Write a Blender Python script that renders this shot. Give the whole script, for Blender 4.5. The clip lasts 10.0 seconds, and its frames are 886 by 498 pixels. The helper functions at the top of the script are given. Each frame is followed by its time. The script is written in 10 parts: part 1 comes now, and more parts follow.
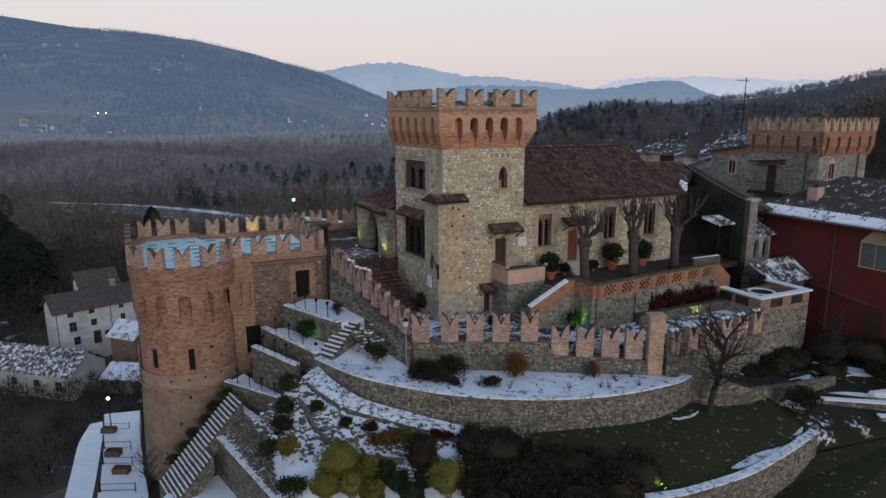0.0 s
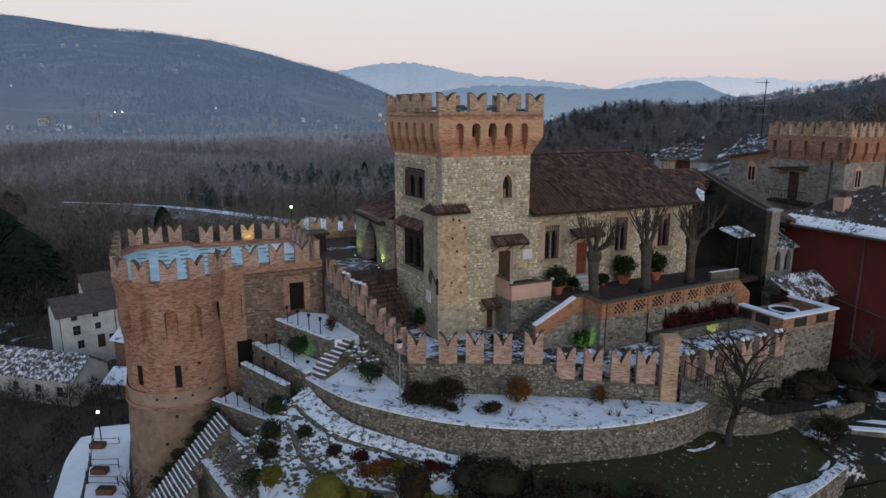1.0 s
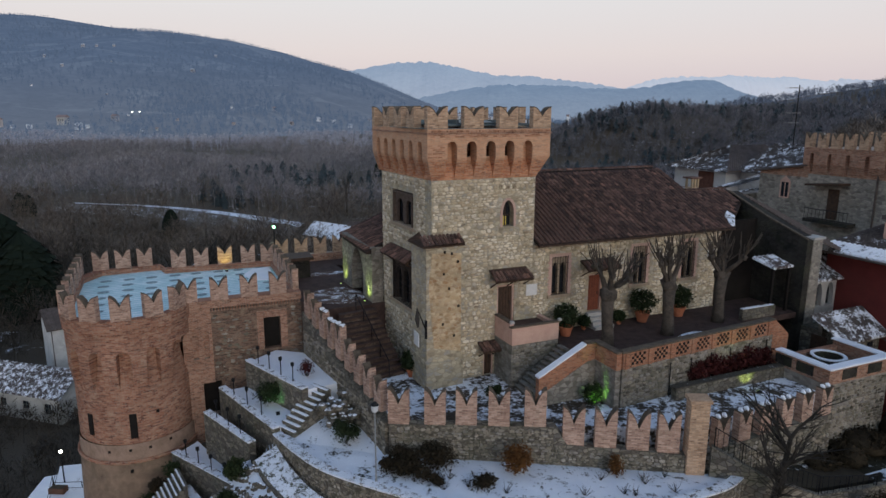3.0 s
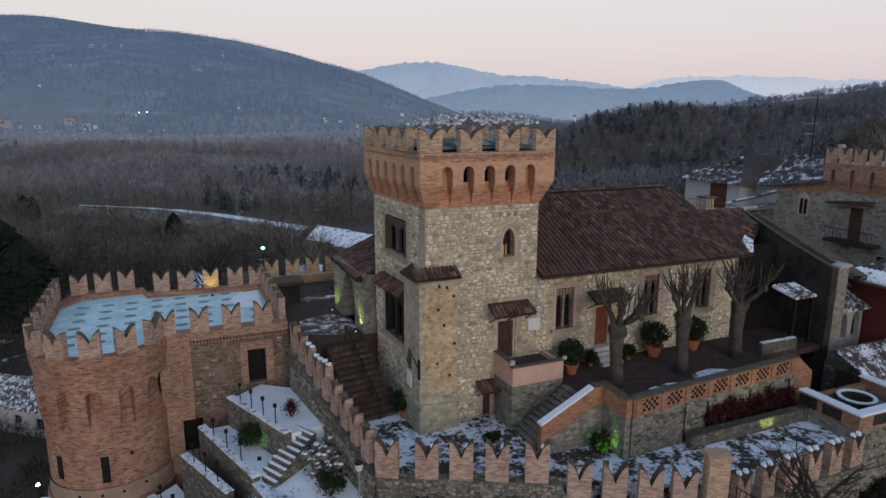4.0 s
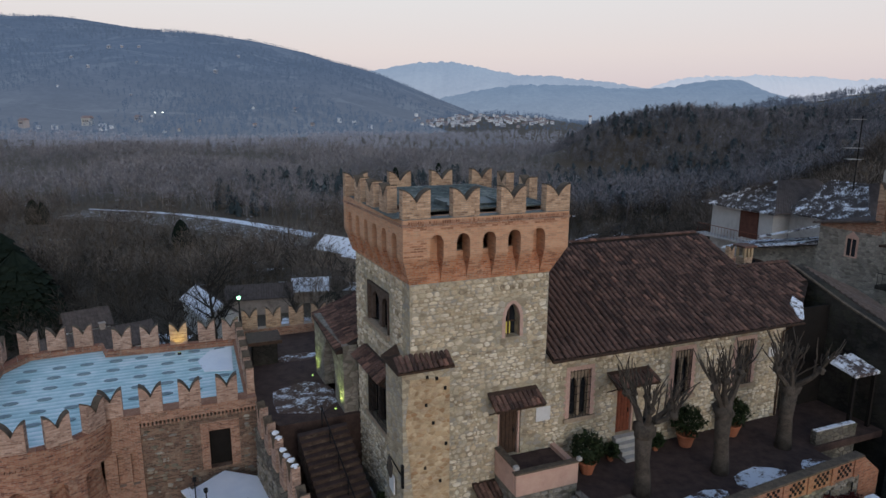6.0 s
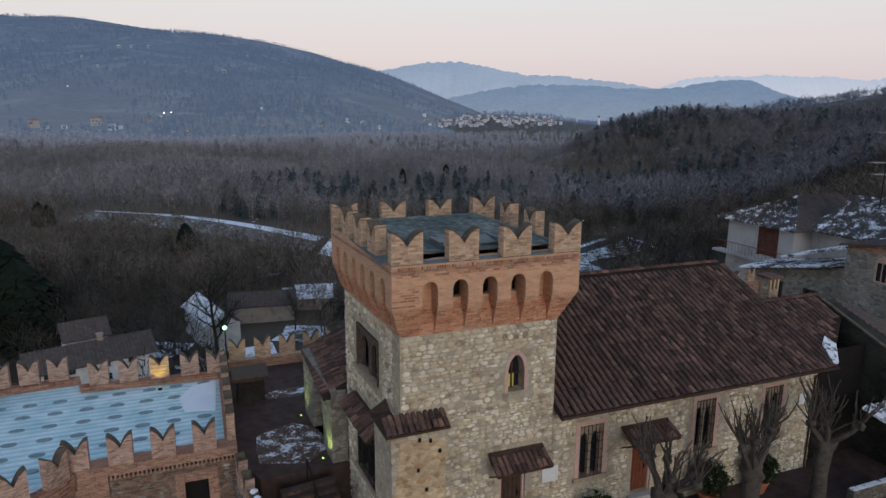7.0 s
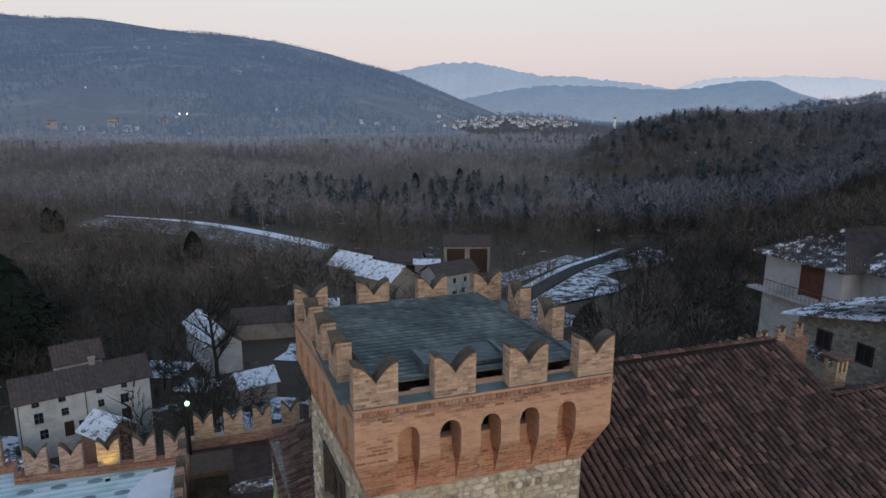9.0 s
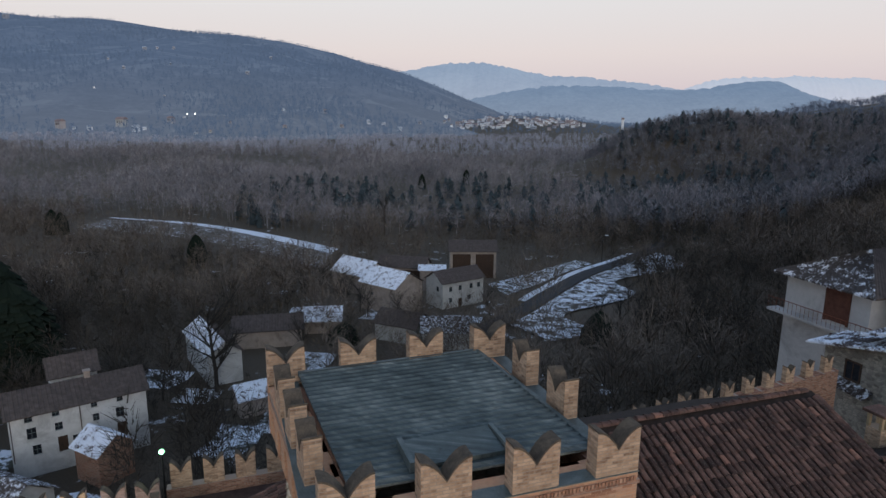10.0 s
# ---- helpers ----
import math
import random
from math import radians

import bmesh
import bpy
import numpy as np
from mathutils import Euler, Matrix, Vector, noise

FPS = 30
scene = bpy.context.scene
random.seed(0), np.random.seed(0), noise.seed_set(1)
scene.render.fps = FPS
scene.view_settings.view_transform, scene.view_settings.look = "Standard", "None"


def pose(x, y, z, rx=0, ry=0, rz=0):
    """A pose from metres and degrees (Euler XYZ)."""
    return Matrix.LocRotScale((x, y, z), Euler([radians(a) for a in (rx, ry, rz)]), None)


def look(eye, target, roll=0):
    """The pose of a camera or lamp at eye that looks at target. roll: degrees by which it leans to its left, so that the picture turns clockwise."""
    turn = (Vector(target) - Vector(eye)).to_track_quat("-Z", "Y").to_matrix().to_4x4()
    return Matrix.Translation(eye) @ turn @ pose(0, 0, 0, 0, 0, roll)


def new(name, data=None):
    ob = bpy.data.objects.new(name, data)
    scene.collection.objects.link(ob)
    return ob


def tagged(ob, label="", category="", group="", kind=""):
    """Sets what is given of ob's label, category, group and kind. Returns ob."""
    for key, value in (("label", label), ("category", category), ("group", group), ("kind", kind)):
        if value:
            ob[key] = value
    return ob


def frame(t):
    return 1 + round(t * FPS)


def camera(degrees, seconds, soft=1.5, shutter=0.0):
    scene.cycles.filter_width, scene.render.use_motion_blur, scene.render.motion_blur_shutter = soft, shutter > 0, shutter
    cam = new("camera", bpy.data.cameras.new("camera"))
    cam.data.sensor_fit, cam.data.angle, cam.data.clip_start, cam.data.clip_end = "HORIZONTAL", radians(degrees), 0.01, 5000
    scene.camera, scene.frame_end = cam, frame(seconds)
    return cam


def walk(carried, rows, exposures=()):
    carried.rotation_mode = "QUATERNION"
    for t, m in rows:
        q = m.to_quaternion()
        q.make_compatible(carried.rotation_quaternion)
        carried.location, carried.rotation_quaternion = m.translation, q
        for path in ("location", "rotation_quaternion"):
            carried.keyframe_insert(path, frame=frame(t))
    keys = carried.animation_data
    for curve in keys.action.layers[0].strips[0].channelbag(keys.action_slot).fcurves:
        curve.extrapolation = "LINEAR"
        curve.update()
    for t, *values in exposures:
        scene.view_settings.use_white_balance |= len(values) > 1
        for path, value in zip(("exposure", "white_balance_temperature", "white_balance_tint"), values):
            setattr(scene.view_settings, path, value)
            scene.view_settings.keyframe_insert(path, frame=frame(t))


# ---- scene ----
cam = camera(69.0, 10.0)
METRES, EYE, TILT, LEAN, TURN = 31.0, 14.13, -12.0, 0.0, 0.0
ROWS = [
    (0.0, 0.0, 0.0, 0.0, 0.0, 0.0, 0.0),
    (0.5, 0.0136, 0.0381, 0.0136, 0.77, 0.0, -0.21),
    (1.0, 0.0262, 0.0776, 0.0267, 1.18, -0.01, -0.35),
    (1.5, 0.0375, 0.118, 0.0391, 1.55, -0.02, -0.46),
    (2.0, 0.0474, 0.1596, 0.0518, 1.87, -0.03, -0.57),
    (2.5, 0.0562, 0.2022, 0.0684, 2.21, -0.07, -0.64),
    (4.0, 0.0779, 0.3302, 0.1417, 3.1, -0.1, -0.82),
    (4.5, 0.084, 0.3741, 0.168, 3.41, -0.11, -0.89),
    (5.0, 0.0892, 0.4173, 0.1942, 3.7, -0.11, -0.97),
    (5.5, 0.0936, 0.4618, 0.2202, 4.0, -0.14, -1.04),
    (7.0, 0.104, 0.5961, 0.2984, 5.03, -0.19, -1.32),
    (7.5, 0.106, 0.6418, 0.3243, 5.34, -0.2, -1.4),
    (8.0, 0.1077, 0.6875, 0.3505, 5.68, -0.22, -1.46),
    (8.5, 0.1084, 0.7342, 0.376, 5.97, -0.2, -1.56),
    (9.0, 0.1088, 0.7817, 0.4017, 6.28, -0.19, -1.64),
    (9.5, 0.1087, 0.8285, 0.4277, 6.58, -0.2, -1.76),
    (10.0, 0.1083, 0.8758, 0.4537, 6.89, -0.21, -1.86),
]
walk(cam, [(t, pose(0, 0, EYE, TILT, LEAN, TURN) @ pose(METRES * x, METRES * y, METRES * z, 90 + pitch, roll, yaw)) for t, x, y, z, yaw, pitch, roll in ROWS])

# ---------------------------------------------------------------- light
SUN_TO = Vector((0.42, -0.88, 0.30)).normalized()
world = bpy.data.worlds.new("dusk_sky")
scene.world = world
world.use_nodes = True
wn, wl = world.node_tree.nodes, world.node_tree.links
wn.clear()
w_out = wn.new("ShaderNodeOutputWorld")
w_tc = wn.new("ShaderNodeTexCoord")
w_sep = wn.new("ShaderNodeSeparateXYZ")
wl.new(w_tc.outputs["Generated"], w_sep.inputs[0])
w_ramp = wn.new("ShaderNodeValToRGB")
w_map = wn.new("ShaderNodeMapRange")
w_map.inputs["From Min"].default_value, w_map.inputs["From Max"].default_value = -0.02, 1.0
wl.new(w_sep.outputs["Z"], w_map.inputs["Value"])
wl.new(w_map.outputs[0], w_ramp.inputs[0])
stops = [(0.0, (0.55, 0.53, 0.62)), (0.05, (0.67, 0.59, 0.64)), (0.10, (0.755, 0.675, 0.69)), (0.20, (0.77, 0.765, 0.785)), (0.40, (0.34, 0.46, 0.64)), (1.0, (0.145, 0.225, 0.41))]
while len(w_ramp.color_ramp.elements) < len(stops):
    w_ramp.color_ramp.elements.new(0.5)
for el, (p, c) in zip(w_ramp.color_ramp.elements, stops):
    el.position, el.color = p, (*c, 1)
w_sky = wn.new("ShaderNodeTexSky")
w_sky.sky_type, w_sky.sun_disc = "NISHITA", False
w_sky.sun_elevation, w_sky.sun_rotation = radians(3), math.atan2(SUN_TO.x, SUN_TO.y)
w_bg1, w_bg2, w_add = wn.new("ShaderNodeBackground"), wn.new("ShaderNodeBackground"), wn.new("ShaderNodeAddShader")
w_bg1.inputs["Strength"].default_value, w_bg2.inputs["Strength"].default_value = 0.95, 0.02
wl.new(w_ramp.outputs[0], w_bg1.inputs[0])
wl.new(w_sky.outputs[0], w_bg2.inputs[0])
wl.new(w_bg1.outputs[0], w_add.inputs[0])
wl.new(w_bg2.outputs[0], w_add.inputs[1])
wl.new(w_add.outputs[0], w_out.inputs[0])

sun = new("sun", bpy.data.lights.new("sun", "SUN"))
sun.data.energy, sun.data.angle, sun.data.color = 0.74, radians(30), (1.0, 0.96, 0.92)
sun.matrix_world = look(SUN_TO * 100, (0, 0, 0))

# ---------------------------------------------------------------- building helpers
CM = pose(0, 40.57, 0, 0, 0, 26)          # the castle's own axes: a to the right along its front, b into depth
RNG = random.Random(7)


def cw(a, b, z=0.0):
    return CM @ Vector((a, b, z))


class Geo:
    """Vertices and faces of one mesh in the making."""

    def __init__(self):
        self.v, self.f = [], []

    def add(self, verts, faces, m=None):
        n = len(self.v)
        self.v += [tuple(m @ Vector(p)) for p in verts] if m is not None else [tuple(p) for p in verts]
        self.f += [tuple(i + n for i in f) for f in faces]
        return self

    def box(self, x0, x1, y0, y1, z0, z1, m=None, bev=0.0):
        if bev > 0:
            pr = [(x0 + bev, y0), (x1 - bev, y0), (x1, y0 + bev), (x1, y1 - bev), (x1 - bev, y1), (x0 + bev, y1), (x0, y1 - bev), (x0, y0 + bev)]
            inn = [(x0 + bev, y0 + bev), (x1 - bev, y0 + bev), (x1 - bev, y0 + bev), (x1 - bev, y1 - bev), (x1 - bev, y1 - bev), (x0 + bev, y1 - bev), (x0 + bev, y1 - bev), (x0 + bev, y0 + bev)]
            vs = [(x, y, z0) for x, y in pr] + [(x, y, z1 - bev) for x, y in pr] + [(x0 + bev, y0 + bev, z1), (x1 - bev, y0 + bev, z1), (x1 - bev, y1 - bev, z1), (x0 + bev, y1 - bev, z1)]
            fs = [tuple(range(7, -1, -1))] + [(i, (i + 1) % 8, 8 + (i + 1) % 8, 8 + i) for i in range(8)]
            fs += [(8, 9, 17, 16), (9, 10, 17), (10, 11, 18, 17), (11, 12, 18), (12, 13, 19, 18), (13, 14, 19), (14, 15, 16, 19), (15, 8, 16), (16, 17, 18, 19)]
            return self.add(vs, fs, m)
        vs = [(x0, y0, z0), (x1, y0, z0), (x1, y1, z0), (x0, y1, z0), (x0, y0, z1), (x1, y0, z1), (x1, y1, z1), (x0, y1, z1)]
        return self.add(vs, [(3, 2, 1, 0), (4, 5, 6, 7), (0, 1, 5, 4), (1, 2, 6, 5), (2, 3, 7, 6), (3, 0, 4, 7)], m)

    def prism(self, poly, z0, z1, m=None):
        """poly: (x, y) round; z0, z1: heights, numbers or a list each."""
        n = len(poly)
        zs0 = z0 if isinstance(z0, (list, tuple)) else [z0] * n
        zs1 = z1 if isinstance(z1, (list, tuple)) else [z1] * n
        vs = [(x, y, z) for (x, y), z in zip(poly, zs0)] + [(x, y, z) for (x, y), z in zip(poly, zs1)]
        return self.add(vs, [tuple(range(n - 1, -1, -1)), tuple(range(n, 2 * n))] + [(i, (i + 1) % n, n + (i + 1) % n, n + i) for i in range(n)], m)

    def slab(self, prof, y0, y1, m=None):
        """prof: (x, z) outline, drawn out from y0 to y1."""
        n = len(prof)
        vs = [(x, y0, z) for x, z in prof] + [(x, y1, z) for x, z in prof]
        return self.add(vs, [tuple(range(n)), tuple(range(2 * n - 1, n - 1, -1))] + [(i, n + i, n + (i + 1) % n, (i + 1) % n) for i in range(n)], m)

    def tube(self, pts, radii, k=6, m=None):
        """A tapered round bar along points."""
        pts = [Vector(p) for p in pts]
        if not isinstance(radii, (list, tuple)):
            radii = [radii] * len(pts)
        vs, fs = [], []
        for i, p in enumerate(pts):
            d = (pts[min(i + 1, len(pts) - 1)] - pts[max(i - 1, 0)]).normalized()
            s = d.orthogonal().normalized() if abs(d.z) < 0.99 else Vector((1, 0, 0))
            if abs(d.z) >= 0.99:
                s = (s - d * s.dot(d)).normalized()
            t = d.cross(s)
            for j in range(k):
                w = 2 * math.pi * j / k
                vs.append(p + radii[i] * (math.cos(w) * s + math.sin(w) * t))
        for i in range(len(pts) - 1):
            for j in range(k):
                fs.append((i * k + j, i * k + (j + 1) % k, (i + 1) * k + (j + 1) % k, (i + 1) * k + j))
        fs.append(tuple(range(k - 1, -1, -1)))
        fs.append(tuple(range((len(pts) - 1) * k, len(pts) * k)))
        return self.add(vs, fs, m)

    def blob(self, c, r, n=10, rough=0.15, squash=1.0, seed=0):
        """A lumpy rounded body."""
        rg = random.Random(seed)
        vs, fs = [], []
        rings = max(4, n // 2)
        for i in range(rings + 1):
            th = math.pi * i / rings
            for j in range(n):
                ph = 2 * math.pi * j / n
                q = r * (1 + rough * (rg.random() - 0.5) * 2)
                vs.append((c[0] + q * math.sin(th) * math.cos(ph), c[1] + q * math.sin(th) * math.sin(ph), c[2] + q * squash * math.cos(th)))
        for i in range(rings):
            for j in range(n):
                fs.append((i * n + j, (i + 1) * n + j, (i + 1) * n + (j + 1) % n, i * n + (j + 1) % n))
        return self.add(vs, fs)


def mesh_of(name, geo, material, smooth=False):
    me = bpy.data.meshes.new(name)
    me.from_pydata(geo.v, [], geo.f)
    if len(geo.f) < 4000:
        bm = bmesh.new()
        bm.from_mesh(me)
        bmesh.ops.recalc_face_normals(bm, faces=bm.faces)
        bm.to_mesh(me)
        bm.free()
    if material is not None:
        me.materials.append(material)
    if smooth:
        me.shade_smooth()
    me.update()
    return me


def part(name, geo, material, parent=None, label="", m=None, smooth=False):
    ob = new(name, mesh_of(name, geo, material, smooth))
    if parent is not None:
        ob.parent = parent
    if m is not None:
        ob.matrix_basis = m
    if label:
        ob["label"] = label
    return ob


def share(name, me, parent, m):
    ob = new(name, me)
    ob.parent = parent
    ob.matrix_basis = m
    return ob


def thing(name, label, category, m=None, group="", kind=""):
    ob = new(name)
    ob.empty_display_size = 0.2
    if m is not None:
        ob.matrix_basis = m
    return tagged(ob, label, category, group, kind)


def structure(name, geo, material, label, category, m=None, smooth=False):
    return tagged(part(name, geo, material, None, "", m, smooth), label, category, "", "structure")


# ---------------------------------------------------------------- materials
class Mat:
    """A small builder of node materials."""

    def __init__(self, name, rough=0.9, metal=0.0):
        self.m = bpy.data.materials.new(name)
        self.m.use_nodes = True
        self.t = self.m.node_tree
        self.b = self.t.nodes["Principled BSDF"]
        self.b.inputs["Roughness"].default_value, self.b.inputs["Metallic"].default_value = rough, metal
        self.b.inputs["Specular IOR Level"].default_value = 0.25

    def n(self, kind, **kw):
        node = self.t.nodes.new("ShaderNode" + kind)
        for k, val in kw.items():
            node.inputs[k].default_value = val
        return node

    def l(self, a, b):
        self.t.links.new(a, b)

    def pos(self):
        return self.n("NewGeometry").outputs["Position"]

    def obj(self):
        return self.n("TexCoord").outputs["Object"]

    def noise(self, scale, vec=None, detail=4.0, rough=0.6, dist=0.0):
        q = self.n("TexNoise", Scale=scale, Detail=detail, Roughness=rough, Distortion=dist)
        self.l(vec if vec is not None else self.pos(), q.inputs["Vector"])
        return q.outputs["Fac"]

    def ramp(self, fac, stops, mode="LINEAR"):
        q = self.n("ValToRGB")
        q.color_ramp.interpolation = mode
        while len(q.color_ramp.elements) < len(stops):
            q.color_ramp.elements.new(0.5)
        for el, (p, c) in zip(q.color_ramp.elements, stops):
            el.position, el.color = p, (*c, 1) if isinstance(c, (tuple, list)) else (c, c, c, 1)
        self.l(fac, q.inputs[0])
        return q.outputs[0]

    def mix(self, fac, a, b, mode="MIX"):
        q = self.t.nodes.new("ShaderNodeMix")
        q.data_type, q.blend_type = "RGBA", mode
        for sock, val in ((q.inputs[0], fac), (q.inputs[6], a), (q.inputs[7], b)):
            if isinstance(val, (int, float)):
                sock.default_value = val
            elif isinstance(val, (tuple, list)):
                sock.default_value = (*val, 1)
            else:
                self.l(val, sock)
        return q.outputs[2]

    def math(self, op, a, b=0.0):
        q = self.t.nodes.new("ShaderNodeMath")
        q.operation = op
        for sock, val in ((q.inputs[0], a), (q.inputs[1], b)):
            if isinstance(val, (int, float)):
                sock.default_value = val
            else:
                self.l(val, sock)
        return q.outputs[0]

    def color(self, c):
        if isinstance(c, (tuple, list)):
            self.b.inputs["Base Color"].default_value = (*c, 1)
        else:
            self.l(c, self.b.inputs["Base Color"])
        return self

    def bump(self, h, strength=0.5, dist=0.02, after=None):
        q = self.n("Bump", Strength=strength, Distance=dist)
        self.l(h, q.inputs["Height"])
        if after is not None:
            self.l(after, q.inputs["Normal"])
        self.l(q.outputs[0], self.b.inputs["Normal"])
        return q.outputs[0]

    def wall_uv(self):
        """Metres along an upright wall and up it, from the face's own normal."""
        g = self.n("NewGeometry")
        cr = self.t.nodes.new("ShaderNodeVectorMath")
        cr.operation = "CROSS_PRODUCT"
        cr.inputs[0].default_value = (0, 0, 1)
        self.l(g.outputs["True Normal"], cr.inputs[1])
        nm = self.t.nodes.new("ShaderNodeVectorMath")
        nm.operation = "NORMALIZE"
        self.l(cr.outputs[0], nm.inputs[0])
        dt = self.t.nodes.new("ShaderNodeVectorMath")
        dt.operation = "DOT_PRODUCT"
        self.l(g.outputs["Position"], dt.inputs[0])
        self.l(nm.outputs[0], dt.inputs[1])
        sp = self.n("SeparateXYZ")
        self.l(g.outputs["Position"], sp.inputs[0])
        cb = self.n("CombineXYZ")
        self.l(dt.outputs["Value"], cb.inputs[0])
        self.l(sp.outputs["Z"], cb.inputs[1])
        return cb.outputs[0]

    def round_uv(self, r):
        """Metres round an upright cylinder that stands on the object's own axis."""
        sp = self.n("SeparateXYZ")
        self.l(self.obj(), sp.inputs[0])
        an = self.math("ARCTAN2", sp.outputs["Y"], sp.outputs["X"])
        cb = self.n("CombineXYZ")
        self.l(self.math("MULTIPLY", an, r), cb.inputs[0])
        self.l(sp.outputs["Z"], cb.inputs[1])
        return cb.outputs[0]


def brick_mat(name, light, mid, dark, mortar, uv=None, bw=0.27, bh=0.075, stain=0.5, pale=0.0, upper=None):
    k = Mat(name, 0.92)
    vec = k.round_uv(uv) if uv else k.wall_uv()
    br = k.n("TexBrick", Scale=1.0)
    br.inputs["Brick Width"].default_value, br.inputs["Row Height"].default_value = bw, bh
    br.inputs["Mortar Size"].default_value, br.inputs["Mortar Smooth"].default_value = 0.008, 0.3
    br.inputs["Color1"].default_value, br.inputs["Color2"].default_value, br.inputs["Mortar"].default_value = (0, 0, 0, 1), (1, 1, 1, 1), (0.5, 0.5, 0.5, 1)
    k.l(vec, br.inputs["Vector"])
    cols = k.ramp(k.math("ADD", k.math("MULTIPLY", br.outputs["Color"], 0.20), k.math("ADD", k.math("MULTIPLY", k.noise(2.2, detail=9.0, rough=0.80), 0.55), k.math("MULTIPLY", k.noise(9.0, detail=4.0), 0.27))), [(0.36, dark), (0.50, mid), (0.64, light)])
    cols = k.mix(br.outputs["Fac"], cols, mortar)
    big = k.ramp(k.noise(0.55, detail=6.0, rough=0.7), [(0.35, 0.0), (0.7, 1.0)])
    cols = k.mix(k.math("MULTIPLY", big, stain), cols, k.mix(0.5, cols, (0.16, 0.12, 0.09), "MULTIPLY"))
    st = k.ramp(k.noise(1.7, detail=8.0, rough=0.75, dist=0.6), [(0.52, 0.0), (0.72, 1.0)])
    cols = k.mix(k.math("MULTIPLY", st, 0.35 + pale), cols, (0.46, 0.36, 0.26))
    if upper:
        sp = k.n("SeparateXYZ")
        k.l(k.pos(), sp.inputs[0])
        up_f = k.ramp(k.math("ADD", k.math("SUBTRACT", sp.outputs["Z"], upper[0]), k.math("MULTIPLY", k.noise(1.3, detail=5.0), 0.8)), [(0.3, 0.0), (0.6, 1.0)])
        cols = k.mix(up_f, cols, k.mix(0.42, cols, upper[1]))
    k.color(cols)
    b1 = k.bump(k.math("SUBTRACT", 1.0, br.outputs["Fac"]), 0.6, 0.012)
    k.bump(k.noise(22.0, detail=5.0), 0.35, 0.015, b1)
    return k.m


def rubble_mat(name, tones, mortar, scale=3.0, stain=(0.10, 0.09, 0.07), amount=0.45, squash=1.7, moss=0.0):
    """Rough field stones in courses, by cells stretched sideways."""
    k = Mat(name, 0.95)
    sep = k.n("Mapping")
    sep.inputs["Scale"].default_value = (1.0, 1.0, squash)
    warp = k.t.nodes.new("ShaderNodeMix")
    warp.data_type = "VECTOR"
    nz = k.n("TexNoise", Scale=2.3, Detail=3.0)
    k.l(k.pos(), nz.inputs["Vector"])
    warp.inputs[0].default_value = 0.10
    k.l(k.pos(), warp.inputs[4])
    k.l(nz.outputs["Color"], warp.inputs[5])
    k.l(warp.outputs[1], sep.inputs["Vector"])
    vo = k.n("TexVoronoi", Scale=scale)
    k.l(sep.outputs[0], vo.inputs["Vector"])
    ed = k.n("TexVoronoi", Scale=scale)
    ed.feature = "DISTANCE_TO_EDGE"
    k.l(sep.outputs[0], ed.inputs["Vector"])
    sc = k.n("SeparateColor")
    k.l(vo.outputs["Color"], sc.inputs[0])
    col = k.ramp(k.math("ADD", k.math("MULTIPLY", sc.outputs[0], 0.8), k.math("MULTIPLY", k.noise(11.0), 0.2)), [(i / (len(tones) - 1), c) for i, c in enumerate(tones)])
    joint = k.ramp(ed.outputs["Distance"], [(0.02, 1.0), (0.10, 0.0)])
    col = k.mix(joint, col, mortar)
    big = k.ramp(k.noise(0.45, detail=7.0, rough=0.7), [(0.4, 0.0), (0.7, 1.0)])
    col = k.mix(k.math("MULTIPLY", big, amount), col, stain)
    if moss:
        col = k.mix(k.math("MULTIPLY", k.ramp(k.noise(0.8, detail=8.0, rough=0.75), [(0.5, 0.0), (0.65, 1.0)]), moss), col, (0.05, 0.06, 0.025))
    k.color(col)
    b1 = k.bump(k.math("MINIMUM", ed.outputs["Distance"], 0.18), 1.0, 0.10)
    k.bump(k.noise(16.0, detail=6.0), 0.5, 0.02, b1)
    return k.m


def plain_mat(name, c1, c2, scale=3.0, rough=0.9, bump=0.3, fine=25.0, metal=0.0, stain=None):
    k = Mat(name, rough, metal)
    col = k.ramp(k.math("ADD", k.math("MULTIPLY", k.noise(scale, detail=7.0, rough=0.65), 0.7), k.math("MULTIPLY", k.noise(fine), 0.3)), [(0.35, c1), (0.65, c2)])
    if stain:
        col = k.mix(k.math("MULTIPLY", k.ramp(k.noise(scale * 0.35, detail=8.0, rough=0.75, dist=0.8), [(0.5, 0.0), (0.68, 1.0)]), 0.6), col, stain)
    k.color(col)
    if bump:
        k.bump(k.noise(fine, detail=6.0), bump, 0.02)
    return k.m


def patchy_snow_mat(name, under, cover=0.5, scale=2.0, under2=None):
    """Thin snow broken by what lies beneath."""
    k = Mat(name, 0.8)
    fac = k.ramp(k.math("ADD", k.math("MULTIPLY", k.noise(scale, detail=9.0, rough=0.72), 0.7), k.math("MULTIPLY", k.noise(scale * 6, detail=5.0), 0.3)), [(0.62 - cover * 0.3, 0.0), (0.68 - cover * 0.3, 1.0)])
    gr = k.ramp(k.noise(7.0, detail=6.0), [(0.35, under), (0.7, under2 or tuple(min(1, c * 1.9) for c in under))])
    sn = k.ramp(k.noise(1.1, detail=5.0), [(0.3, (0.80, 0.84, 0.90)), (0.7, (0.90, 0.93, 0.97))])
    k.color(k.mix(fac, gr, sn))
    k.bump(k.math("ADD", k.math("MULTIPLY", fac, 0.6), k.noise(14.0, detail=6.0)), 0.6, 0.06)
    return k.m


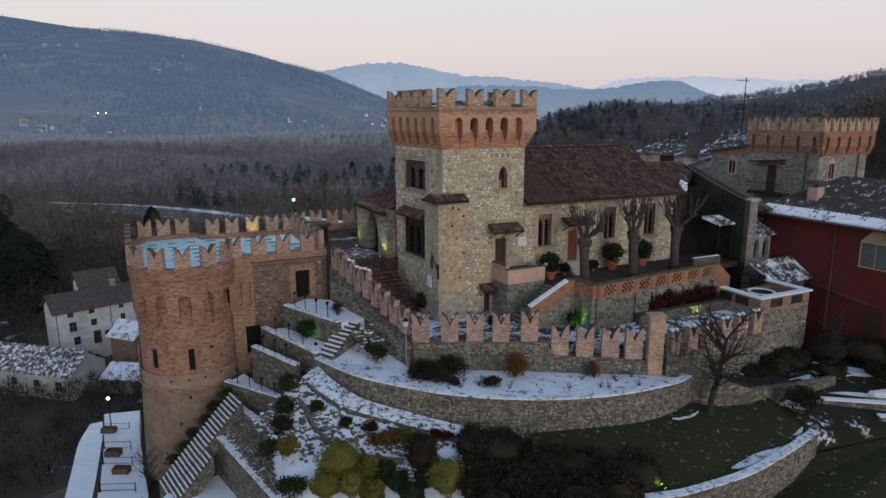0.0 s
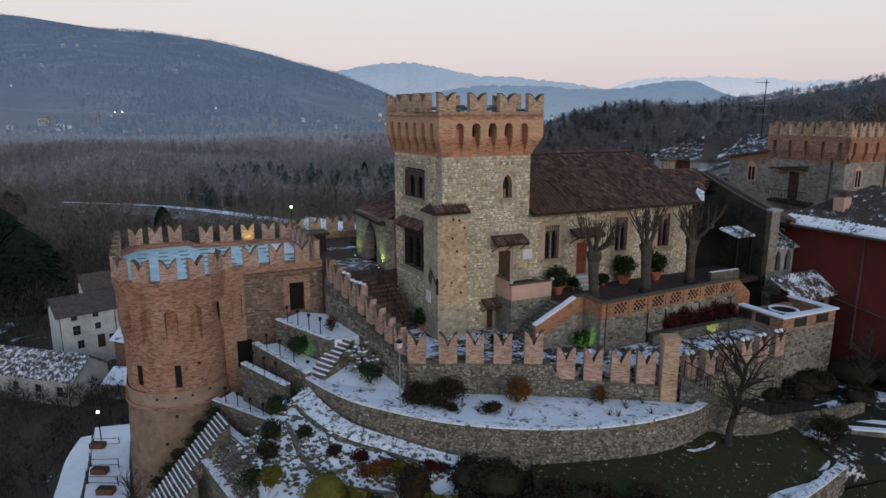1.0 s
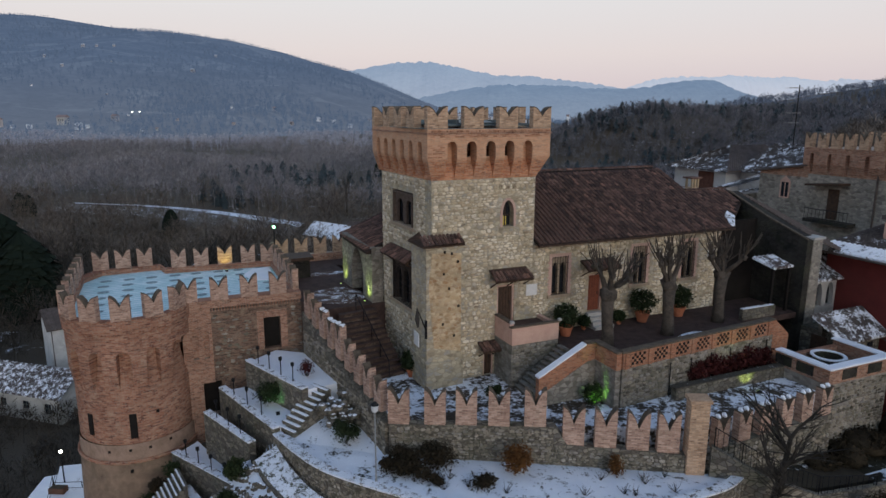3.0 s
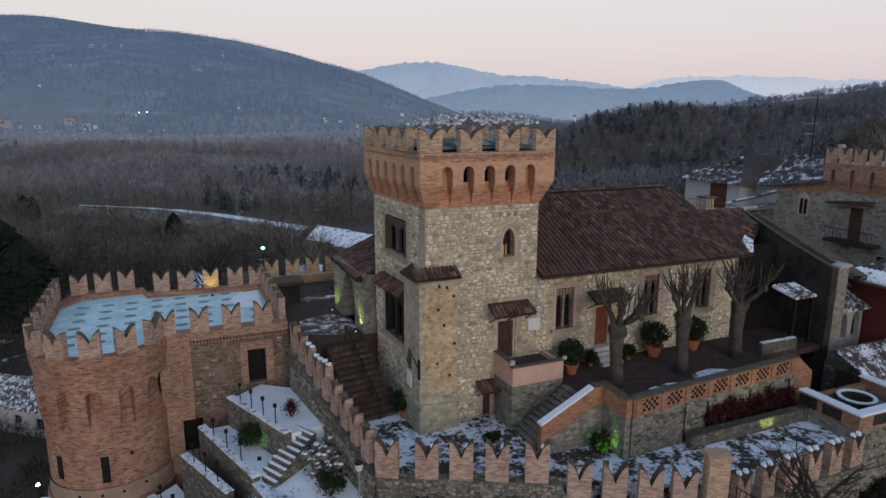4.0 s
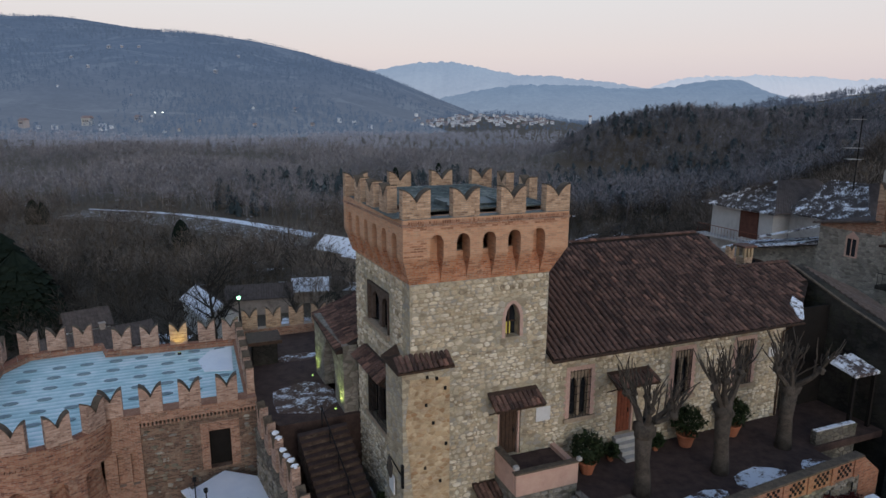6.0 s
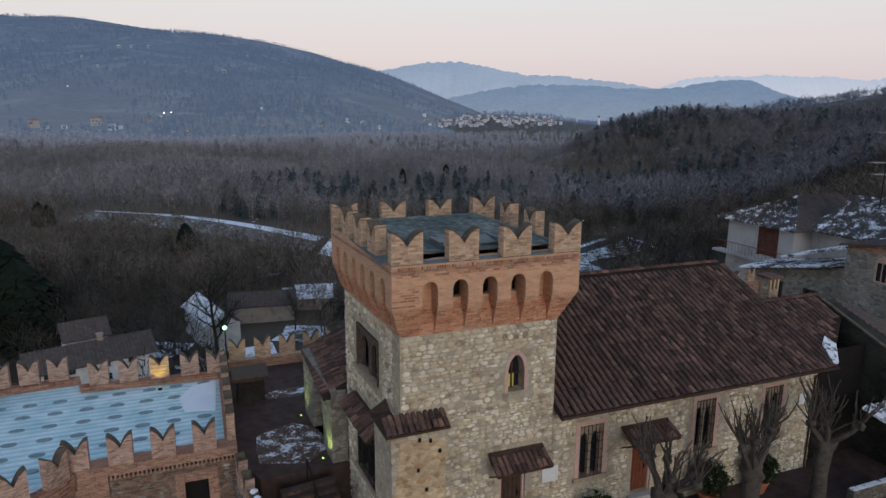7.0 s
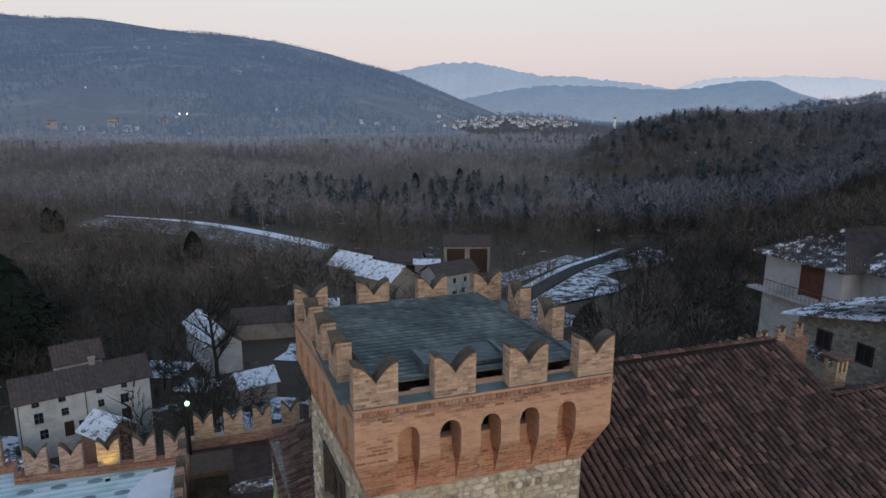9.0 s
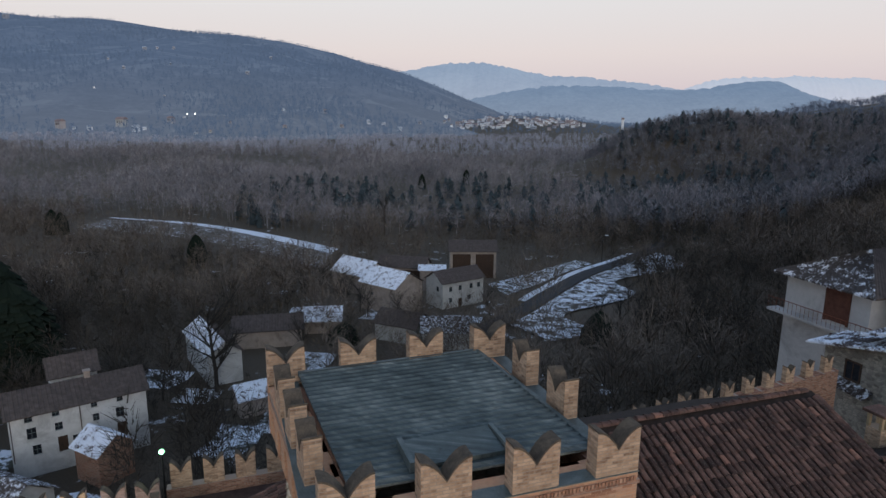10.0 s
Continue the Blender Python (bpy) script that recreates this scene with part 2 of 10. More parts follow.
BRICK = brick_mat("old_brick", (0.52, 0.30, 0.20), (0.36, 0.18, 0.115), (0.15, 0.08, 0.055), (0.42, 0.34, 0.27))
BRICK_ORANGE = brick_mat("orange_brick", (0.52, 0.25, 0.145), (0.40, 0.165, 0.088), (0.19, 0.085, 0.052), (0.36, 0.26, 0.19), stain=0.6, pale=0.05)
BRICK_GALLERY = brick_mat("gallery_brick", (0.66, 0.34, 0.19), (0.54, 0.215, 0.10), (0.25, 0.10, 0.055), (0.44, 0.33, 0.25), stain=0.4, pale=0.2, upper=(12.75, (0.70, 0.47, 0.30)))
BRICK_GATE = brick_mat("patched_gate_brick", (0.34, 0.22, 0.15), (0.20, 0.12, 0.085), (0.07, 0.05, 0.038), (0.24, 0.205, 0.165), stain=0.9, pale=0.35)
BRICK_MERLON = brick_mat("merlon_brick", (0.74, 0.52, 0.345), (0.55, 0.36, 0.225), (0.25, 0.155, 0.10), (0.44, 0.35, 0.27), stain=0.6)
BRICK_GARDEN = brick_mat("pink_merlon_brick", (0.68, 0.48, 0.37), (0.48, 0.30, 0.22), (0.21, 0.125, 0.095), (0.42, 0.34, 0.28), stain=0.65)
BRICK_ROUND = brick_mat("round_tower_brick", (0.52, 0.305, 0.20), (0.375, 0.165, 0.10), (0.125, 0.056, 0.042), (0.36, 0.29, 0.23), uv=3.4, bw=0.30, bh=0.085, stain=0.7, pale=0.25)
STONE = rubble_mat("pale_rubble_stone", [(0.20, 0.16, 0.11), (0.44, 0.37, 0.255), (0.58, 0.50, 0.35), (0.36, 0.335, 0.285), (0.64, 0.57, 0.44)], (0.40, 0.34, 0.235), 3.4, amount=0.3)
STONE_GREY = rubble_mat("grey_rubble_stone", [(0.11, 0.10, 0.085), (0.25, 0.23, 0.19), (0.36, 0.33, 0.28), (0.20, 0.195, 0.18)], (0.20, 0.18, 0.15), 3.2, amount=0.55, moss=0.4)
STONE_WALL = rubble_mat("garden_wall_stone", [(0.06, 0.055, 0.045), (0.17, 0.15, 0.12), (0.30, 0.27, 0.21), (0.12, 0.11, 0.095), (0.24, 0.22, 0.19)], (0.075, 0.065, 0.05), 3.4, amount=0.5, moss=0.5)
PLASTER_OCHRE = plain_mat("weathered_ochre_plaster", (0.36, 0.27, 0.16), (0.56, 0.43, 0.27), 1.2, stain=(0.20, 0.14, 0.08))
OCHRE_RUBBLE = rubble_mat("ochre_rubble_stone", [(0.30, 0.19, 0.10), (0.56, 0.40, 0.23), (0.70, 0.57, 0.37), (0.44, 0.26, 0.13), (0.78, 0.70, 0.52)], (0.58, 0.45, 0.28), 4.2, stain=(0.16, 0.10, 0.055), amount=0.85)
PLASTER_PINK = plain_mat("pink_plaster", (0.50, 0.31, 0.24), (0.62, 0.42, 0.33), 1.5, stain=(0.28, 0.19, 0.14))
PLASTER_GREY = plain_mat("grey_house_plaster", (0.42, 0.41, 0.38), (0.56, 0.55, 0.51), 0.8, stain=(0.22, 0.21, 0.19))
PLASTER_RED = plain_mat("red_plaster", (0.115, 0.024, 0.021), (0.175, 0.036, 0.030), 0.7, stain=(0.11, 0.03, 0.025))
# Near black, so the channels between barrel tiles have shade in their colour.
TILE = plain_mat("old_tile_channel_shade", (0.016, 0.012, 0.010), (0.042, 0.027, 0.021), 2.5, bump=0.5, stain=(0.07, 0.055, 0.045))
WOOD_DARK = plain_mat("dark_wood", (0.035, 0.022, 0.015), (0.085, 0.05, 0.032), 4.0, rough=0.7)
WOOD_RED = plain_mat("red_brown_door_wood", (0.12, 0.036, 0.020), (0.21, 0.066, 0.034), 5.0, rough=0.6)
IRON = plain_mat("black_iron", (0.012, 0.012, 0.013), (0.03, 0.03, 0.03), 6.0, rough=0.55, metal=0.6)
SNOW = patchy_snow_mat("snow", (0.20, 0.19, 0.17), 0.95, 1.3)
SNOW_RIM = patchy_snow_mat("ragged_snow_rim", (0.10, 0.09, 0.07), 0.66, 3.6)
BED_SNOW = patchy_snow_mat("snow_on_planted_bed", (0.03, 0.03, 0.02), 0.76, 1.0)
SNOW_THIN = patchy_snow_mat("thin_snow_on_earth", (0.045, 0.036, 0.026), 0.50, 0.8)
LAWN = patchy_snow_mat("winter_lawn", (0.022, 0.022, 0.006), 0.10, 2.6, (0.042, 0.042, 0.012))
EARTH = plain_mat("dark_earth", (0.030, 0.025, 0.018), (0.07, 0.055, 0.035), 1.2)
PAVING = plain_mat("brick_court_paving", (0.042, 0.027, 0.023), (0.10, 0.064, 0.052), 2.0)
SLATE_METAL = plain_mat("weathered_green_grey_metal", (0.075, 0.098, 0.094), (0.18, 0.212, 0.203), 1.6, rough=0.5, metal=0.15, stain=(0.06, 0.075, 0.07))
metal_k = Mat("streaked_roof_metal", 0.42, 0.25)
along = metal_k.n("Mapping")
along.inputs["Rotation"].default_value, along.inputs["Scale"].default_value = (0, 0, radians(-26)), (0.45, 5.0, 1.0)
metal_k.l(metal_k.pos(), along.inputs["Vector"])
mc = metal_k.ramp(metal_k.math("ADD", metal_k.math("MULTIPLY", metal_k.noise(1.3, along.outputs[0], 6.0, 0.65), 0.6), metal_k.math("MULTIPLY", metal_k.noise(0.55, detail=5.0), 0.4)), [(0.36, (0.055, 0.068, 0.066)), (0.50, (0.115, 0.138, 0.130)), (0.60, (0.21, 0.235, 0.215)), (0.72, (0.36, 0.38, 0.345))])
metal_k.color(metal_k.mix(metal_k.math("MULTIPLY", metal_k.ramp(metal_k.noise(2.6, detail=9.0, rough=0.75), [(0.54, 0.0), (0.68, 1.0)]), 0.55), mc, (0.05, 0.055, 0.045)))
metal_k.bump(metal_k.noise(9.0, along.outputs[0], 4.0), 0.25, 0.01)
ROOF_METAL = metal_k.m
# Near-black colour that paints the unlit depth of openings and interiors.
DARK = plain_mat("interior_shade", (0.008, 0.007, 0.006), (0.016, 0.013, 0.011), 2.0)

# ---------------------------------------------------------------- castle helpers
OFF = {}


def tc(name, label, category, a, b, z, group="", kind=""):
    """A thing of the castle, standing at (a, b, z) of its axes; its parts are given in the same axes."""
    ob = thing(name, label, category, CM @ Matrix.Translation((a, b, z)), group, kind)
    OFF[ob.name] = Matrix.Translation((-a, -b, -z))
    return ob


def pc(name, geo, material, th, label="", smooth=False):
    return part(name, geo, material, th, label, OFF.get(th.name), smooth)


def tw(name, label, category, x, y, z, group="", kind=""):
    """The same in the world's axes."""
    ob = thing(name, label, category, Matrix.Translation((x, y, z)), group, kind)
    OFF[ob.name] = Matrix.Translation((-x, -y, -z))
    return ob


def holed(geo, x0, x1, z0, z1, y0, y1, holes, m=None):
    """One wall from x0 to x1 and z0 to z1, y0 to y1 thick, left open at holes (x0, x1, z0, z1)."""
    xs = sorted({x0, x1, *[min(max(v, x0), x1) for h in holes for v in h[:2]]})
    zs = sorted({z0, z1, *[min(max(v, z0), z1) for h in holes for v in h[2:]]})
    solid = {(i, k) for i in range(len(xs) - 1) for k in range(len(zs) - 1) if not any(h[0] < (xs[i] + xs[i + 1]) / 2 < h[1] and h[2] < (zs[k] + zs[k + 1]) / 2 < h[3] for h in holes)}
    ids, vs, fs = {}, [], []

    def v(i, k, back):
        if (i, k, back) not in ids:
            ids[(i, k, back)] = len(vs)
            vs.append((xs[i], y1 if back else y0, zs[k]))
        return ids[(i, k, back)]

    for i, k in solid:
        fs.append((v(i, k, 0), v(i + 1, k, 0), v(i + 1, k + 1, 0), v(i, k + 1, 0)))
        fs.append((v(i, k + 1, 1), v(i + 1, k + 1, 1), v(i + 1, k, 1), v(i, k, 1)))
        for di, dk, p, q_ in ((-1, 0, (i, k), (i, k + 1)), (1, 0, (i + 1, k), (i + 1, k + 1)), (0, -1, (i, k), (i + 1, k)), (0, 1, (i, k + 1), (i + 1, k + 1))):
            if (i + di, k + dk) not in solid:
                fs.append((v(*p, 0), v(*q_, 0), v(*q_, 1), v(*p, 1)))
    geo.add(vs, fs, m)


def arch_pts(w, spring, top, n=8, pointed=True):
    """The curve of an arch over a width w, from the left springing to the right."""
    pts = []
    for i in range(n + 1):
        s = -1 + 2 * i / n
        if pointed:
            z = spring + (top - spring) * (1 - abs(s) ** 1.7) ** 0.62
        else:
            z = spring + (top - spring) * math.sqrt(max(0, 1 - s * s))
        pts.append((s * w / 2, z))
    return pts


def arch_fill(geo, xc, w, spring, top, ztop, y0, y1, m=None, pointed=True):
    """What fills the corners between an arch and the square opening round it."""
    pts = [(xc + x, z) for x, z in arch_pts(w, spring, top, 8, pointed)]
    geo.slab(pts + [(xc + w / 2, ztop), (xc - w / 2, ztop)], y0, y1, m)


def merlon_profile(w, h, notch=0.56):
    pts = [(-w / 2, 0), (w / 2, 0)]
    k = 6
    for i in range(k + 1):
        x = 1 - i / k
        z = h * (notch + (1 - notch) * (1 - (1 - x) ** 1.9))
        pts.append((x * w / 2, z))
    for i in range(1, k + 1):
        x = i / k
        z = h * (notch + (1 - notch) * (1 - (1 - x) ** 1.9))
        pts.append((-x * w / 2, z))
    return pts


MERLONS = {}


def merlon(parent, m, w, h, d, mat=None, cap=True):
    """A swallow-tailed merlon, front towards -y, standing at m."""
    key = (round(w, 2), round(h, 2), round(d, 2), mat.name if mat else "")
    if key not in MERLONS:
        g = Geo().slab(merlon_profile(w, h), -d / 2, d / 2)
        c = Geo()
        pr = merlon_profile(w, h)[2:]
        k = len(pr)
        rows = [(x, y, z + dz) for y, dz in ((-d / 2 - 0.015, 0.003), (-d / 2 - 0.015, 0.05), (d / 2 + 0.015, 0.05), (d / 2 + 0.015, 0.003)) for x, z in pr]
        c.add(rows, [(r * k + i, r * k + i + 1, ((r + 1) % 4) * k + i + 1, ((r + 1) % 4) * k + i) for r in range(4) for i in range(k - 1)] + [(0, k, 2 * k, 3 * k), (4 * k - 1, 3 * k - 1, 2 * k - 1, k - 1)])
        MERLONS[key] = (mesh_of("merlon", g, mat or BRICK_MERLON), mesh_of("coping", c, COPING))
    body, top = MERLONS[key]
    ob = share("merlon", body, parent, m)
    if cap:
        share("coping", top, ob, Matrix())
    return ob


COPING = plain_mat("mossy_merlon_coping", (0.06, 0.05, 0.04), (0.17, 0.13, 0.09), 4.0, bump=0.6)

# ---------------------------------------------------------------- main tower
T_A0, T_A1, T_B0, T_B1 = -0.15, 5.92, -0.18, 6.55           # shaft
P_A0, P_A1, P_B0, P_B1 = -0.52, 6.52, -0.56, 7.05           # parapet
Z_COURT, Z_TERRACE, Z_UPPER = 0.9, 2.95, 3.72
Z_CORB, Z_SPR, Z_SILL = 11.85, 12.95, 14.42

tower = tc("castle_tower", "square stone castle tower with corbelled brick battlements", "tower", 2.9, 3.2, Z_COURT)
FRONT_HOLES = [(3.95, 4.62, 9.23, 10.7), (3.72, 4.80, 3.87, 5.98), (2.95, 3.55, 0.9, 2.55)]
g = Geo()
holed(g, T_A0, T_A1, Z_COURT - 0.6, Z_CORB + 0.1, T_B0, T_B0 + 0.7, FRONT_HOLES)
arch_fill(g, 4.285, 0.67, 10.1, 10.68, 10.7, T_B0, T_B0 + 0.7)
pc("wall", g, STONE, tower, "pale rubble stone wall of the front")
SKEW = 0.062                                                 # the left side runs outwards into depth
LM = Matrix(((-SKEW, -1, 0, 0), (1, 0, 0, 0), (0, 0, 1, 0), (0, 0, 0, 1)))   # x to b, y to -a
LMF = Matrix(((-SKEW, 1, 0, 0), (1, 0, 0, 0), (0, 0, 1, 0), (0, 0, 0, 1)))   # x to b, y to a: for what faces left
LEFT_HOLES = [(2.10, 5.0, 8.95, 10.95), (1.75, 5.0, 4.4, 7.0)]
g = Geo()
holed(g, T_B0 + 0.7, T_B1, Z_COURT - 0.6, Z_CORB + 0.1, -T_A0 - 0.7, -T_A0, LEFT_HOLES, LM)
pc("wall", g, STONE, tower, "shaded rubble stone side wall")
g = Geo()
g.box(T_A1 - 0.7, T_A1, T_B0 + 0.7, T_B1, Z_COURT - 0.6, Z_CORB + 0.1)
g.box(T_A0 + 0.7, T_A1 - 0.7, T_B1 - 0.7, T_B1, Z_COURT - 0.6, Z_CORB + 0.1)
pc("wall", g, STONE, tower)
g = Geo().box(T_A0 + 0.7, T_A1 - 0.7, T_B0 + 0.7, T_B1 - 0.7, 13.5, 13.7)
pc("floor_slab", g, STONE_GREY, tower)


def corbel_band(n_slots, length, slot_w, first, step, out0, wall_at, m, open_slots, ends=(0.0, 0.0)):
    """One side of the battlements: corbels between arched slots, drawn along x, outwards to -y."""
    g = []
    edges = [ends[0]]
    for i in range(n_slots):
        c = first + i * step
        edges += [c - slot_w / 2, c + slot_w / 2]
    edges.append(length - ends[1])
    # corner stones splay out both ways
    for inner, outer in ((ends[0], 0.0), (length - ends[1], length)):
        if inner != outer:
            ring = [(outer, out0), (inner, out0), (inner, wall_at), (outer, wall_at)]
            vs = [(inner, wall_at, Z_CORB)] + [(x, y, Z_SPR) for x, y in ring] + [(x, y, Z_SILL) for x, y in ring]
            fs = [(0, 2, 1), (0, 1, 4), (0, 4, 3), (0, 3, 2), (1, 2, 6, 5), (2, 3, 7, 6), (3, 4, 8, 7), (4, 1, 5, 8), (5, 6, 7, 8)]
            g.append(("corner_corbel", Geo().add(vs, fs, m)))
    deep = wall_at + 0.42
    for i in range(0, len(edges), 2):
        l, r = edges[i], edges[i + 1]
        vs = [(l, deep, Z_CORB), (r, deep, Z_CORB), (l, wall_at, Z_CORB), (r, wall_at, Z_CORB), (l, out0, Z_SPR), (r, out0, Z_SPR), (l, out0, Z_SILL), (r, out0, Z_SILL), (l, deep, Z_SILL), (r, deep, Z_SILL)]
        g.append(("corbel", Geo().add(vs, [(0, 1, 3, 2), (2, 3, 5, 4), (4, 5, 7, 6), (6, 7, 9, 8), (8, 9, 1, 0), (0, 2, 4, 6, 8), (1, 9, 7, 5, 3)], m)))
    for i in range(n_slots):
        c = first + i * step
        ar = arch_pts(slot_w, 13.52, 13.80, 8, False)
        g.append(("slot_arch", Geo().slab([(c + x, z) for x, z in ar] + [(c + slot_w / 2, Z_SILL), (c - slot_w / 2, Z_SILL)], out0, deep, m)))
    back = []
    for i in range(n_slots):
        c = first + i * step
        zt = 12.98 if i in open_slots else Z_SILL
        prof = [(deep, Z_CORB), (wall_at - 0.02, Z_CORB), (wall_at + 0.04, 12.35), (wall_at + 0.30, 12.75), (wall_at + 0.30, zt), (deep, zt)]
        vs = [(x, y, z) for x in (c - slot_w / 2, c + slot_w / 2) for y, z in prof]
        back.append(Geo().add(vs, [(0, 1, 2, 3, 4, 5), (11, 10, 9, 8, 7, 6)] + [(j, 6 + j, 6 + (j + 1) % 6, (j + 1) % 6) for j in range(6)], m))
    return g, back


fm = Matrix.Translation((P_A0, 0, 0))
front, back = corbel_band(5, P_A1 - P_A0, 0.56, 1.33, 1.09, P_B0, T_B0, fm, (1, 2, 3), (T_A0 - P_A0, P_A1 - T_A1))
for nm, geo in front:
    pc(nm, geo, BRICK_GALLERY, tower)
for geo in back:
    pc("slot_back", geo, BRICK_GALLERY, tower)
lm = Matrix.Translation((-SKEW * P_B1, P_B1, 0)) @ Matrix(((SKEW, 1, 0, 0), (-1, 0, 0, 0), (0, 0, 1, 0), (0, 0, 0, 1)))
left, back = corbel_band(6, P_B1 - T_B0, 0.56, 0.95, 1.13, P_A0, T_A0, lm, ())
for nm, geo in left:
    pc(nm, geo, BRICK_GALLERY, tower)
for geo in back:
    pc("slot_back", geo, BRICK_GALLERY, tower)
g = Geo()
for (x0, x1, y0, y1) in ((T_A1, P_A1, P_B0, P_B1), (P_A0, P_A1, T_B1, P_B1)):
    if x0 == T_A1:
        g.slab([(x0, Z_CORB), (x1, Z_SPR), (x1, Z_SILL), (x0, Z_SILL)], T_B0 + 0.004, y1 - 0.5)
    else:
        g.box(x0 - SKEW * P_B1, x1, y0, y1, Z_SPR, Z_SILL)
pc("corbel_gallery", g, BRICK_GALLERY, tower)
g = Geo()
g.box(T_A0 + 0.45, T_A1 - 0.1, T_B0 + 0.43, T_B0 + 0.6, Z_CORB + 0.1, 12.98).box(T_B0 + 0.45, T_B1, -T_A0 - 0.6, -T_A0 - 0.43, Z_CORB + 0.1, Z_SILL - 0.01, LM).box(T_A1 - 0.2, T_A1, T_B0, T_B1, Z_CORB + 0.1, Z_SILL - 0.01).box(T_A0, T_A1, T_B1 - 0.2, T_B1, Z_CORB + 0.1, Z_SILL - 0.01)
pc("parapet", g, BRICK, tower)
# string of brick and lead flashing along the sill
g = Geo().box(P_A0 - 0.04, P_A1 + 0.04, P_B0 - 0.04, P_B0 + 0.1, Z_SILL - 0.27, Z_SILL - 0.18).box(P_B0 + 0.1, P_B1, -P_A0 - 0.1, -P_A0 + 0.04, Z_SILL - 0.27, Z_SILL - 0.18, LM)
pc("string_course", g, BRICK, tower)
g = Geo()
for (x0, x1, y0, y1) in ((P_A0 - 0.02, P_A1 + 0.02, P_B0 - 0.02, P_B0 + 0.42), (P_A0 - 0.02, P_A1 + 0.02, P_B1 - 0.42, P_B1 + 0.02), (P_A0 - 0.25, P_A0 + 0.42, P_B0 + 0.42, P_B1 - 0.42), (P_A1 - 0.42, P_A1 + 0.02, P_B0 + 0.42, P_B1 - 0.42)):
    g.box(x0, x1, y0, y1, Z_SILL, Z_SILL + 0.025)
pc("flashing", g, SLATE_METAL, tower, "weathered grey-green metal flashing")
MW, MH, MD = 1.08, 1.07, 0.40
to = OFF[tower.name]
for i in range(4):
    c = P_A0 + MW / 2 + i * (P_A1 - P_A0 - MW) / 3
    merlon(tower, to @ Matrix.Translation((c, P_B0 + MD / 2, Z_SILL)), MW, MH, MD)
    c = P_A0 - SKEW * P_B1 + MW / 2 + i * (P_A1 - P_A0 + SKEW * P_B1 - MW) / 3
    merlon(tower, to @ Matrix.Translation((c, P_B1 - MD / 2, Z_SILL)), MW, MH, MD)
for i in range(1, 4):
    c = P_B0 + 0.5 + i * (P_B1 - P_B0 - 1.0) / 4
    merlon(tower, to @ Matrix.Translation((P_A0 + MD / 2 - SKEW * c, c, Z_SILL)) @ pose(0, 0, 0, 0, 0, 93.5), 0.95, MH, MD)
for c in (2.55, 4.75):
    merlon(tower, to @ Matrix.Translation((P_A1 - MD / 2, c, Z_SILL)) @ pose(0, 0, 0, 0, 0, 90), 0.95, MH, MD)
# the ribbed metal roof inside the battlements
R_FL, R_FR, R_BR, R_BL = Vector((0.25, 0.45, 14.58)), Vector((6.05, 0.40, 14.58)), Vector((5.5, 6.65, 14.74)), Vector((-0.1, 6.5, 14.74))
down = Vector((0, 0, 0.06))
g = Geo().add([R_FL, R_FR, R_BR, R_BL, R_FL - down, R_FR - down, R_BR - down, R_BL - down], [(0, 1, 2, 3), (7, 6, 5, 4), (0, 4, 5, 1), (1, 5, 6, 2), (2, 6, 7, 3), (3, 7, 4, 0)])
tower_roof = pc("roof", g, ROOF_METAL, tower, "flat ribbed green-grey metal roof")
n = 24
for i in range(n):
    t = (i + 0.5) / n
    p, q_ = R_FL.lerp(R_BL, t), R_FR.lerp(R_BR, t)
    rib = Geo().add([p + Vector((0, -0.055, 0.002)), q_ + Vector((0, -0.055, 0.002)), q_ + Vector((0, 0, 0.055)), p + Vector((0, 0, 0.055)), q_ + Vector((0, 0.055, 0.002)), p + Vector((0, 0.055, 0.002))], [(0, 1, 2, 3), (3, 2, 4, 5), (0, 3, 5), (1, 4, 2)])
    part("rib", rib, ROOF_METAL, tower_roof)
for p, q_ in ((R_FR, R_BR), (R_BL, R_BR)):
    s_ = Vector((0.09, 0, 0)) if p is R_FR else Vector((0, 0.09, 0))
    part("edge_flashing", Geo().add([p - s_ * 0.5 + down * 0.7, q_ - s_ * 0.5 + down * 0.7, q_ + s_ + down * 0.7, p + s_ + down * 0.7, p + s_ - down * 2, q_ + s_ - down * 2], [(0, 1, 2, 3), (3, 2, 5, 4)]), SLATE_METAL, tower_roof)
hatch = pc("roof_hatch", Geo().prism([(1.75, 0.7), (3.9, 0.75), (3.85, 1.75), (1.65, 1.7)], 14.60, [14.70, 14.70, 14.82, 14.82]), ROOF_METAL, tower, "low sheet-metal hatch on the roof")
part("rim", Geo().box(1.6, 1.72, 0.66, 1.8, 14.60, 14.84), SLATE_METAL, hatch)
part("rim", Geo().box(3.9, 4.0, 0.7, 1.82, 14.60, 14.84), SLATE_METAL, hatch)

# ---------------------------------------------------------------- house with the hall
house = tc("castle_hall", "long stone castle hall with a brown tiled roof", "building", 13.5, 3.0, Z_TERRACE)
H_A0, H_A1, H_EAVE, H_RB, H_RZ = 5.95, 19.8, 8.35, 6.5, 11.4
WINS = [(7.0, 8.45, 4.95, 7.45), (12.7, 14.1, 5.0, 7.6), (16.5, 17.9, 5.0, 7.6)]
g = Geo()
holed(g, H_A0, H_A1, 0.2, H_EAVE, -0.16, 0.5, WINS + [(9.75, 10.75, 3.75, 6.0)])
pc("wall", g, STONE, house, "pale rubble stone front wall")
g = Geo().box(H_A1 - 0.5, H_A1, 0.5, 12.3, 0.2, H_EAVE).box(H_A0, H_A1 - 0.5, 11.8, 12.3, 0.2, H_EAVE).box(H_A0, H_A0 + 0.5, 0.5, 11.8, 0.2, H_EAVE)
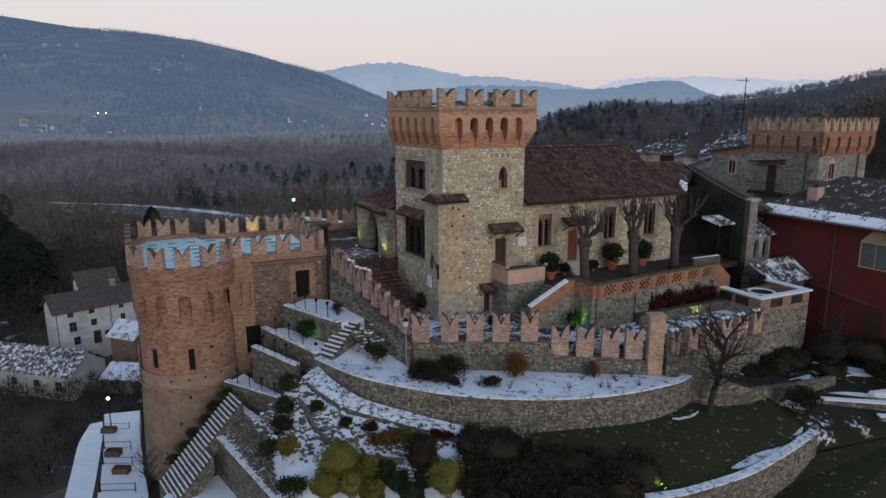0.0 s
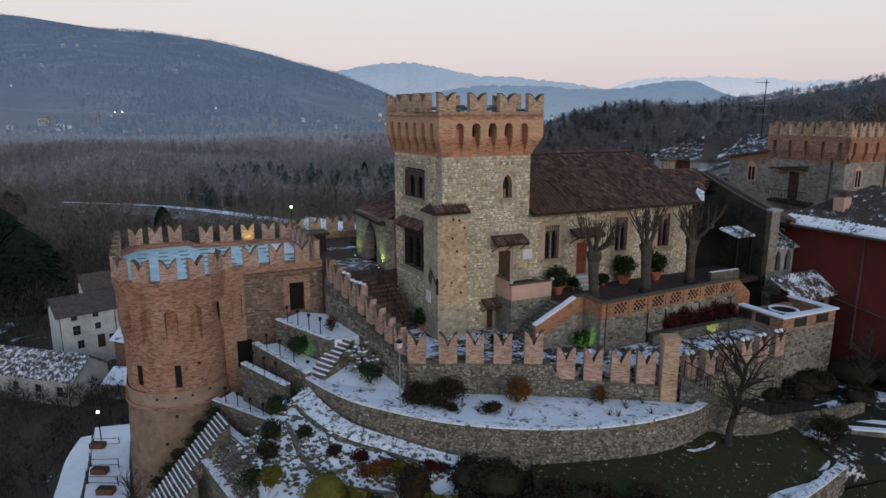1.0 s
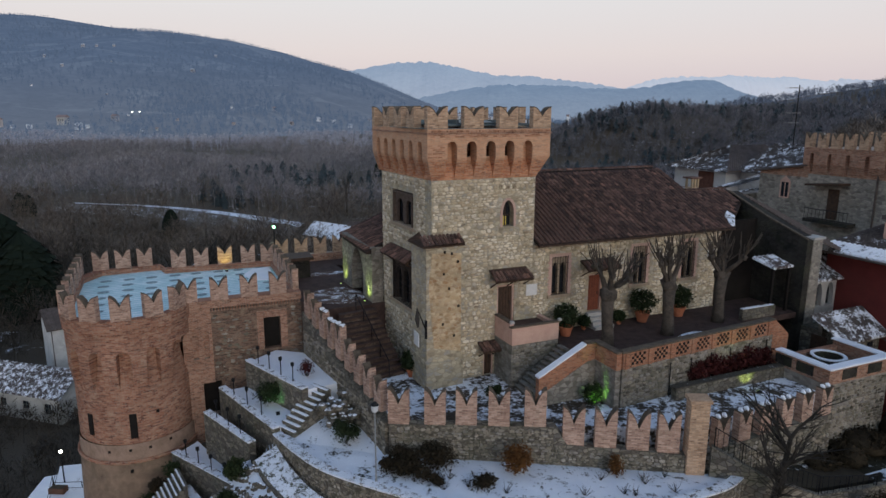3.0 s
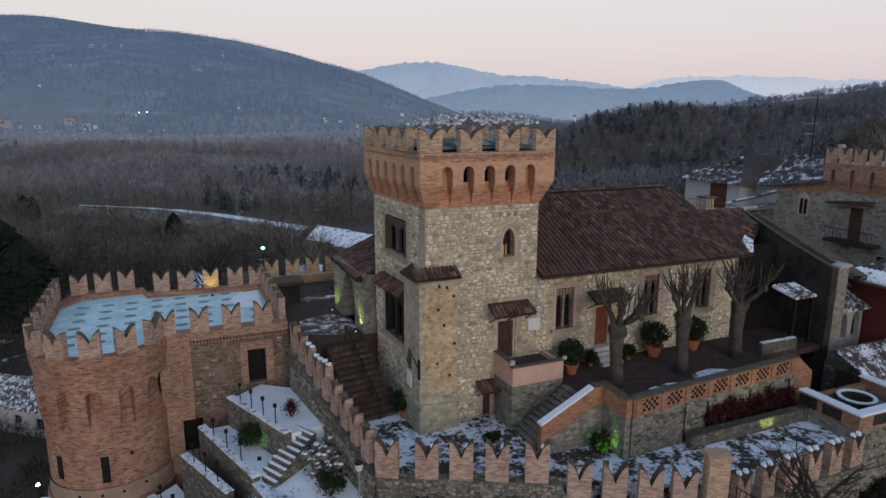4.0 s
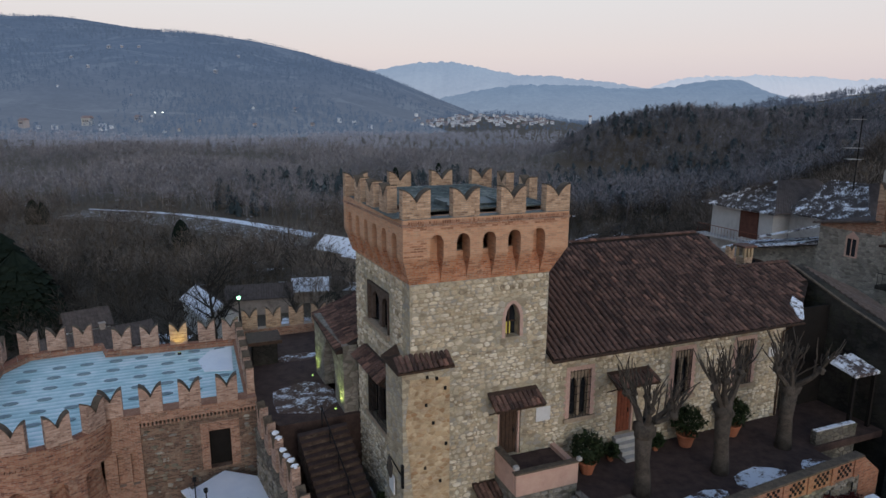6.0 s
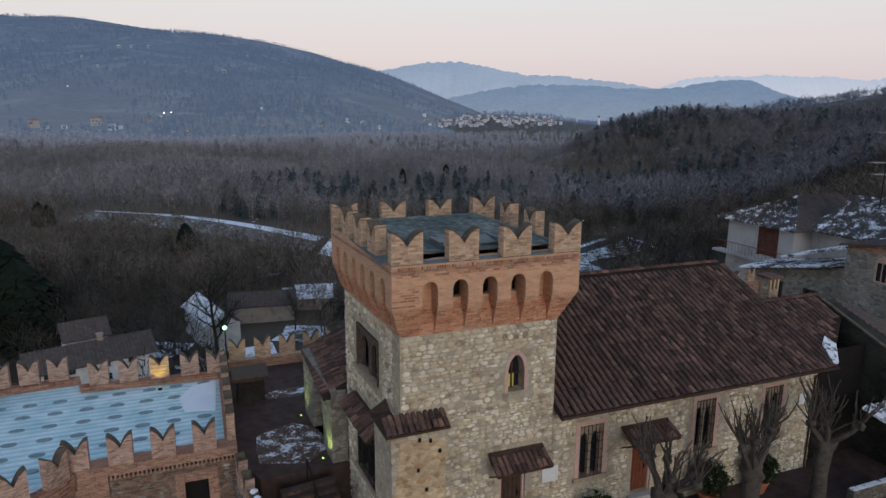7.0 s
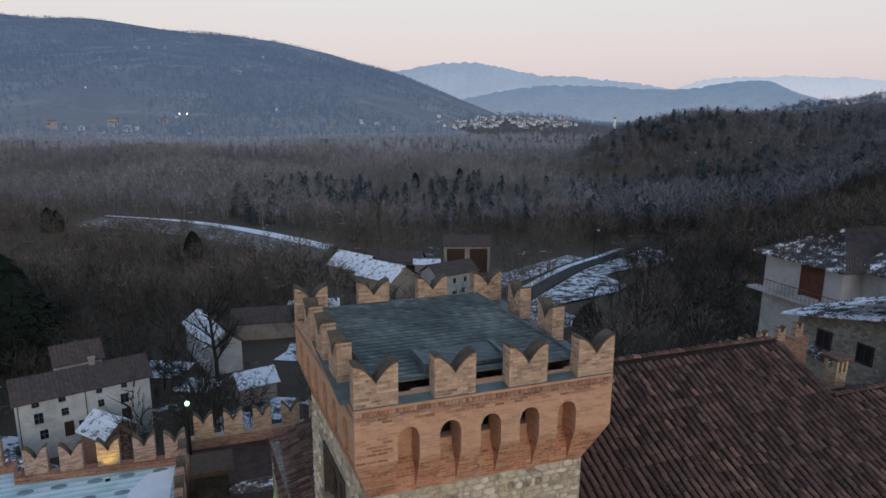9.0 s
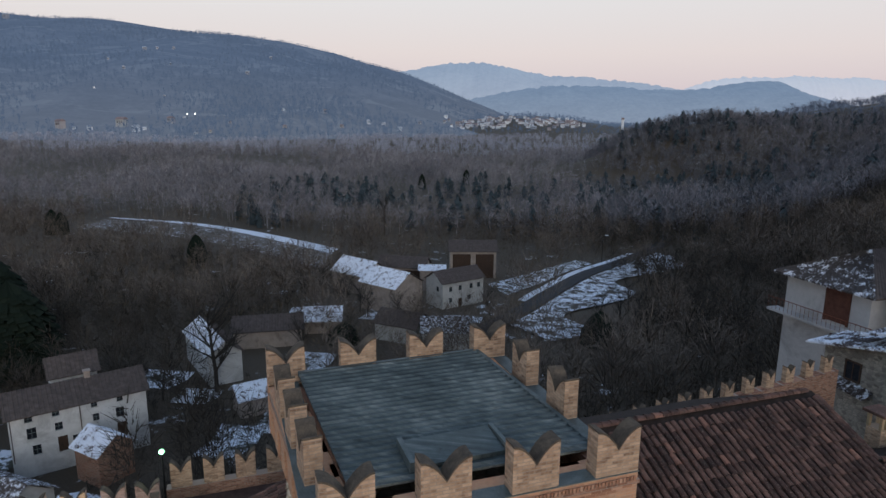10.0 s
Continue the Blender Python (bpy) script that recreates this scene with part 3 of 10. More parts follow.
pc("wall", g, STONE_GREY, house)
A0, A1, AR = H_A0 - 0.02, 20.25, 19.95
e0 = -0.75
ez = H_EAVE - 0.2
R_LOW, R_END = 3.4, 23.7                                     # the lower ridge of the roof's far end


def roof_z(b):
    return ez + (b - e0) * (H_RZ - ez) / (H_RB - e0)


RIGHT_EDGE = [(A1, e0), (21.3, 0.25), (23.35, 1.7), (R_END, R_LOW)]
outline = [(A0, e0)] + RIGHT_EDGE + [(AR, R_LOW), (AR, H_RB), (A0, H_RB)]
g = Geo().prism(outline, [roof_z(b) - 0.12 for a, b in outline], [roof_z(b) for a, b in outline])
house_roof = pc("roof", g, TILE, house, "brown clay tile roof")
g = Geo().add([(A0, H_RB, H_RZ), (AR, H_RB, H_RZ), (AR, 12.9, ez), (A0, 12.9, ez), (A0, H_RB, H_RZ - 0.12), (AR, H_RB, H_RZ - 0.12), (AR, 12.9, ez - 0.12), (A0, 12.9, ez - 0.12)], [(0, 1, 2, 3), (7, 6, 5, 4), (0, 4, 5, 1), (1, 5, 6, 2), (2, 6, 7, 3), (3, 7, 4, 0)])
g.add([(AR, R_LOW, roof_z(R_LOW)), (R_END, R_LOW, roof_z(R_LOW)), (R_END, 7.6, 8.1), (AR, 7.6, 8.1), (AR, R_LOW, 9.85), (R_END, R_LOW, 9.85), (R_END, 7.6, 7.95), (AR, 7.6, 7.95)], [(0, 1, 2, 3), (7, 6, 5, 4), (0, 4, 5, 1), (1, 5, 6, 2), (2, 6, 7, 3), (3, 7, 4, 0)])
pc("roof", g, TILE, house, "rear slopes of the tile roof")
g = Geo().add([(a, b, z) for a in (AR - 0.35, AR - 0.02) for b, z in ((0.4, 8.2), (H_RB, H_RZ - 0.13), (12.3, 8.2))], [(0, 1, 2), (5, 4, 3), (0, 3, 4, 1), (1, 4, 5, 2), (2, 5, 3, 0)])
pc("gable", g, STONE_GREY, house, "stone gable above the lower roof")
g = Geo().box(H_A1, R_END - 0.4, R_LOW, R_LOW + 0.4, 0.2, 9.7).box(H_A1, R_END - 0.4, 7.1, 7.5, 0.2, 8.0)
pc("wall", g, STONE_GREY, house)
pc("gutter", Geo().tube([(A0, e0 - 0.06, ez - 0.06), (A1, e0 - 0.06, ez - 0.06)], 0.06), WOOD_DARK, house, "dark eaves gutter")
pc("downpipe", Geo().tube([(19.6, e0 - 0.06, ez - 0.08), (19.6, -0.24, ez - 0.6), (19.6, -0.24, 3.0)], 0.045), WOOD_DARK, house)
g = Geo().add([(a, b, roof_z(b) + dz) for dz in (0.08, 0.16) for a, b in ((20.0, -0.7), (20.3, -0.72), (21.25, 0.22), (21.1, 0.75), (20.5, 0.35))], [(5, 6, 7, 8, 9), (4, 3, 2, 1, 0)] + [(i, (i + 1) % 5, 5 + (i + 1) % 5, 5 + i) for i in range(5)])
pc("snow_patch", g, SNOW_RIM, house, "snow left at the eave's corner")

# ---------------------------------------------------------------- left wing behind the tower
wing = tc("castle_wing", "low stone castle wing with a pointed doorway", "building", 2.0, 9.5, Z_UPPER)
g = Geo()
holed(g, 6.56, 12.2, Z_UPPER - 2.8, 7.2, 0.2, 0.9, [(8.2, 10.3, 3.72, 6.75)], LM)
arch_fill(g, 9.25, 2.1, 5.3, 6.72, 6.75, 0.2, 0.9, LM)
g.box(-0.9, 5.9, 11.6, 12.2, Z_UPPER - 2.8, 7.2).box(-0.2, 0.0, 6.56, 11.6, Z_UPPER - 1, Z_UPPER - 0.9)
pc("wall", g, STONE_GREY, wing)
g = Geo()
g.add([(-1.65, 6.58, 6.95), (-1.65, 12.9, 6.95), (2.4, 12.9, 8.6), (2.4, 6.58, 8.6), (5.94, 6.58, 8.3), (5.94, 12.9, 8.3), (-1.65, 6.58, 6.8), (-1.65, 12.9, 6.8), (5.94, 12.9, 6.8), (5.94, 6.58, 6.8)], [(0, 3, 2, 1), (3, 4, 5, 2), (0, 1, 7, 6), (1, 2, 5, 8, 7), (0, 6, 9, 4, 3), (6, 7, 8, 9)])
pc("roof", g, TILE, wing)

# ---------------------------------------------------------------- courts and the upper terrace
g = Geo().prism([(-3.5, -3.4), (9.0, -9.5), (18.3, -9.0), (18.3, -0.2), (-0.15, -0.2), (-0.2, 2.2), (-4.3, 2.2)], -0.5, Z_COURT, CM)
structure("court", g, SNOW_THIN, "castle court paved in brick with melting snow", "court")
g = Geo().prism([(-4.5, 6.3), (-0.2, 6.3), (-0.9, 17.5), (-5.3, 17.5), (-5.3, 8.6)], -0.5, Z_UPPER, CM)
structure("upper_court", g, PAVING, "raised brick-paved court with snow patches", "court")
g = Geo().prism([(7.15, -6.2), (18.3, -5.4), (18.6, -5.3), (18.6, -0.17), (5.95, -0.17), (6.5, -2.2), (6.6, -3.3), (7.1, -4.5)], -0.4, Z_TERRACE, CM)
structure("terrace", g, PAVING, "brick-paved terrace before the hall", "terrace")
terrace_wall = tc("terrace_wall", "stone retaining wall with a pierced orange brick parapet", "wall", 13.0, -5.5, 0.9)
OFF[terrace_wall.name] = OFF[terrace_wall.name] @ Matrix.Translation((18.1, -5.5, 0)) @ pose(0, 0, 0, 0, 0, 4.4) @ Matrix.Translation((-18.1, 5.5, 0))   # it runs askew to the hall
g = Geo().box(7.3, 18.6, -5.65, -5.35, -1.0, Z_TERRACE)
pc("wall", g, STONE_GREY, terrace_wall)
g = Geo().box(7.3, 18.6, -5.68, -5.38, Z_TERRACE, 3.78)
pc("parapet", g, BRICK_ORANGE, terrace_wall)


# ---------------------------------------------------------------- ground
def sstep(e0, e1, x):
    t = np.clip((x - e0) / (e1 - e0), 0, 1)
    return t * t * (3 - 2 * t)


def land(x, y):
    """Height of the open country."""
    x, y = np.asarray(x, float), np.asarray(y, float)
    base = -27 - 4 * sstep(150, 400, y)
    # the castle's spur, and the ridge that it ends
    spine = [(-12, 44, -3.5, 14), (5, 48, -1.2, 17), (28, 58, 0.5, 20), (60, 85, 4.0, 34), (140, 170, 8, 62), (320, 400, 26, 120), (760, 900, 70, 230), (1500, 1700, 150, 420)]
    # a wooded shoulder of the ridge further down the valley, and the higher ridge beyond it
    shoulder = [(76, 545, -8, 45), (112, 560, 9, 60), (155, 575, 15, 80), (225, 590, 12, 95), (330, 640, 12, 120)]
    beyond = [(350, 1000, 6, 120), (430, 1000, 28, 150), (540, 1000, 44, 170), (680, 1000, 70, 200), (1000, 1050, 120, 300)]
    # the knoll that the village climbs
    best = base + 40 * np.exp(-((x - 10) / 230) ** 2 - ((y - 1950) / 230) ** 2)
    for line in (spine, shoulder, beyond):
        for (x0, y0, h0, w0), (x1, y1, h1, w1) in zip(line, line[1:]):
            dx, dy = x1 - x0, y1 - y0
            t = np.clip(((x - x0) * dx + (y - y0) * dy) / (dx * dx + dy * dy), 0, 1)
            d = np.hypot(x - x0 - t * dx, y - y0 - t * dy)
            best = np.maximum(best, base + (h0 + t * (h1 - h0) - base) * np.exp(-(d / (w0 + t * (w1 - w0))) ** 2))
    # the near slope in front of the castle
    return np.maximum(best, -9.5 + 0.0 * x - 0.12 * np.abs(x - 8) * (x < 8) - 0.10 * np.maximum(20 - y, 0) - 40 * sstep(-24, -60, x) * 0.3 - 30 * sstep(45, 75, y))


def grid_mesh(name, xs, ys, fn, mat):
    X, Y = np.meshgrid(xs, ys)
    Z = fn(X, Y)
    nx, ny = len(xs), len(ys)
    co = np.stack([X, Y, Z], -1).reshape(-1, 3)
    idx = np.arange(nx * ny).reshape(ny, nx)
    q = np.stack([idx[:-1, :-1], idx[:-1, 1:], idx[1:, 1:], idx[1:, :-1]], -1).reshape(-1, 4)
    me = bpy.data.meshes.new(name)
    me.vertices.add(len(co))
    me.vertices.foreach_set("co", co.ravel())
    me.loops.add(q.size)
    me.loops.foreach_set("vertex_index", q.ravel().astype(np.int32))
    me.polygons.add(len(q))
    me.polygons.foreach_set("loop_start", np.arange(0, q.size, 4, dtype=np.int32))
    me.polygons.foreach_set("loop_total", np.full(len(q), 4, dtype=np.int32))
    me.materials.append(mat)
    me.update()
    me.validate()
    me.shade_smooth()
    return new(name, me)


def spread(lo, hi, mid0, mid1, fine, ratio):
    out = list(np.arange(mid0, mid1 + 0.01, fine))
    s = fine
    while out[-1] < hi:
        s *= ratio
        out.append(out[-1] + s)
    s = fine
    while out[0] > lo:
        s *= ratio
        out.insert(0, out[0] - s)
    return np.array(out)


GROUND = patchy_snow_mat("winter_ground", (0.062, 0.050, 0.036), 0.10, 0.10, (0.135, 0.105, 0.072))
ground = grid_mesh("ground", spread(-4500, 4500, -80, 110, 2.5, 1.09), spread(-300, 4800, -20, 190, 2.5, 1.07), land, GROUND)
tagged(ground, "dark winter ground with bare woods and snow patches", "ground", "", "structure")

# hills at the end of the valley
def hill(name, label, crest, depth, y, mat, foot=-40, rough=1.0):
    """A range across the view: crest heights over x, rising from its foot."""
    xs = np.linspace(crest[0][0], crest[-1][0], 420)
    zs = np.interp(xs, [c[0] for c in crest], [c[1] for c in crest])
    zs = zs + np.array([noise.fractal((x * 0.004, y * 0.001, 3.1), 1.0, 2.0, 5) for x in xs]) * 0.012 * y * 0.25 + np.array([noise.fractal((x * 0.03, y * 0.01, 9.1), 1.0, 2.0, 4) for x in xs]) * 0.0030 * y * rough
    g = Geo()
    rows = 26
    for j in range(rows + 1):
        t = j / rows
        for x, z in zip(xs, zs):
            h = foot + (z - foot) * math.sin(t * math.pi / 2)
            h += noise.fractal((x * 0.006, t * 6 + y * 0.01, 1.7), 1.0, 2.0, 5) * 0.006 * y * (1 - t) * min(1, t * 4)
            g.v.append((x, y - depth * (1 - t), h))
    w = len(xs)
    for j in range(rows):
        for i in range(w - 1):
            g.f.append((j * w + i, j * w + i + 1, (j + 1) * w + i + 1, (j + 1) * w + i))
    return structure(name, g, mat, label, "hill", None, True)


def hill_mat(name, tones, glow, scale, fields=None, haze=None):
    """Woods and fields far off: broad patches broken by a fine grain; glow: emission standing in for air haze; haze:
    paler glow towards the foot, between two heights.
    """
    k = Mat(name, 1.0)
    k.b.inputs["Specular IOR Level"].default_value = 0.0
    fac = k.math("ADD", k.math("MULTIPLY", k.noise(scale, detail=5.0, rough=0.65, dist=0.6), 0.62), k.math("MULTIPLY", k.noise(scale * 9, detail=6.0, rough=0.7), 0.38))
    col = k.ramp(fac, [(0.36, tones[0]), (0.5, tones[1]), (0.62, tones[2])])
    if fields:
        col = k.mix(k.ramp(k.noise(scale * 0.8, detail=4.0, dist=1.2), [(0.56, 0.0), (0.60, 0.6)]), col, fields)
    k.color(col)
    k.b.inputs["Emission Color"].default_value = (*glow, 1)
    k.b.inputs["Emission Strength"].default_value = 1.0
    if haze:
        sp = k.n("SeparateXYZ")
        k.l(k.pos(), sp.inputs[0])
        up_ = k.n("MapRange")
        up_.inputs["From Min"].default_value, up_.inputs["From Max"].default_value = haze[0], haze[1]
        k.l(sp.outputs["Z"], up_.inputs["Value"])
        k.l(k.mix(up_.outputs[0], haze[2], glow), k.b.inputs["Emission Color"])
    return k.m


# Blue tones and glow put distance haze into the hills and their trees.
HILL_L = hill_mat("hazed_wooded_hill", ((0.012, 0.016, 0.024), (0.034, 0.040, 0.052), (0.070, 0.074, 0.082)), (0.074, 0.108, 0.172), 0.006, (0.11, 0.115, 0.115), (-20, 160, (0.098, 0.122, 0.166)))
HILL_TREES = hill_mat("hazed_wood_on_hill", ((0.010, 0.014, 0.022), (0.030, 0.035, 0.046), (0.058, 0.062, 0.070)), (0.067, 0.099, 0.158), 0.012)
HILL_M = hill_mat("hazed_foothill", ((0.03, 0.05, 0.08), (0.07, 0.09, 0.12), (0.11, 0.13, 0.15)), (0.150, 0.210, 0.298), 0.006, None, (-30, 130, (0.205, 0.250, 0.318)))
HILL_F = hill_mat("hazed_far_hill", ((0.07, 0.10, 0.15), (0.12, 0.15, 0.19), (0.16, 0.19, 0.22)), (0.225, 0.285, 0.370), 0.005, None, (60, 260, (0.285, 0.325, 0.395)))
HILL_FF = hill_mat("pale_hazed_hill", ((0.2, 0.24, 0.3), (0.22, 0.26, 0.31), (0.25, 0.28, 0.32)), (0.36, 0.395, 0.45), 0.003, None, (60, 230, (0.45, 0.44, 0.48)))
# ---------------------------------------------------------------- bastion: round tower, deck and gate wall
BC_A, BC_B, BR = -14.94, 9.76, 3.25
Z_DECK, Z_BSILL = 4.05, 4.40
B_LEFT = BC_A - BR
bastion = tc("bastion", "round red-brick bastion tower with swallow-tailed battlements", "tower", BC_A, BC_B, -9)
ROUND = Matrix.Translation((0, 0, 9))


def bastion_ring(off):
    """The rounded front of the bastion and its left flank, about the tower's axis."""
    r = BR + off
    a0, a1 = radians(-24), radians(-180)
    pts = [(r * math.cos(a0 + (a1 - a0) * i / 40), r * math.sin(a0 + (a1 - a0) * i / 40)) for i in range(41)]
    return pts + [(-r, (17.2 - BC_B) * j / 8) for j in range(1, 9)] + [(-r + 1.0, 19.2 - BC_B + off), (1.7, 19.5 - BC_B + off), (2.0, 18.2 - BC_B + off), (9.4 + off, 17.6 - BC_B + off)]


def ring_band(geo, bands):
    """A wall swept round the bastion through (height, outward offset) pairs."""
    rows = [[(x, y, z) for x, y in bastion_ring(o)] for z, o in bands]
    n = len(rows[0])
    vs = [p for r in rows for p in r]
    fs = [(j * n + i, j * n + i + 1, (j + 1) * n + i + 1, (j + 1) * n + i) for j in range(len(rows) - 1) for i in range(n - 1)]
    geo.add(vs, fs)


g = Geo()
ring_band(g, [(-10.5, 0.25), (-3.85, 0.02)])
part("scarp", g, plain_mat("pale_scarp_plaster", (0.15, 0.105, 0.075), (0.33, 0.235, 0.165), 1.3, stain=(0.11, 0.10, 0.06)), bastion, "pale plastered scarp", ROUND)
g = Geo()
ring_band(g, [(-3.90, 0.0), (-3.90, 0.10), (-3.81, 0.14), (-3.72, 0.10), (-3.72, 0.0)])
part("ring_moulding", g, BRICK_ROUND, bastion, "", ROUND)
g = Geo()
ring_band(g, [(-3.73, -0.02), (-2.78, -0.02)])
part("band", g, plain_mat("worn_band_plaster", (0.24, 0.17, 0.12), (0.42, 0.29, 0.22), 1.5, stain=(0.15, 0.12, 0.085)), bastion, "pale worn band", ROUND)
g = Geo()
ring_band(g, [(-2.80, -0.10), (0.35, -0.10), (0.9, -0.30), (1.6, -0.46), (2.72, -0.50), (2.72, 0.10), (3.7, 0.10), (3.7, 0.16), (3.85, 0.16), (3.85, 0.20), (4.0, 0.22), (Z_BSILL, 0.22), (Z_BSILL, -0.28), (3.6, -0.28)])
part("wall", g, BRICK_ROUND, bastion, "weathered red brick wall", ROUND)


def round_piece(geo, ang, half_w, z0, z1, r0, r1):
    """A block on the round wall."""
    w0, w1 = ang - half_w / BR, ang + half_w / BR
    pr = [(r0 * math.cos(w0), r0 * math.sin(w0)), (r1 * math.cos(w0), r1 * math.sin(w0)), (r1 * math.cos(w1), r1 * math.sin(w1)), (r0 * math.cos(w1), r0 * math.sin(w1))]
    geo.prism(pr, z0, z1)


# pilasters between blind arches, dentils under the sill, put-log holes
g = Geo()
step = radians(25.5)
NICHE = 0.36
for i in range(7):
    w = radians(-44.5) - i * step
    for j in range(5):
        # piers lean out from the drum to carry the arches
        lo, hi = w - step + NICHE / BR, w - NICHE / BR
        q0, q1 = lo + (hi - lo) * j / 5 - 0.0004, lo + (hi - lo) * (j + 1) / 5 + 0.0004
        prof = ((BR - 0.62, 0.30), (BR - 0.09, 0.30), (BR + 0.095, 1.45), (BR + 0.095, 2.74), (BR - 0.62, 2.74))
        vs = [(r_ * math.cos(q_), r_ * math.sin(q_), z_) for q_ in (q0, q1) for r_, z_ in prof]
        g.add(vs, [(0, 1, 2, 3, 4), (9, 8, 7, 6, 5)] + [(m, 5 + m, 5 + (m + 1) % 5, (m + 1) % 5) for m in range(5)])
    for j in range(12):
        s0 = -NICHE + (j + 0.5) * NICHE / 6
        round_piece(g, w + s0 / BR, NICHE / 12 + 0.002, 2.28 + 0.36 * math.sqrt(1 - (s0 / NICHE) ** 2), 2.74, BR - 0.62, BR + 0.095)
part("blind_arcade", g, BRICK_ROUND, bastion, "worn blind brick arches", ROUND)
for i in range(46):
    g = Geo()
    w = radians(-24) - i * radians(3.4)
    round_piece(g, w, 0.055, 3.55, 3.70, BR + 0.06, BR + 0.17)
    part("dentil", g, BRICK_ROUND, bastion, "", ROUND)
# Slits and putlog holes are near-black plugs painting the shade inside them.
for ang, z, hw, h in ((-93, -2.45, 0.19, 1.42), (-137, -2.3, 0.16, 1.25)):
    g = Geo()
    round_piece(g, radians(ang), hw, z, z + h, BR - 0.5, BR - 0.035)
    part("slit_window", g, DARK, bastion, "window slit filled with painted shade", ROUND)
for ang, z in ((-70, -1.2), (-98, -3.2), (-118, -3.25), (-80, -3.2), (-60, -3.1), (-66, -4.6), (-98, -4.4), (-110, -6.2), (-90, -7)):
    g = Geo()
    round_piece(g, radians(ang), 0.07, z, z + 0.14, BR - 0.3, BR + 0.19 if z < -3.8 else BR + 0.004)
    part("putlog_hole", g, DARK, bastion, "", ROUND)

g = Geo()
holed(g, -12.25, -10.62, -9.0, Z_BSILL, 8.45, 9.3, [(-11.30, -10.62, -2.75, -0.65), (-11.72, -11.42, 0.9, 2.72), (-11.12, -10.82, 0.9, 2.72)])
for c in (-11.57, -10.97):
    arch_fill(g, c, 0.30, 2.45, 2.66, 2.72, 8.45, 9.3, None, False)
    g.box(c - 0.15, c + 0.15, 8.68, 9.25, 0.9, 2.72)
pc("wall", g, BRICK, bastion, "red brick wall with blind lancets")
g = Geo()
holed(g, -10.62, -5.3, -9.0, 3.75, 8.58, 9.3, [(-10.62, -10.25, -2.75, -0.65), (-7.62, -6.62, 0.95, 2.95)])
pc("gate_wall", g, BRICK_GATE, bastion, "patched stone and brick wall")
g = Geo().box(-10.62, -5.3, 8.45, 9.3, 3.95, Z_BSILL).box(-8.0, -7.625, 8.55, 8.6, 0.95, 3.4).box(-6.615, -6.2, 8.55, 8.6, 0.95, 3.4).box(-7.62, -6.62, 8.55, 8.6, 2.96, 3.4)
pc("brick_surround", g, BRICK, bastion)
for i in range(30):
    a = -10.55 + i * 0.175
    pc("dentil", Geo().box(a, a + 0.085, 8.46, 8.62, 3.72, 3.95), BRICK, bastion)
# Near-black sheets paint the shade within both doorways.
pc("gate_door", Geo().box(-7.6, -6.64, 8.95, 9.0, 0.95, 2.95), DARK, bastion, "near-black sheet for the shade of an open doorway")
pc("tower_door", Geo().box(-11.3, -10.3, 9.0, 9.05, -2.75, -0.65), DARK, bastion, "near-black sheet for the shade of an open doorway")
g = Geo().box(-5.8, -5.3, 9.3, 17.6, 0.0, Z_BSILL)
pc("wall", g, BRICK, bastion)
pts = [(BC_A + x, BC_B + y) for x, y in bastion_ring(-0.2)] + [(-5.6, 17.4), (-5.6, 9.2), (-12.0, 9.2)]
# Cyan cast of the greenish lamps is mixed into the snow's colour.
deck_mat = Mat("snowy_deck", 0.6)
spl = deck_mat.n("SeparateXYZ")
deck_mat.l(deck_mat.obj(), spl.inputs[0])
wav = deck_mat.math("FRACT", deck_mat.math("MULTIPLY", spl.outputs["Y"], 2.2))
thin = deck_mat.ramp(deck_mat.math("ADD", deck_mat.math("MULTIPLY", wav, 0.35), deck_mat.noise(0.7, detail=6.0)), [(0.46, (0.34, 0.55, 0.57)), (0.70, (0.55, 0.74, 0.75)), (0.90, (0.82, 0.90, 0.91))])
deck_mat.color(thin)
g = Geo().prism(pts, Z_DECK - 0.2, Z_DECK)
pc("deck", g, deck_mat.m, bastion, "deck under thin icy snow")
bo = OFF[bastion.name]
BMW, BMH, BMD = 0.98, 1.32, 0.36
for w in (-38, -66, -94, -122, -150, -177):
    q = radians(w)
    r = BR + 0.02
    merlon(bastion, bo @ Matrix.Translation((BC_A + r * math.cos(q), BC_B + r * math.sin(q), Z_BSILL)) @ pose(0, 0, 0, 0, 0, w + 90), BMW, BMH, BMD, BRICK_GARDEN)
for a in (-11.75, -10.05, -8.35, -6.65):
    merlon(bastion, bo @ Matrix.Translation((a, 8.66, Z_BSILL)), BMW, BMH, BMD, BRICK_GARDEN)
for b in (11.7, 13.4, 15.1, 16.8, 18.3):
    merlon(bastion, bo @ Matrix.Translation((B_LEFT + 0.0, b, Z_BSILL)) @ pose(0, 0, 0, 0, 0, 90), BMW, BMH, BMD, BRICK_GARDEN)
for a, b in ((-17.0, 19.35), (-15.6, 19.45), (-14.2, 19.5), (-12.0, 18.15), (-10.5, 18.0), (-8.9, 17.9), (-7.3, 17.8), (-5.9, 17.7)):
    merlon(bastion, bo @ Matrix.Translation((a, b, Z_BSILL)), BMW, BMH, BMD, BRICK_GARDEN)
for b in (16.2, 14.5, 12.8, 11.1, 9.5):
    merlon(bastion, bo @ Matrix.Translation((-5.5, b, Z_BSILL)) @ pose(0, 0, 0, 0, 0, 90), BMW, BMH, BMD, BRICK_GARDEN)

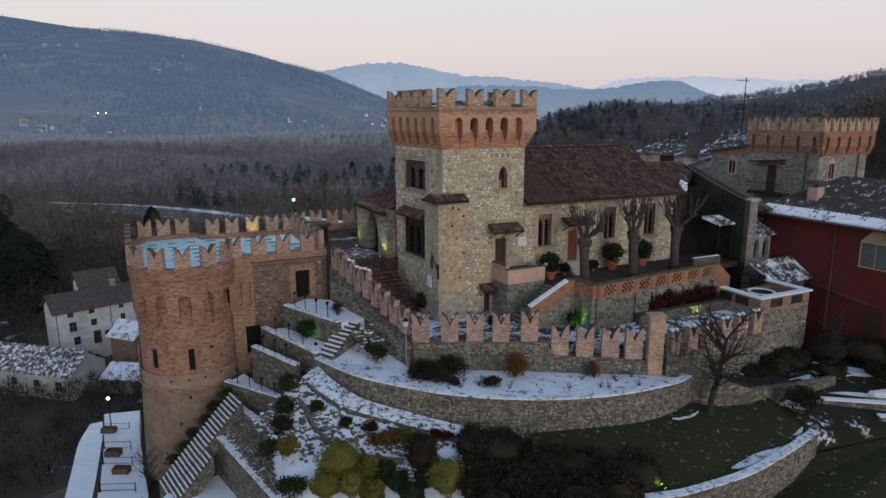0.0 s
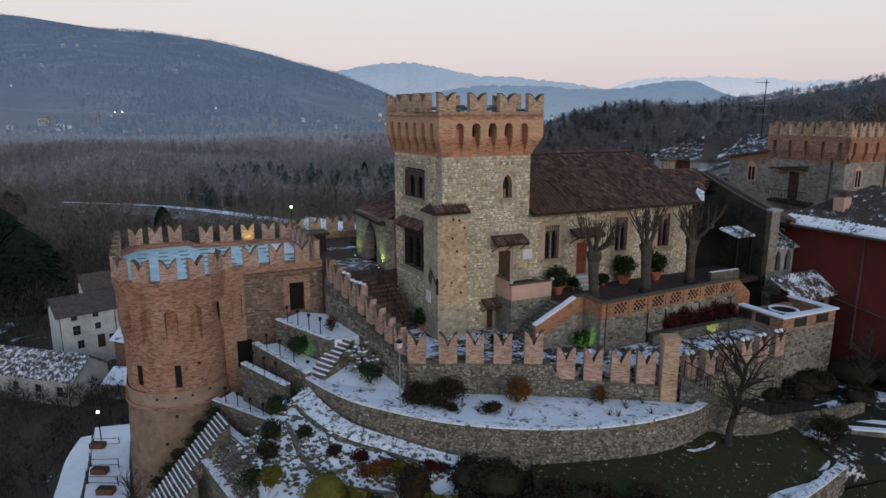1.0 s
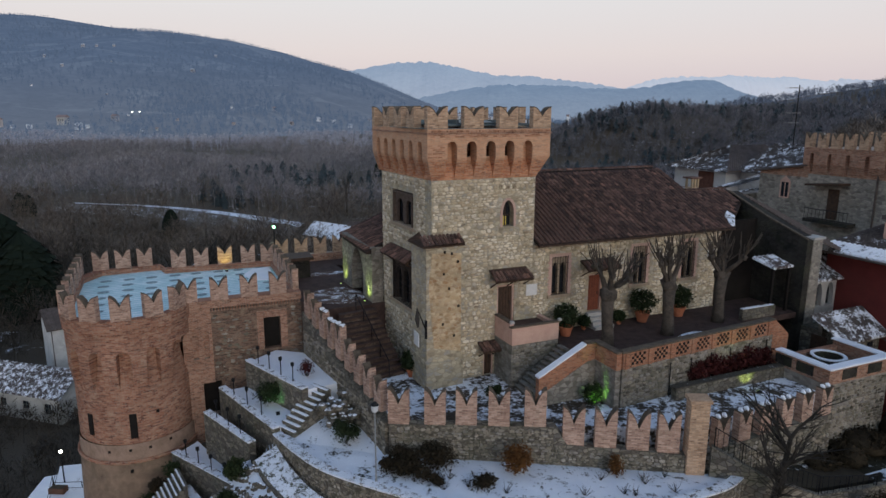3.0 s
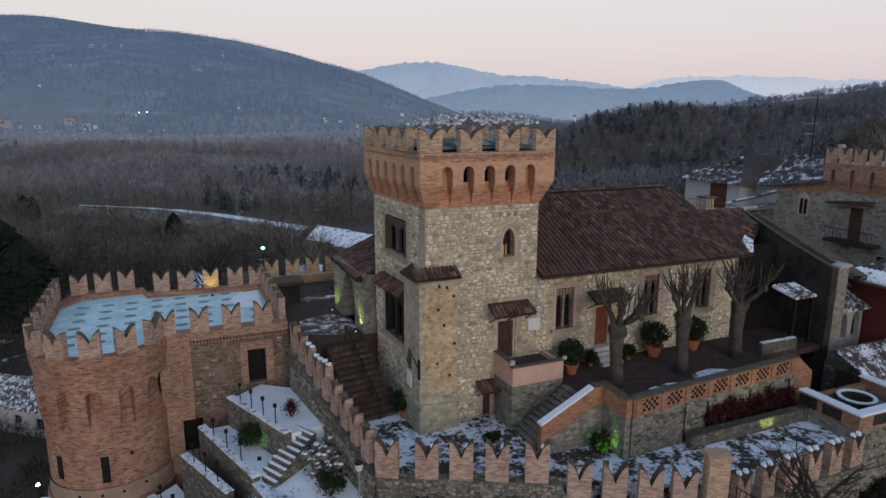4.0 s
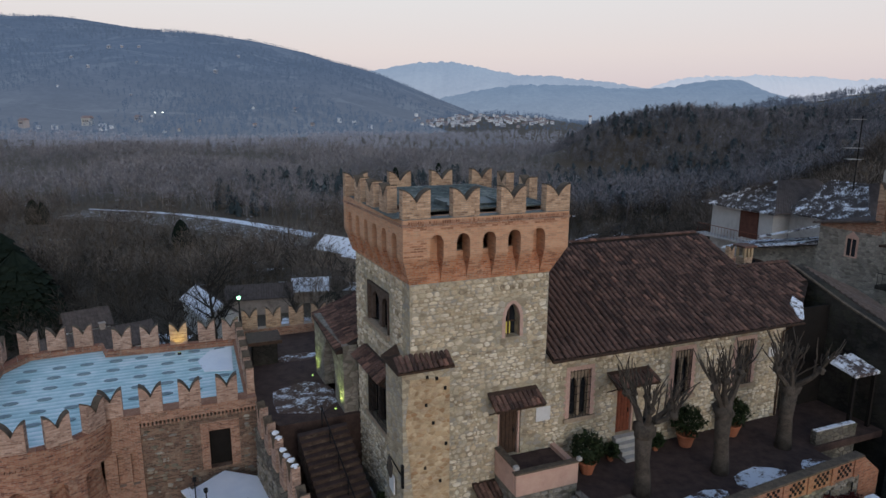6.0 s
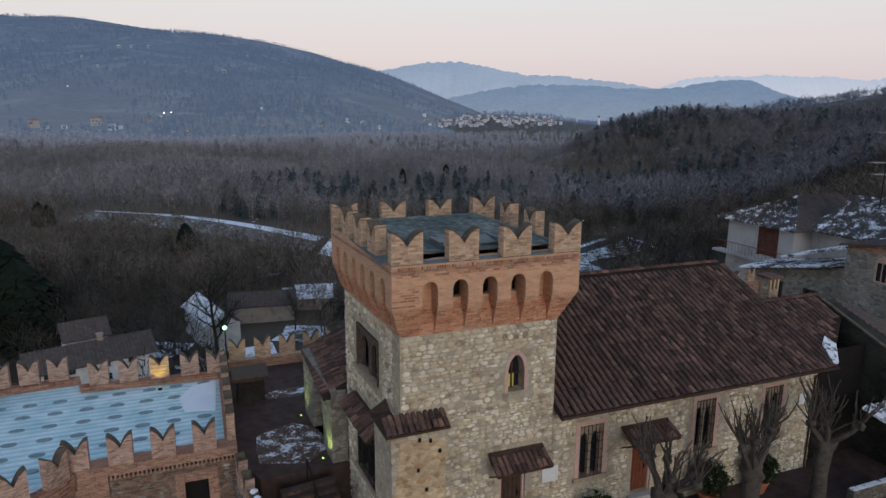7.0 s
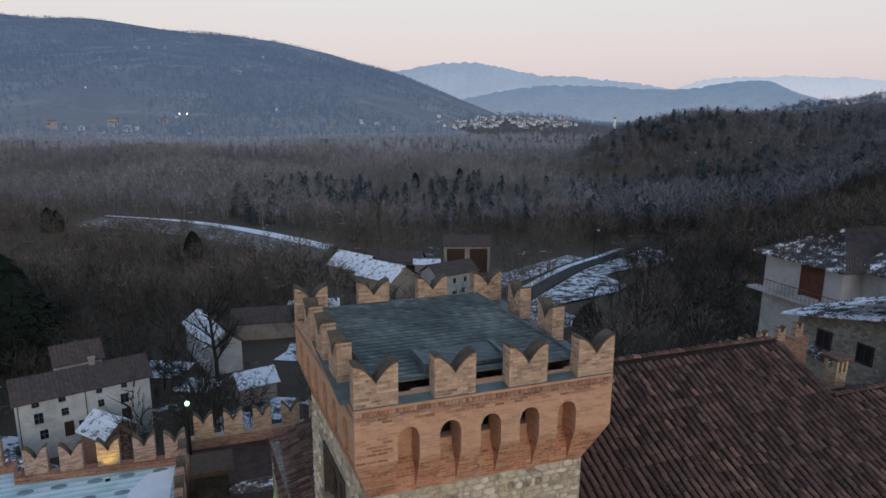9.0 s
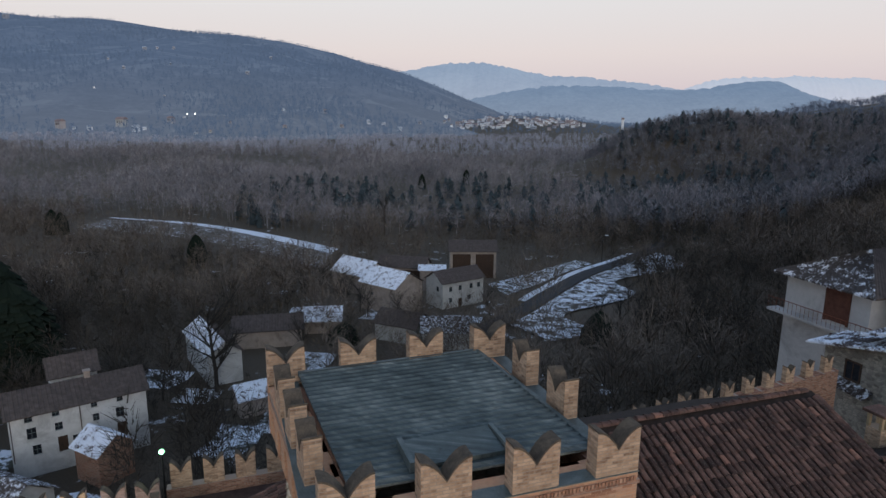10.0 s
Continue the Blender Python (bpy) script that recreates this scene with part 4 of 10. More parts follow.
# ---------------------------------------------------------------- crenellated garden walls
def run_wall(geo, pts, bot, top, d):
    """A wall of thickness d along points (x, y); bottoms and tops one a point."""
    n = len(pts)
    L, R = [], []
    for i, p in enumerate(pts):
        p = Vector(p)
        q0, q1 = Vector(pts[max(i - 1, 0)]), Vector(pts[min(i + 1, n - 1)])
        t = (q1 - q0).normalized()
        s = Vector((-t.y, t.x)) * d / 2
        L.append(p + s)
        R.append(p - s)
    for i in range(n - 1):
        vs = [(R[i].x, R[i].y, bot[i]), (R[i + 1].x, R[i + 1].y, bot[i + 1]), (L[i + 1].x, L[i + 1].y, bot[i + 1]), (L[i].x, L[i].y, bot[i]), (R[i].x, R[i].y, top[i]), (R[i + 1].x, R[i + 1].y, top[i + 1]), (L[i + 1].x, L[i + 1].y, top[i + 1]), (L[i].x, L[i].y, top[i])]
        geo.add(vs, [(3, 2, 1, 0), (4, 5, 6, 7), (0, 1, 5, 4), (1, 2, 6, 5), (2, 3, 7, 6), (3, 0, 4, 7)])


def curve(pts, n):
    """A smooth curve through points of any dimension."""
    P = [Vector(p) for p in pts]
    P = [P[0] * 2 - P[1]] + P + [P[-1] * 2 - P[-2]]
    out = []
    for i in range(1, len(P) - 2):
        for j in range(n):
            t = j / n
            a, b, c, d = P[i - 1], P[i], P[i + 1], P[i + 2]
            out.append(0.5 * (2 * b + (c - a) * t + (2 * a - 5 * b + 4 * c - d) * t * t + (3 * b - a - 3 * c + d) * t ** 3))
    out.append(P[-2])
    return out


cren = tw("crenellated_wall", "stone garden wall topped by brick swallow-tailed merlons", "wall", 5, 35.5, -1)
g = Geo()
run_wall(g, [(-1.75, 35.75), (2.2, 35.65), (5.9, 35.5), (6.5, 35.45), (11.9, 35.15)], [-1.2] * 5, [1.02, 1.12, 1.2, 0.36, 0.12], 0.5)
pc("wall", g, STONE_WALL, cren)
co = OFF[cren.name]
for x, z, h in ((-1.30, 1.04, 1.72), (0.40, 1.08, 1.68), (1.85, 1.12, 1.72), (3.35, 1.14, 1.74), (5.0, 1.18, 1.80), (6.75, 0.33, 1.85), (8.2, 0.28, 1.86), (9.65, 0.22, 1.84), (11.0, 0.16, 1.90)):
    merlon(cren, co @ Matrix.Translation((x, 35.68 - 0.035 * (x + 1.5), z)) @ pose(0, 0, 0, 0, 0, -2), 0.98, h, 0.36, BRICK_GARDEN)
tuft = mesh_of("snow_tuft", Geo().blob((0, 0, 0), 0.13, 7, 0.3, 0.8, 5), SNOW)
for x, z, h, s_ in ((-1.30, 1.04, 1.72, 1), (0.40, 1.08, 1.68, 1), (1.85, 1.12, 1.72, 1), (3.35, 1.14, 1.74, 1), (5.0, 1.18, 1.80, 1), (8.2, 0.28, 1.86, -1), (11.0, 0.16, 1.90, 1)):
    share("snow_tuft", tuft, cren, co @ Matrix.Translation((x + s_ * 0.24, 35.68 - 0.035 * (x + 1.5), z + h * 0.86)) @ pose(0, 0, 0, 0, -40 * s_, 0))
g = Geo().box(11.75, 12.6, 34.75, 35.45, -1.5, 2.75, None, 0.03).box(11.68, 12.67, 34.68, 35.52, 2.755, 2.9, None, 0.03)
pc("gate_post", g, BRICK_MERLON, cren, "square brick gate post")
stairwall = tw("stair_wall", "stepped brick and stone wall with snow-capped merlons", "wall", -5, 40, 0)
pts = [(-7.85, 44.55), (-5.85, 41.6), (-4.3, 39.4), (-2.9, 37.4), (-1.75, 35.75)]
g = Geo()
run_wall(g, pts, [0.2, 0.0, -0.6, -0.9, -1.2], [3.55, 2.6, 1.9, 1.2, 1.02], 0.5)
pc("wall", g, STONE_WALL, stairwall)
so = OFF[stairwall.name]
for i in range(9):
    s = (i + 0.5) / 9.3
    x, y = -7.85 + 6.1 * s, 44.55 - 8.8 * s
    z = 3.45 - 2.35 * s
    merlon(stairwall, so @ Matrix.Translation((x, y, z)) @ pose(0, 0, 0, 0, 0, -55), 0.72, 1.55 if i != 4 else 1.9, 0.36, BRICK_GARDEN)
    if i in (2, 3, 4):
        for sgn in (-1, 1):
            cap = Geo().blob((0, 0, 0), 0.16, 7, 0.25, 0.55, i)
            share("snow_cap", mesh_of("snow_cap", cap, SNOW), stairwall, so @ Matrix.Translation((x + sgn * 0.15, y - sgn * 0.22, z + (1.55 if i != 4 else 1.9) + 0.02)))
eastwall = tw("garden_wall_merlons", "stone wall with snow-topped brick merlons by the terrace", "wall", 17, 38, -2)
pts = [(12.6, 35.35), (15.0, 36.6), (17.6, 37.9), (20.2, 39.2)]
g = Geo()
run_wall(g, pts, [-2.5] * 4, [0.15, 0.2, 0.3, 0.4], 0.5)
pc("wall", g, STONE_WALL, eastwall)
eo = OFF[eastwall.name]
for i in range(6):
    s = 0.12 + i * 0.165
    merlon(eastwall, eo @ Matrix.Translation((12.6 + 7.6 * s, 35.35 + 3.85 * s, 0.15 + 0.25 * s)) @ pose(0, 0, 0, 0, 0, 27), 0.78, 1.45, 0.4, BRICK_GARDEN)
    for sgn in (-1, 1):
        share("snow_tuft", tuft, eastwall, eo @ Matrix.Translation((12.6 + 7.6 * s + sgn * 0.17, 35.35 + 3.85 * s + sgn * 0.09, 0.15 + 0.25 * s + 1.50)))

# ---------------------------------------------------------------- planted bed and its curved wall
BED = [(-7.75, 37.6, -0.75), (-6.1, 35.55, -0.55), (-4.25, 33.85, -0.45), (-1.65, 32.55, -0.45), (0.5, 31.75, -0.45), (3.4, 31.25, -0.45), (6.4, 31.25, -0.45), (9.5, 31.85, -0.45), (12.7, 33.3, -0.5), (14.1, 34.6, -0.6)]
cv = curve(BED, 6)
bedwall = tw("bed_wall", "curved stone retaining wall of the planted bed", "wall", 4, 31.3, -3)
g = Geo()
run_wall(g, [(p.x, p.y) for p in cv], [-3.2 + 0.0 * p.x for p in cv], [p.z for p in cv], 0.42)
pc("wall", g, STONE_WALL, bedwall)
g = Geo()
run_wall(g, [(p.x, p.y) for p in cv], [p.z + 0.002 for p in cv], [p.z + 0.09 for p in cv], 0.46)
pc("snow_cap", g, SNOW_RIM, bedwall, "rim of snow on the wall")
inner = [(p.x, p.y, p.z - 0.12) for p in cv] + [(12.2, 35.0, -0.75), (6.5, 35.3, -0.7), (-1.7, 35.5, -0.6), (-3.5, 37.9, -0.45), (-5.7, 39.4, -0.35)]
g = Geo().add(inner, [tuple(range(len(inner)))])
structure("planted_bed", g, BED_SNOW, "snow-covered planted bed", "bed")

# ---------------------------------------------------------------- lawn and slope
LAWN_EDGE = curve([(4.5, 25.6), (9.9, 26.3), (12.3, 27.1), (15.0, 28.4), (18.1, 30.6), (20.3, 32.4)], 5)
up = curve([(4.5, 31.2), (6.4, 31.1), (9.5, 31.7), (12.7, 33.1), (15.0, 34.5), (19.0, 35.0)], 5)
g = Geo()
n = len(up)
for j in range(7):
    t = j / 6
    for p, q in zip(up, LAWN_EDGE):
        g.v.append((p.x + (q.x - p.x) * t, p.y + (q.y - p.y) * t, -2.15 - 0.95 * t + 0.06 * math.sin(p.x + 5 * t)))
for j in range(6):
    for i in range(n - 1):
        g.f.append((j * n + i, j * n + i + 1, (j + 1) * n + i + 1, (j + 1) * n + i))
structure("lawn", g, LAWN, "dark winter lawn dotted with snow", "lawn")
lawnwall = tw("lawn_wall", "low curved stone wall with a snow rim at the lawn", "wall", 14, 28, -5)
g = Geo()
run_wall(g, LAWN_EDGE, [-6.0] * len(LAWN_EDGE), [-2.95] * len(LAWN_EDGE), 0.4)
pc("wall", g, STONE_WALL, lawnwall)
g = Geo()
run_wall(g, LAWN_EDGE, [-2.948] * len(LAWN_EDGE), [-2.86] * len(LAWN_EDGE), 0.44)
pc("snow_cap", g, SNOW_RIM, lawnwall)


cs = curve([(-7.6, 36.9), (-6.2, 35.0), (-4.4, 33.3), (-1.8, 32.1), (0.4, 31.3), (3.0, 30.8)], 6)
CT = np.arange(len(cs)) / (len(cs) - 1)
CX = np.array([p.x for p in cs]) - 0.62 * 1.25 * (1 - 0.5 * CT)
CY = np.array([p.y for p in cs]) - 0.78 * 1.25 * (1 - 0.5 * CT)
CZ = -1.28 - 1.1 * CT


def slope_z(x, y):
    """The rock garden falls away from the edge of the snowy strip."""
    x, y = np.asarray(x, float), np.asarray(y, float)
    d = np.hypot(x[..., None] - CX, y[..., None] - CY)
    k = d.argmin(-1)
    return CZ[k] - 0.12 - 0.42 * np.minimum(d.min(-1), 7)


def slope_sheet(x, y):
    inside = sstep(0.0, 0.9, y - np.interp(x, CX, CY)) * (x > CX[0] - 0.4)
    return slope_z(x, y) + 0.07 * np.sin(2.7 * x) * np.cos(2.9 * y) - 2.5 * inside - 4.0 * sstep(0.0, 0.5, (-9.4 + (35.9 - y) * 0.22) - x) - 1.5 * sstep(4, 8, x)


SLOPE = patchy_snow_mat("rock_garden_snow", (0.028, 0.026, 0.018), 0.84, 1.6, (0.06, 0.055, 0.03))
rock = grid_mesh("rock_garden", np.linspace(-10.5, 10, 90), np.linspace(23.5, 36.8, 70), slope_sheet, SLOPE)
tagged(rock, "rock garden slope under broken snow", "slope", "", "structure")

# ---------------------------------------------------------------- garden terraces left of the bed
def terrace(name, label, a, b, z, base, d=0.38, snow=True):
    th = tw(name, label, "wall", (a[0] + b[0]) / 2, (a[1] + b[1]) / 2, base, "garden terrace walls")
    g = Geo()
    run_wall(g, [a, b], [base] * 2, z if isinstance(z, tuple) else (z, z), d)
    pc("wall", g, STONE_WALL, th)
    if snow:
        zz = z if isinstance(z, tuple) else (z, z)
        g = Geo()
        run_wall(g, [a, b], [zz[0] + 0.002, zz[1] + 0.002], [zz[0] + 0.08, zz[1] + 0.08], d + 0.04)
        pc("snow_cap", g, SNOW_RIM, th, "snow on the wall's top")
    return th


terrace("garden_terrace_wall", "stone terrace wall capped with snow", (-10.9, 42.75), (-6.6, 39.0), 1.1, -1.5)
terrace("garden_terrace_wall", "stone terrace wall capped with snow", (-12.2, 41.9), (-7.75, 37.6), (-0.25, -0.45), -3)
terrace("garden_terrace_wall", "stone terrace wall capped with snow", (-12.5, 40.3), (-8.95, 37.3), (-0.98, -1.1), -4)
terrace("garden_terrace_wall", "stone terrace wall capped with snow", (-14.4, 40.1), (-9.5, 36.45), (-3.35, -2.95), -6)
terrace("garden_terrace_wall", "stone terrace wall capped with snow", (-13.0, 38.2), (-10.2, 35.3), (-4.3, -4.4), -7)
terrace("garden_terrace_wall", "stone terrace wall capped with snow", (-14.2, 36.9), (-8.3, 29.6), (-5.35, -5.5), -9)
# ---------------------------------------------------------------- buildings to the right
SNOWROOF = patchy_snow_mat("snow_on_dark_tiles", (0.05, 0.04, 0.035), 0.40, 2.2)
# ---------------------------------------------------------------- hills round the valley
CREST_X = (-4200, -2510, -2220, -2006, -1834, -1571, -1448, -1325, -1163, -1030, -964, -858, -715, -585, -507, -368, -250, -71, 180, 600)
CREST_Z = (480, 459, 428, 403, 409, 369, 353, 342, 327, 308, 293, 271, 228, 196, 171, 117, 68, 2, -30, -45)


def slope_at(x, y):
    """The long hill on the far side of the valley."""
    x, y = np.asarray(x, float), np.asarray(y, float)
    foot = 1020 + 0.85 * np.maximum(0, x + 550)
    t = np.clip((y - foot) / np.maximum(3000 - foot, 300), 0, 1)
    crest = np.interp(x, CREST_X, CREST_Z)
    # side spurs and gullies run down the slope
    gully = np.sin(x * 0.0105 + 0.9 * np.sin(y * 0.0031)) * 13 + np.sin(x * 0.023 + y * 0.004) * 6 + np.sin(x * 0.004 - y * 0.0075) * 9
    z = -33 + (crest + 33) * np.sin(t * np.pi / 2) ** 1.1 + gully * np.minimum(1, t * 5) * (1 - t) * np.clip((crest + 40) / 120, 0, 1)
    return np.maximum(z, land(x, y) - 1.5)


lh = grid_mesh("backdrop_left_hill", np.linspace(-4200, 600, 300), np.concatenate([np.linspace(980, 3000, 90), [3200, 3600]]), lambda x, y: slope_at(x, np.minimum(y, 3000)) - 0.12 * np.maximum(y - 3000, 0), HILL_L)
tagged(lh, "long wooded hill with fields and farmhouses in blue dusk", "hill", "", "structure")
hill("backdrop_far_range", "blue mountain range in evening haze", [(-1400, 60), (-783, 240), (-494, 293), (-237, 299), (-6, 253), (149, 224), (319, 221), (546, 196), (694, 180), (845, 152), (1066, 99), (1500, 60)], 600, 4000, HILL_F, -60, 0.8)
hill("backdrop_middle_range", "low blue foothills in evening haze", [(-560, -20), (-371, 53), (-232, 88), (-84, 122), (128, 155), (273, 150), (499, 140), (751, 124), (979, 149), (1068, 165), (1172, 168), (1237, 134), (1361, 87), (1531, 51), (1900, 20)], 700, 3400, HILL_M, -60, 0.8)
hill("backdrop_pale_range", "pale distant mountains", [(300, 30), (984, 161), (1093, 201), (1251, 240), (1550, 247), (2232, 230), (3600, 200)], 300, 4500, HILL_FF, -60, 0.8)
# ---------------------------------------------------------------- woods
def raw_mesh(name, co, tris, mat):
    me = bpy.data.meshes.new(name)
    me.vertices.add(len(co))
    me.vertices.foreach_set("co", np.ascontiguousarray(co, dtype=np.float32).ravel())
    me.loops.add(tris.size)
    me.loops.foreach_set("vertex_index", np.ascontiguousarray(tris, dtype=np.int32).ravel())
    me.polygons.add(len(tris))
    me.polygons.foreach_set("loop_start", np.arange(0, tris.size, 3, dtype=np.int32))
    me.polygons.foreach_set("loop_total", np.full(len(tris), 3, dtype=np.int32))
    me.materials.append(mat)
    me.update()
    return me


def bare_trees(name, X, Y, Z, H, twigs, width, mat, rg):
    """Leafless trees: each a thin tapered trunk and many rising twigs."""
    n = len(X)
    base = np.stack([X, Y, Z], -1)
    cos, tri = [], []
    off = 0
    # trunks, three-sided
    lean = rg.normal(0, 0.05, (n, 2))
    tw_ = width * 0.8 * (H / 10)
    for k in range(3):
        w = 2 * np.pi * k / 3
        p = base.copy()
        p[:, 0] += tw_ * np.cos(w)
        p[:, 1] += tw_ * np.sin(w)
        p[:, 2] -= 0.6
        cos.append(p)
    topp = base.copy()
    topp[:, 2] += H * 0.86
    topp[:, :2] += lean * H[:, None]
    cos.append(topp)
    i = np.arange(n)
    for k in range(3):
        tri.append(np.stack([k * n + i, ((k + 1) % 3) * n + i, 3 * n + i], -1))
    off = 4 * n
    # twigs
    N = n * twigs
    own = np.repeat(np.arange(n), twigs)
    h = H[own]
    az = rg.uniform(0, 2 * np.pi, N)
    # twigs fill an egg-shaped crown, denser near its skin
    th_ = np.arccos(rg.uniform(-0.85, 1, N))
    q_ = rg.uniform(0.25, 1, N) ** 0.6
    wide = (0.20 + 0.10 * rg.uniform(0, 1, n))[own]
    s = 0.60 + 0.36 * q_ * np.cos(th_)
    ln = h * rg.uniform(0.10, 0.24, N)
    up = rg.uniform(0.2, 1.6, N)
    st = base[own].copy()
    st[:, 2] += s * h - 0.3 * ln
    st[:, :2] += lean[own] * (s * h)[:, None]
    st[:, 0] += np.cos(az) * wide * h * q_ * np.sin(th_) * 0.8
    st[:, 1] += np.sin(az) * wide * h * q_ * np.sin(th_) * 0.8
    d = np.stack([np.cos(az), np.sin(az), up], -1)
    d /= np.linalg.norm(d, axis=1)[:, None]
    d += rg.normal(0, 0.25, (N, 3))
    sd = np.stack([-np.sin(az), np.cos(az), rg.normal(0, 0.4, N)], -1)
    ww = (width * rg.uniform(0.5, 1.2, N) * (h / 10))[:, None]
    a = st - sd * ww
    b = st + sd * ww
    c = st + d * ln[:, None]
    c[:, 2] = np.minimum(c[:, 2], base[own][:, 2] + h * 1.02)
    cos += [a, b, c]
    j = np.arange(N)
    tri.append(np.stack([off + j, off + N + j, off + 2 * N + j], -1))
    me = raw_mesh(name, np.concatenate(cos), np.concatenate(tri), mat)
    return new(name, me)


def conifers(name, X, Y, Z, H, tiers, mat, rg, slim=0.2):
    """Evergreens: drooping ragged sprays round a stem."""
    n = len(X)
    N = n * tiers
    own = np.repeat(np.arange(n), tiers)
    h = H[own]
    s = rg.uniform(0.04, 1.0, N)
    r = h * slim * np.sqrt(np.maximum(0.02, 1 - ((s - 0.42) / 0.62) ** 2)) * rg.uniform(0.45, 1.15, N)
    az = rg.uniform(0, 2 * np.pi, N)
    base = np.stack([X, Y, Z], -1)[own]
    st = base.copy()
    st[:, 2] += s * h
    c1 = st.copy()
    half = rg.uniform(0.35, 0.7, N) * np.minimum(1, 1.3 / np.maximum(r, 0.3))
    c1[:, 0] += r * np.cos(az - half)
    c1[:, 1] += r * np.sin(az - half)
    c1[:, 2] -= 0.35 * r + 0.03 * h
    c2 = st.copy()
    c2[:, 0] += r * np.cos(az + half)
    c2[:, 1] += r * np.sin(az + half)
    c2[:, 2] -= 0.35 * r + 0.03 * h * rg.uniform(0, 2, N)
    st[:, 2] += 0.06 * h
    j = np.arange(N)
    return new(name, raw_mesh(name, np.concatenate([st, c1, c2]), np.stack([j, N + j, 2 * N + j], -1), mat))


def island_mat(name, stops, rough=0.95, scale=0.02):
    k = Mat(name, rough)
    k.b.inputs["Specular IOR Level"].default_value = 0.1
    fac = k.math("ADD", k.math("MULTIPLY", k.n("NewGeometry").outputs["Random Per Island"], 0.30), k.math("ADD", k.math("MULTIPLY", k.noise(scale, detail=3.0), 0.45), k.math("MULTIPLY", k.noise(scale * 9, detail=1.0), 0.30)))
    k.color(k.ramp(fac, stops))
    return k.m


WOODS_NEAR = island_mat("bare_wood_near", [(0.3, (0.055, 0.044, 0.037)), (0.5, (0.128, 0.103, 0.082)), (0.65, (0.215, 0.172, 0.135)), (0.85, (0.34, 0.275, 0.215))])
WOODS_BRUSH = island_mat("brown_thicket", [(0.2, (0.046, 0.039, 0.025)), (0.5, (0.125, 0.100, 0.066)), (0.8, (0.22, 0.165, 0.11))], scale=0.05)
# Middle, far and ridge woods: haze is put into paler, bluer base colours.
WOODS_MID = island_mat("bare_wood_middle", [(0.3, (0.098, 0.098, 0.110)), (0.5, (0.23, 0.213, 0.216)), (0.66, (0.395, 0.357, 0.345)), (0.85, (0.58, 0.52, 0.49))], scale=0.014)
WOODS_FAR = island_mat("bare_wood_far_hazed", [(0.2, (0.28, 0.30, 0.36)), (0.5, (0.42, 0.42, 0.47)), (0.9, (0.60, 0.58, 0.61))], scale=0.006)
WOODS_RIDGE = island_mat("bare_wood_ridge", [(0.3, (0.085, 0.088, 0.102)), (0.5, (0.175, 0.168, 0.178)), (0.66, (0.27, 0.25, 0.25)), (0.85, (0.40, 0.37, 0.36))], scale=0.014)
WOODS_HAZED = island_mat("bare_wood_hazed_ridge", [(0.2, (0.105, 0.130, 0.175)), (0.5, (0.165, 0.190, 0.240)), (0.9, (0.25, 0.27, 0.32))], scale=0.008)
NEEDLES = island_mat("dark_needles", [(0.2, (0.006, 0.010, 0.006)), (0.6, (0.014, 0.021, 0.014)), (0.9, (0.028, 0.036, 0.022))])
WOODS_DARK = island_mat("dark_bare_thicket", [(0.2, (0.022, 0.019, 0.015)), (0.5, (0.055, 0.046, 0.036)), (0.8, (0.10, 0.083, 0.064))], scale=0.05)
# Distant needles, lightened and blued to carry the haze in their colour.
NEEDLES_FAR = island_mat("hazed_dark_needles", [(0.2, (0.040, 0.054, 0.060)), (0.6, (0.066, 0.086, 0.092)), (0.9, (0.10, 0.122, 0.122))])

CLEAR = [(-63, 94, 16, 6), (-58, 106, 17, 9), (-23, 190, 27, 22), (-13, 225, 18, 16), (-52, 143, 16, 14), (-39, 121, 7, 12), (31, 84, 16, 15), (22, 200, 14, 30), (40, 245, 20, 16), (15, 165, 14, 10), (68, 425, 18, 20), (-8, 52, 42, 26), (8, 30, 40, 26), (34, 58, 26, 20), (-60, 2200, 260, 300)]
FIELD_EDGE = [(-195, 318), (-150, 309), (-110, 290), (-64, 258)]


def open_ground(x, y):
    """Where no wood stands."""
    keep = np.ones(len(x), bool)
    for cx, cy, rx, ry in CLEAR:
        keep &= ((x - cx) / rx) ** 2 + ((y - cy) / ry) ** 2 > 1
    fy = np.interp(x, [p[0] for p in FIELD_EDGE], [p[1] for p in FIELD_EDGE])
    keep &= ~((x > -200) & (x < -58) & (y > fy - 34) & (y < fy + 9))
    return keep


def scatter(rg, n, y0, y1, spread_x, power=1.0):
    y = y0 + (y1 - y0) * rg.uniform(0, 1, n) ** power
    x = rg.uniform(-spread_x, spread_x, n) * (y + 20)
    k = open_ground(x, y)
    return x[k], y[k]


rg = np.random.default_rng(11)
x, y = scatter(rg, 4300, 72, 330, 0.95)
clump = np.sin(x * 0.05 + 1) * np.cos(y * 0.043)
k = (rg.uniform(-1.4, 1, len(x)) < clump + 0.75) & ((y > 96) | (x > -35))
x, y = x[k], y[k]
tall = rg.uniform(6, 15, len(x)) * (1 + 0.2 * np.sin(x * 0.09))
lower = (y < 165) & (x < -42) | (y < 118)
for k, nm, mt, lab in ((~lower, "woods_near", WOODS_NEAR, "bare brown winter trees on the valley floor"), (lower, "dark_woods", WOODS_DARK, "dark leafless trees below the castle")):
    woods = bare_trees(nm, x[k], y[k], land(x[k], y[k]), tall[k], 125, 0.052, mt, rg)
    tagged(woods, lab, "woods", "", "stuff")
x, y = scatter(rg, 8500, 84, 340, 0.95)
k = (np.hypot(x + 5, (y - 60)) > 34)
x, y = x[k], y[k]
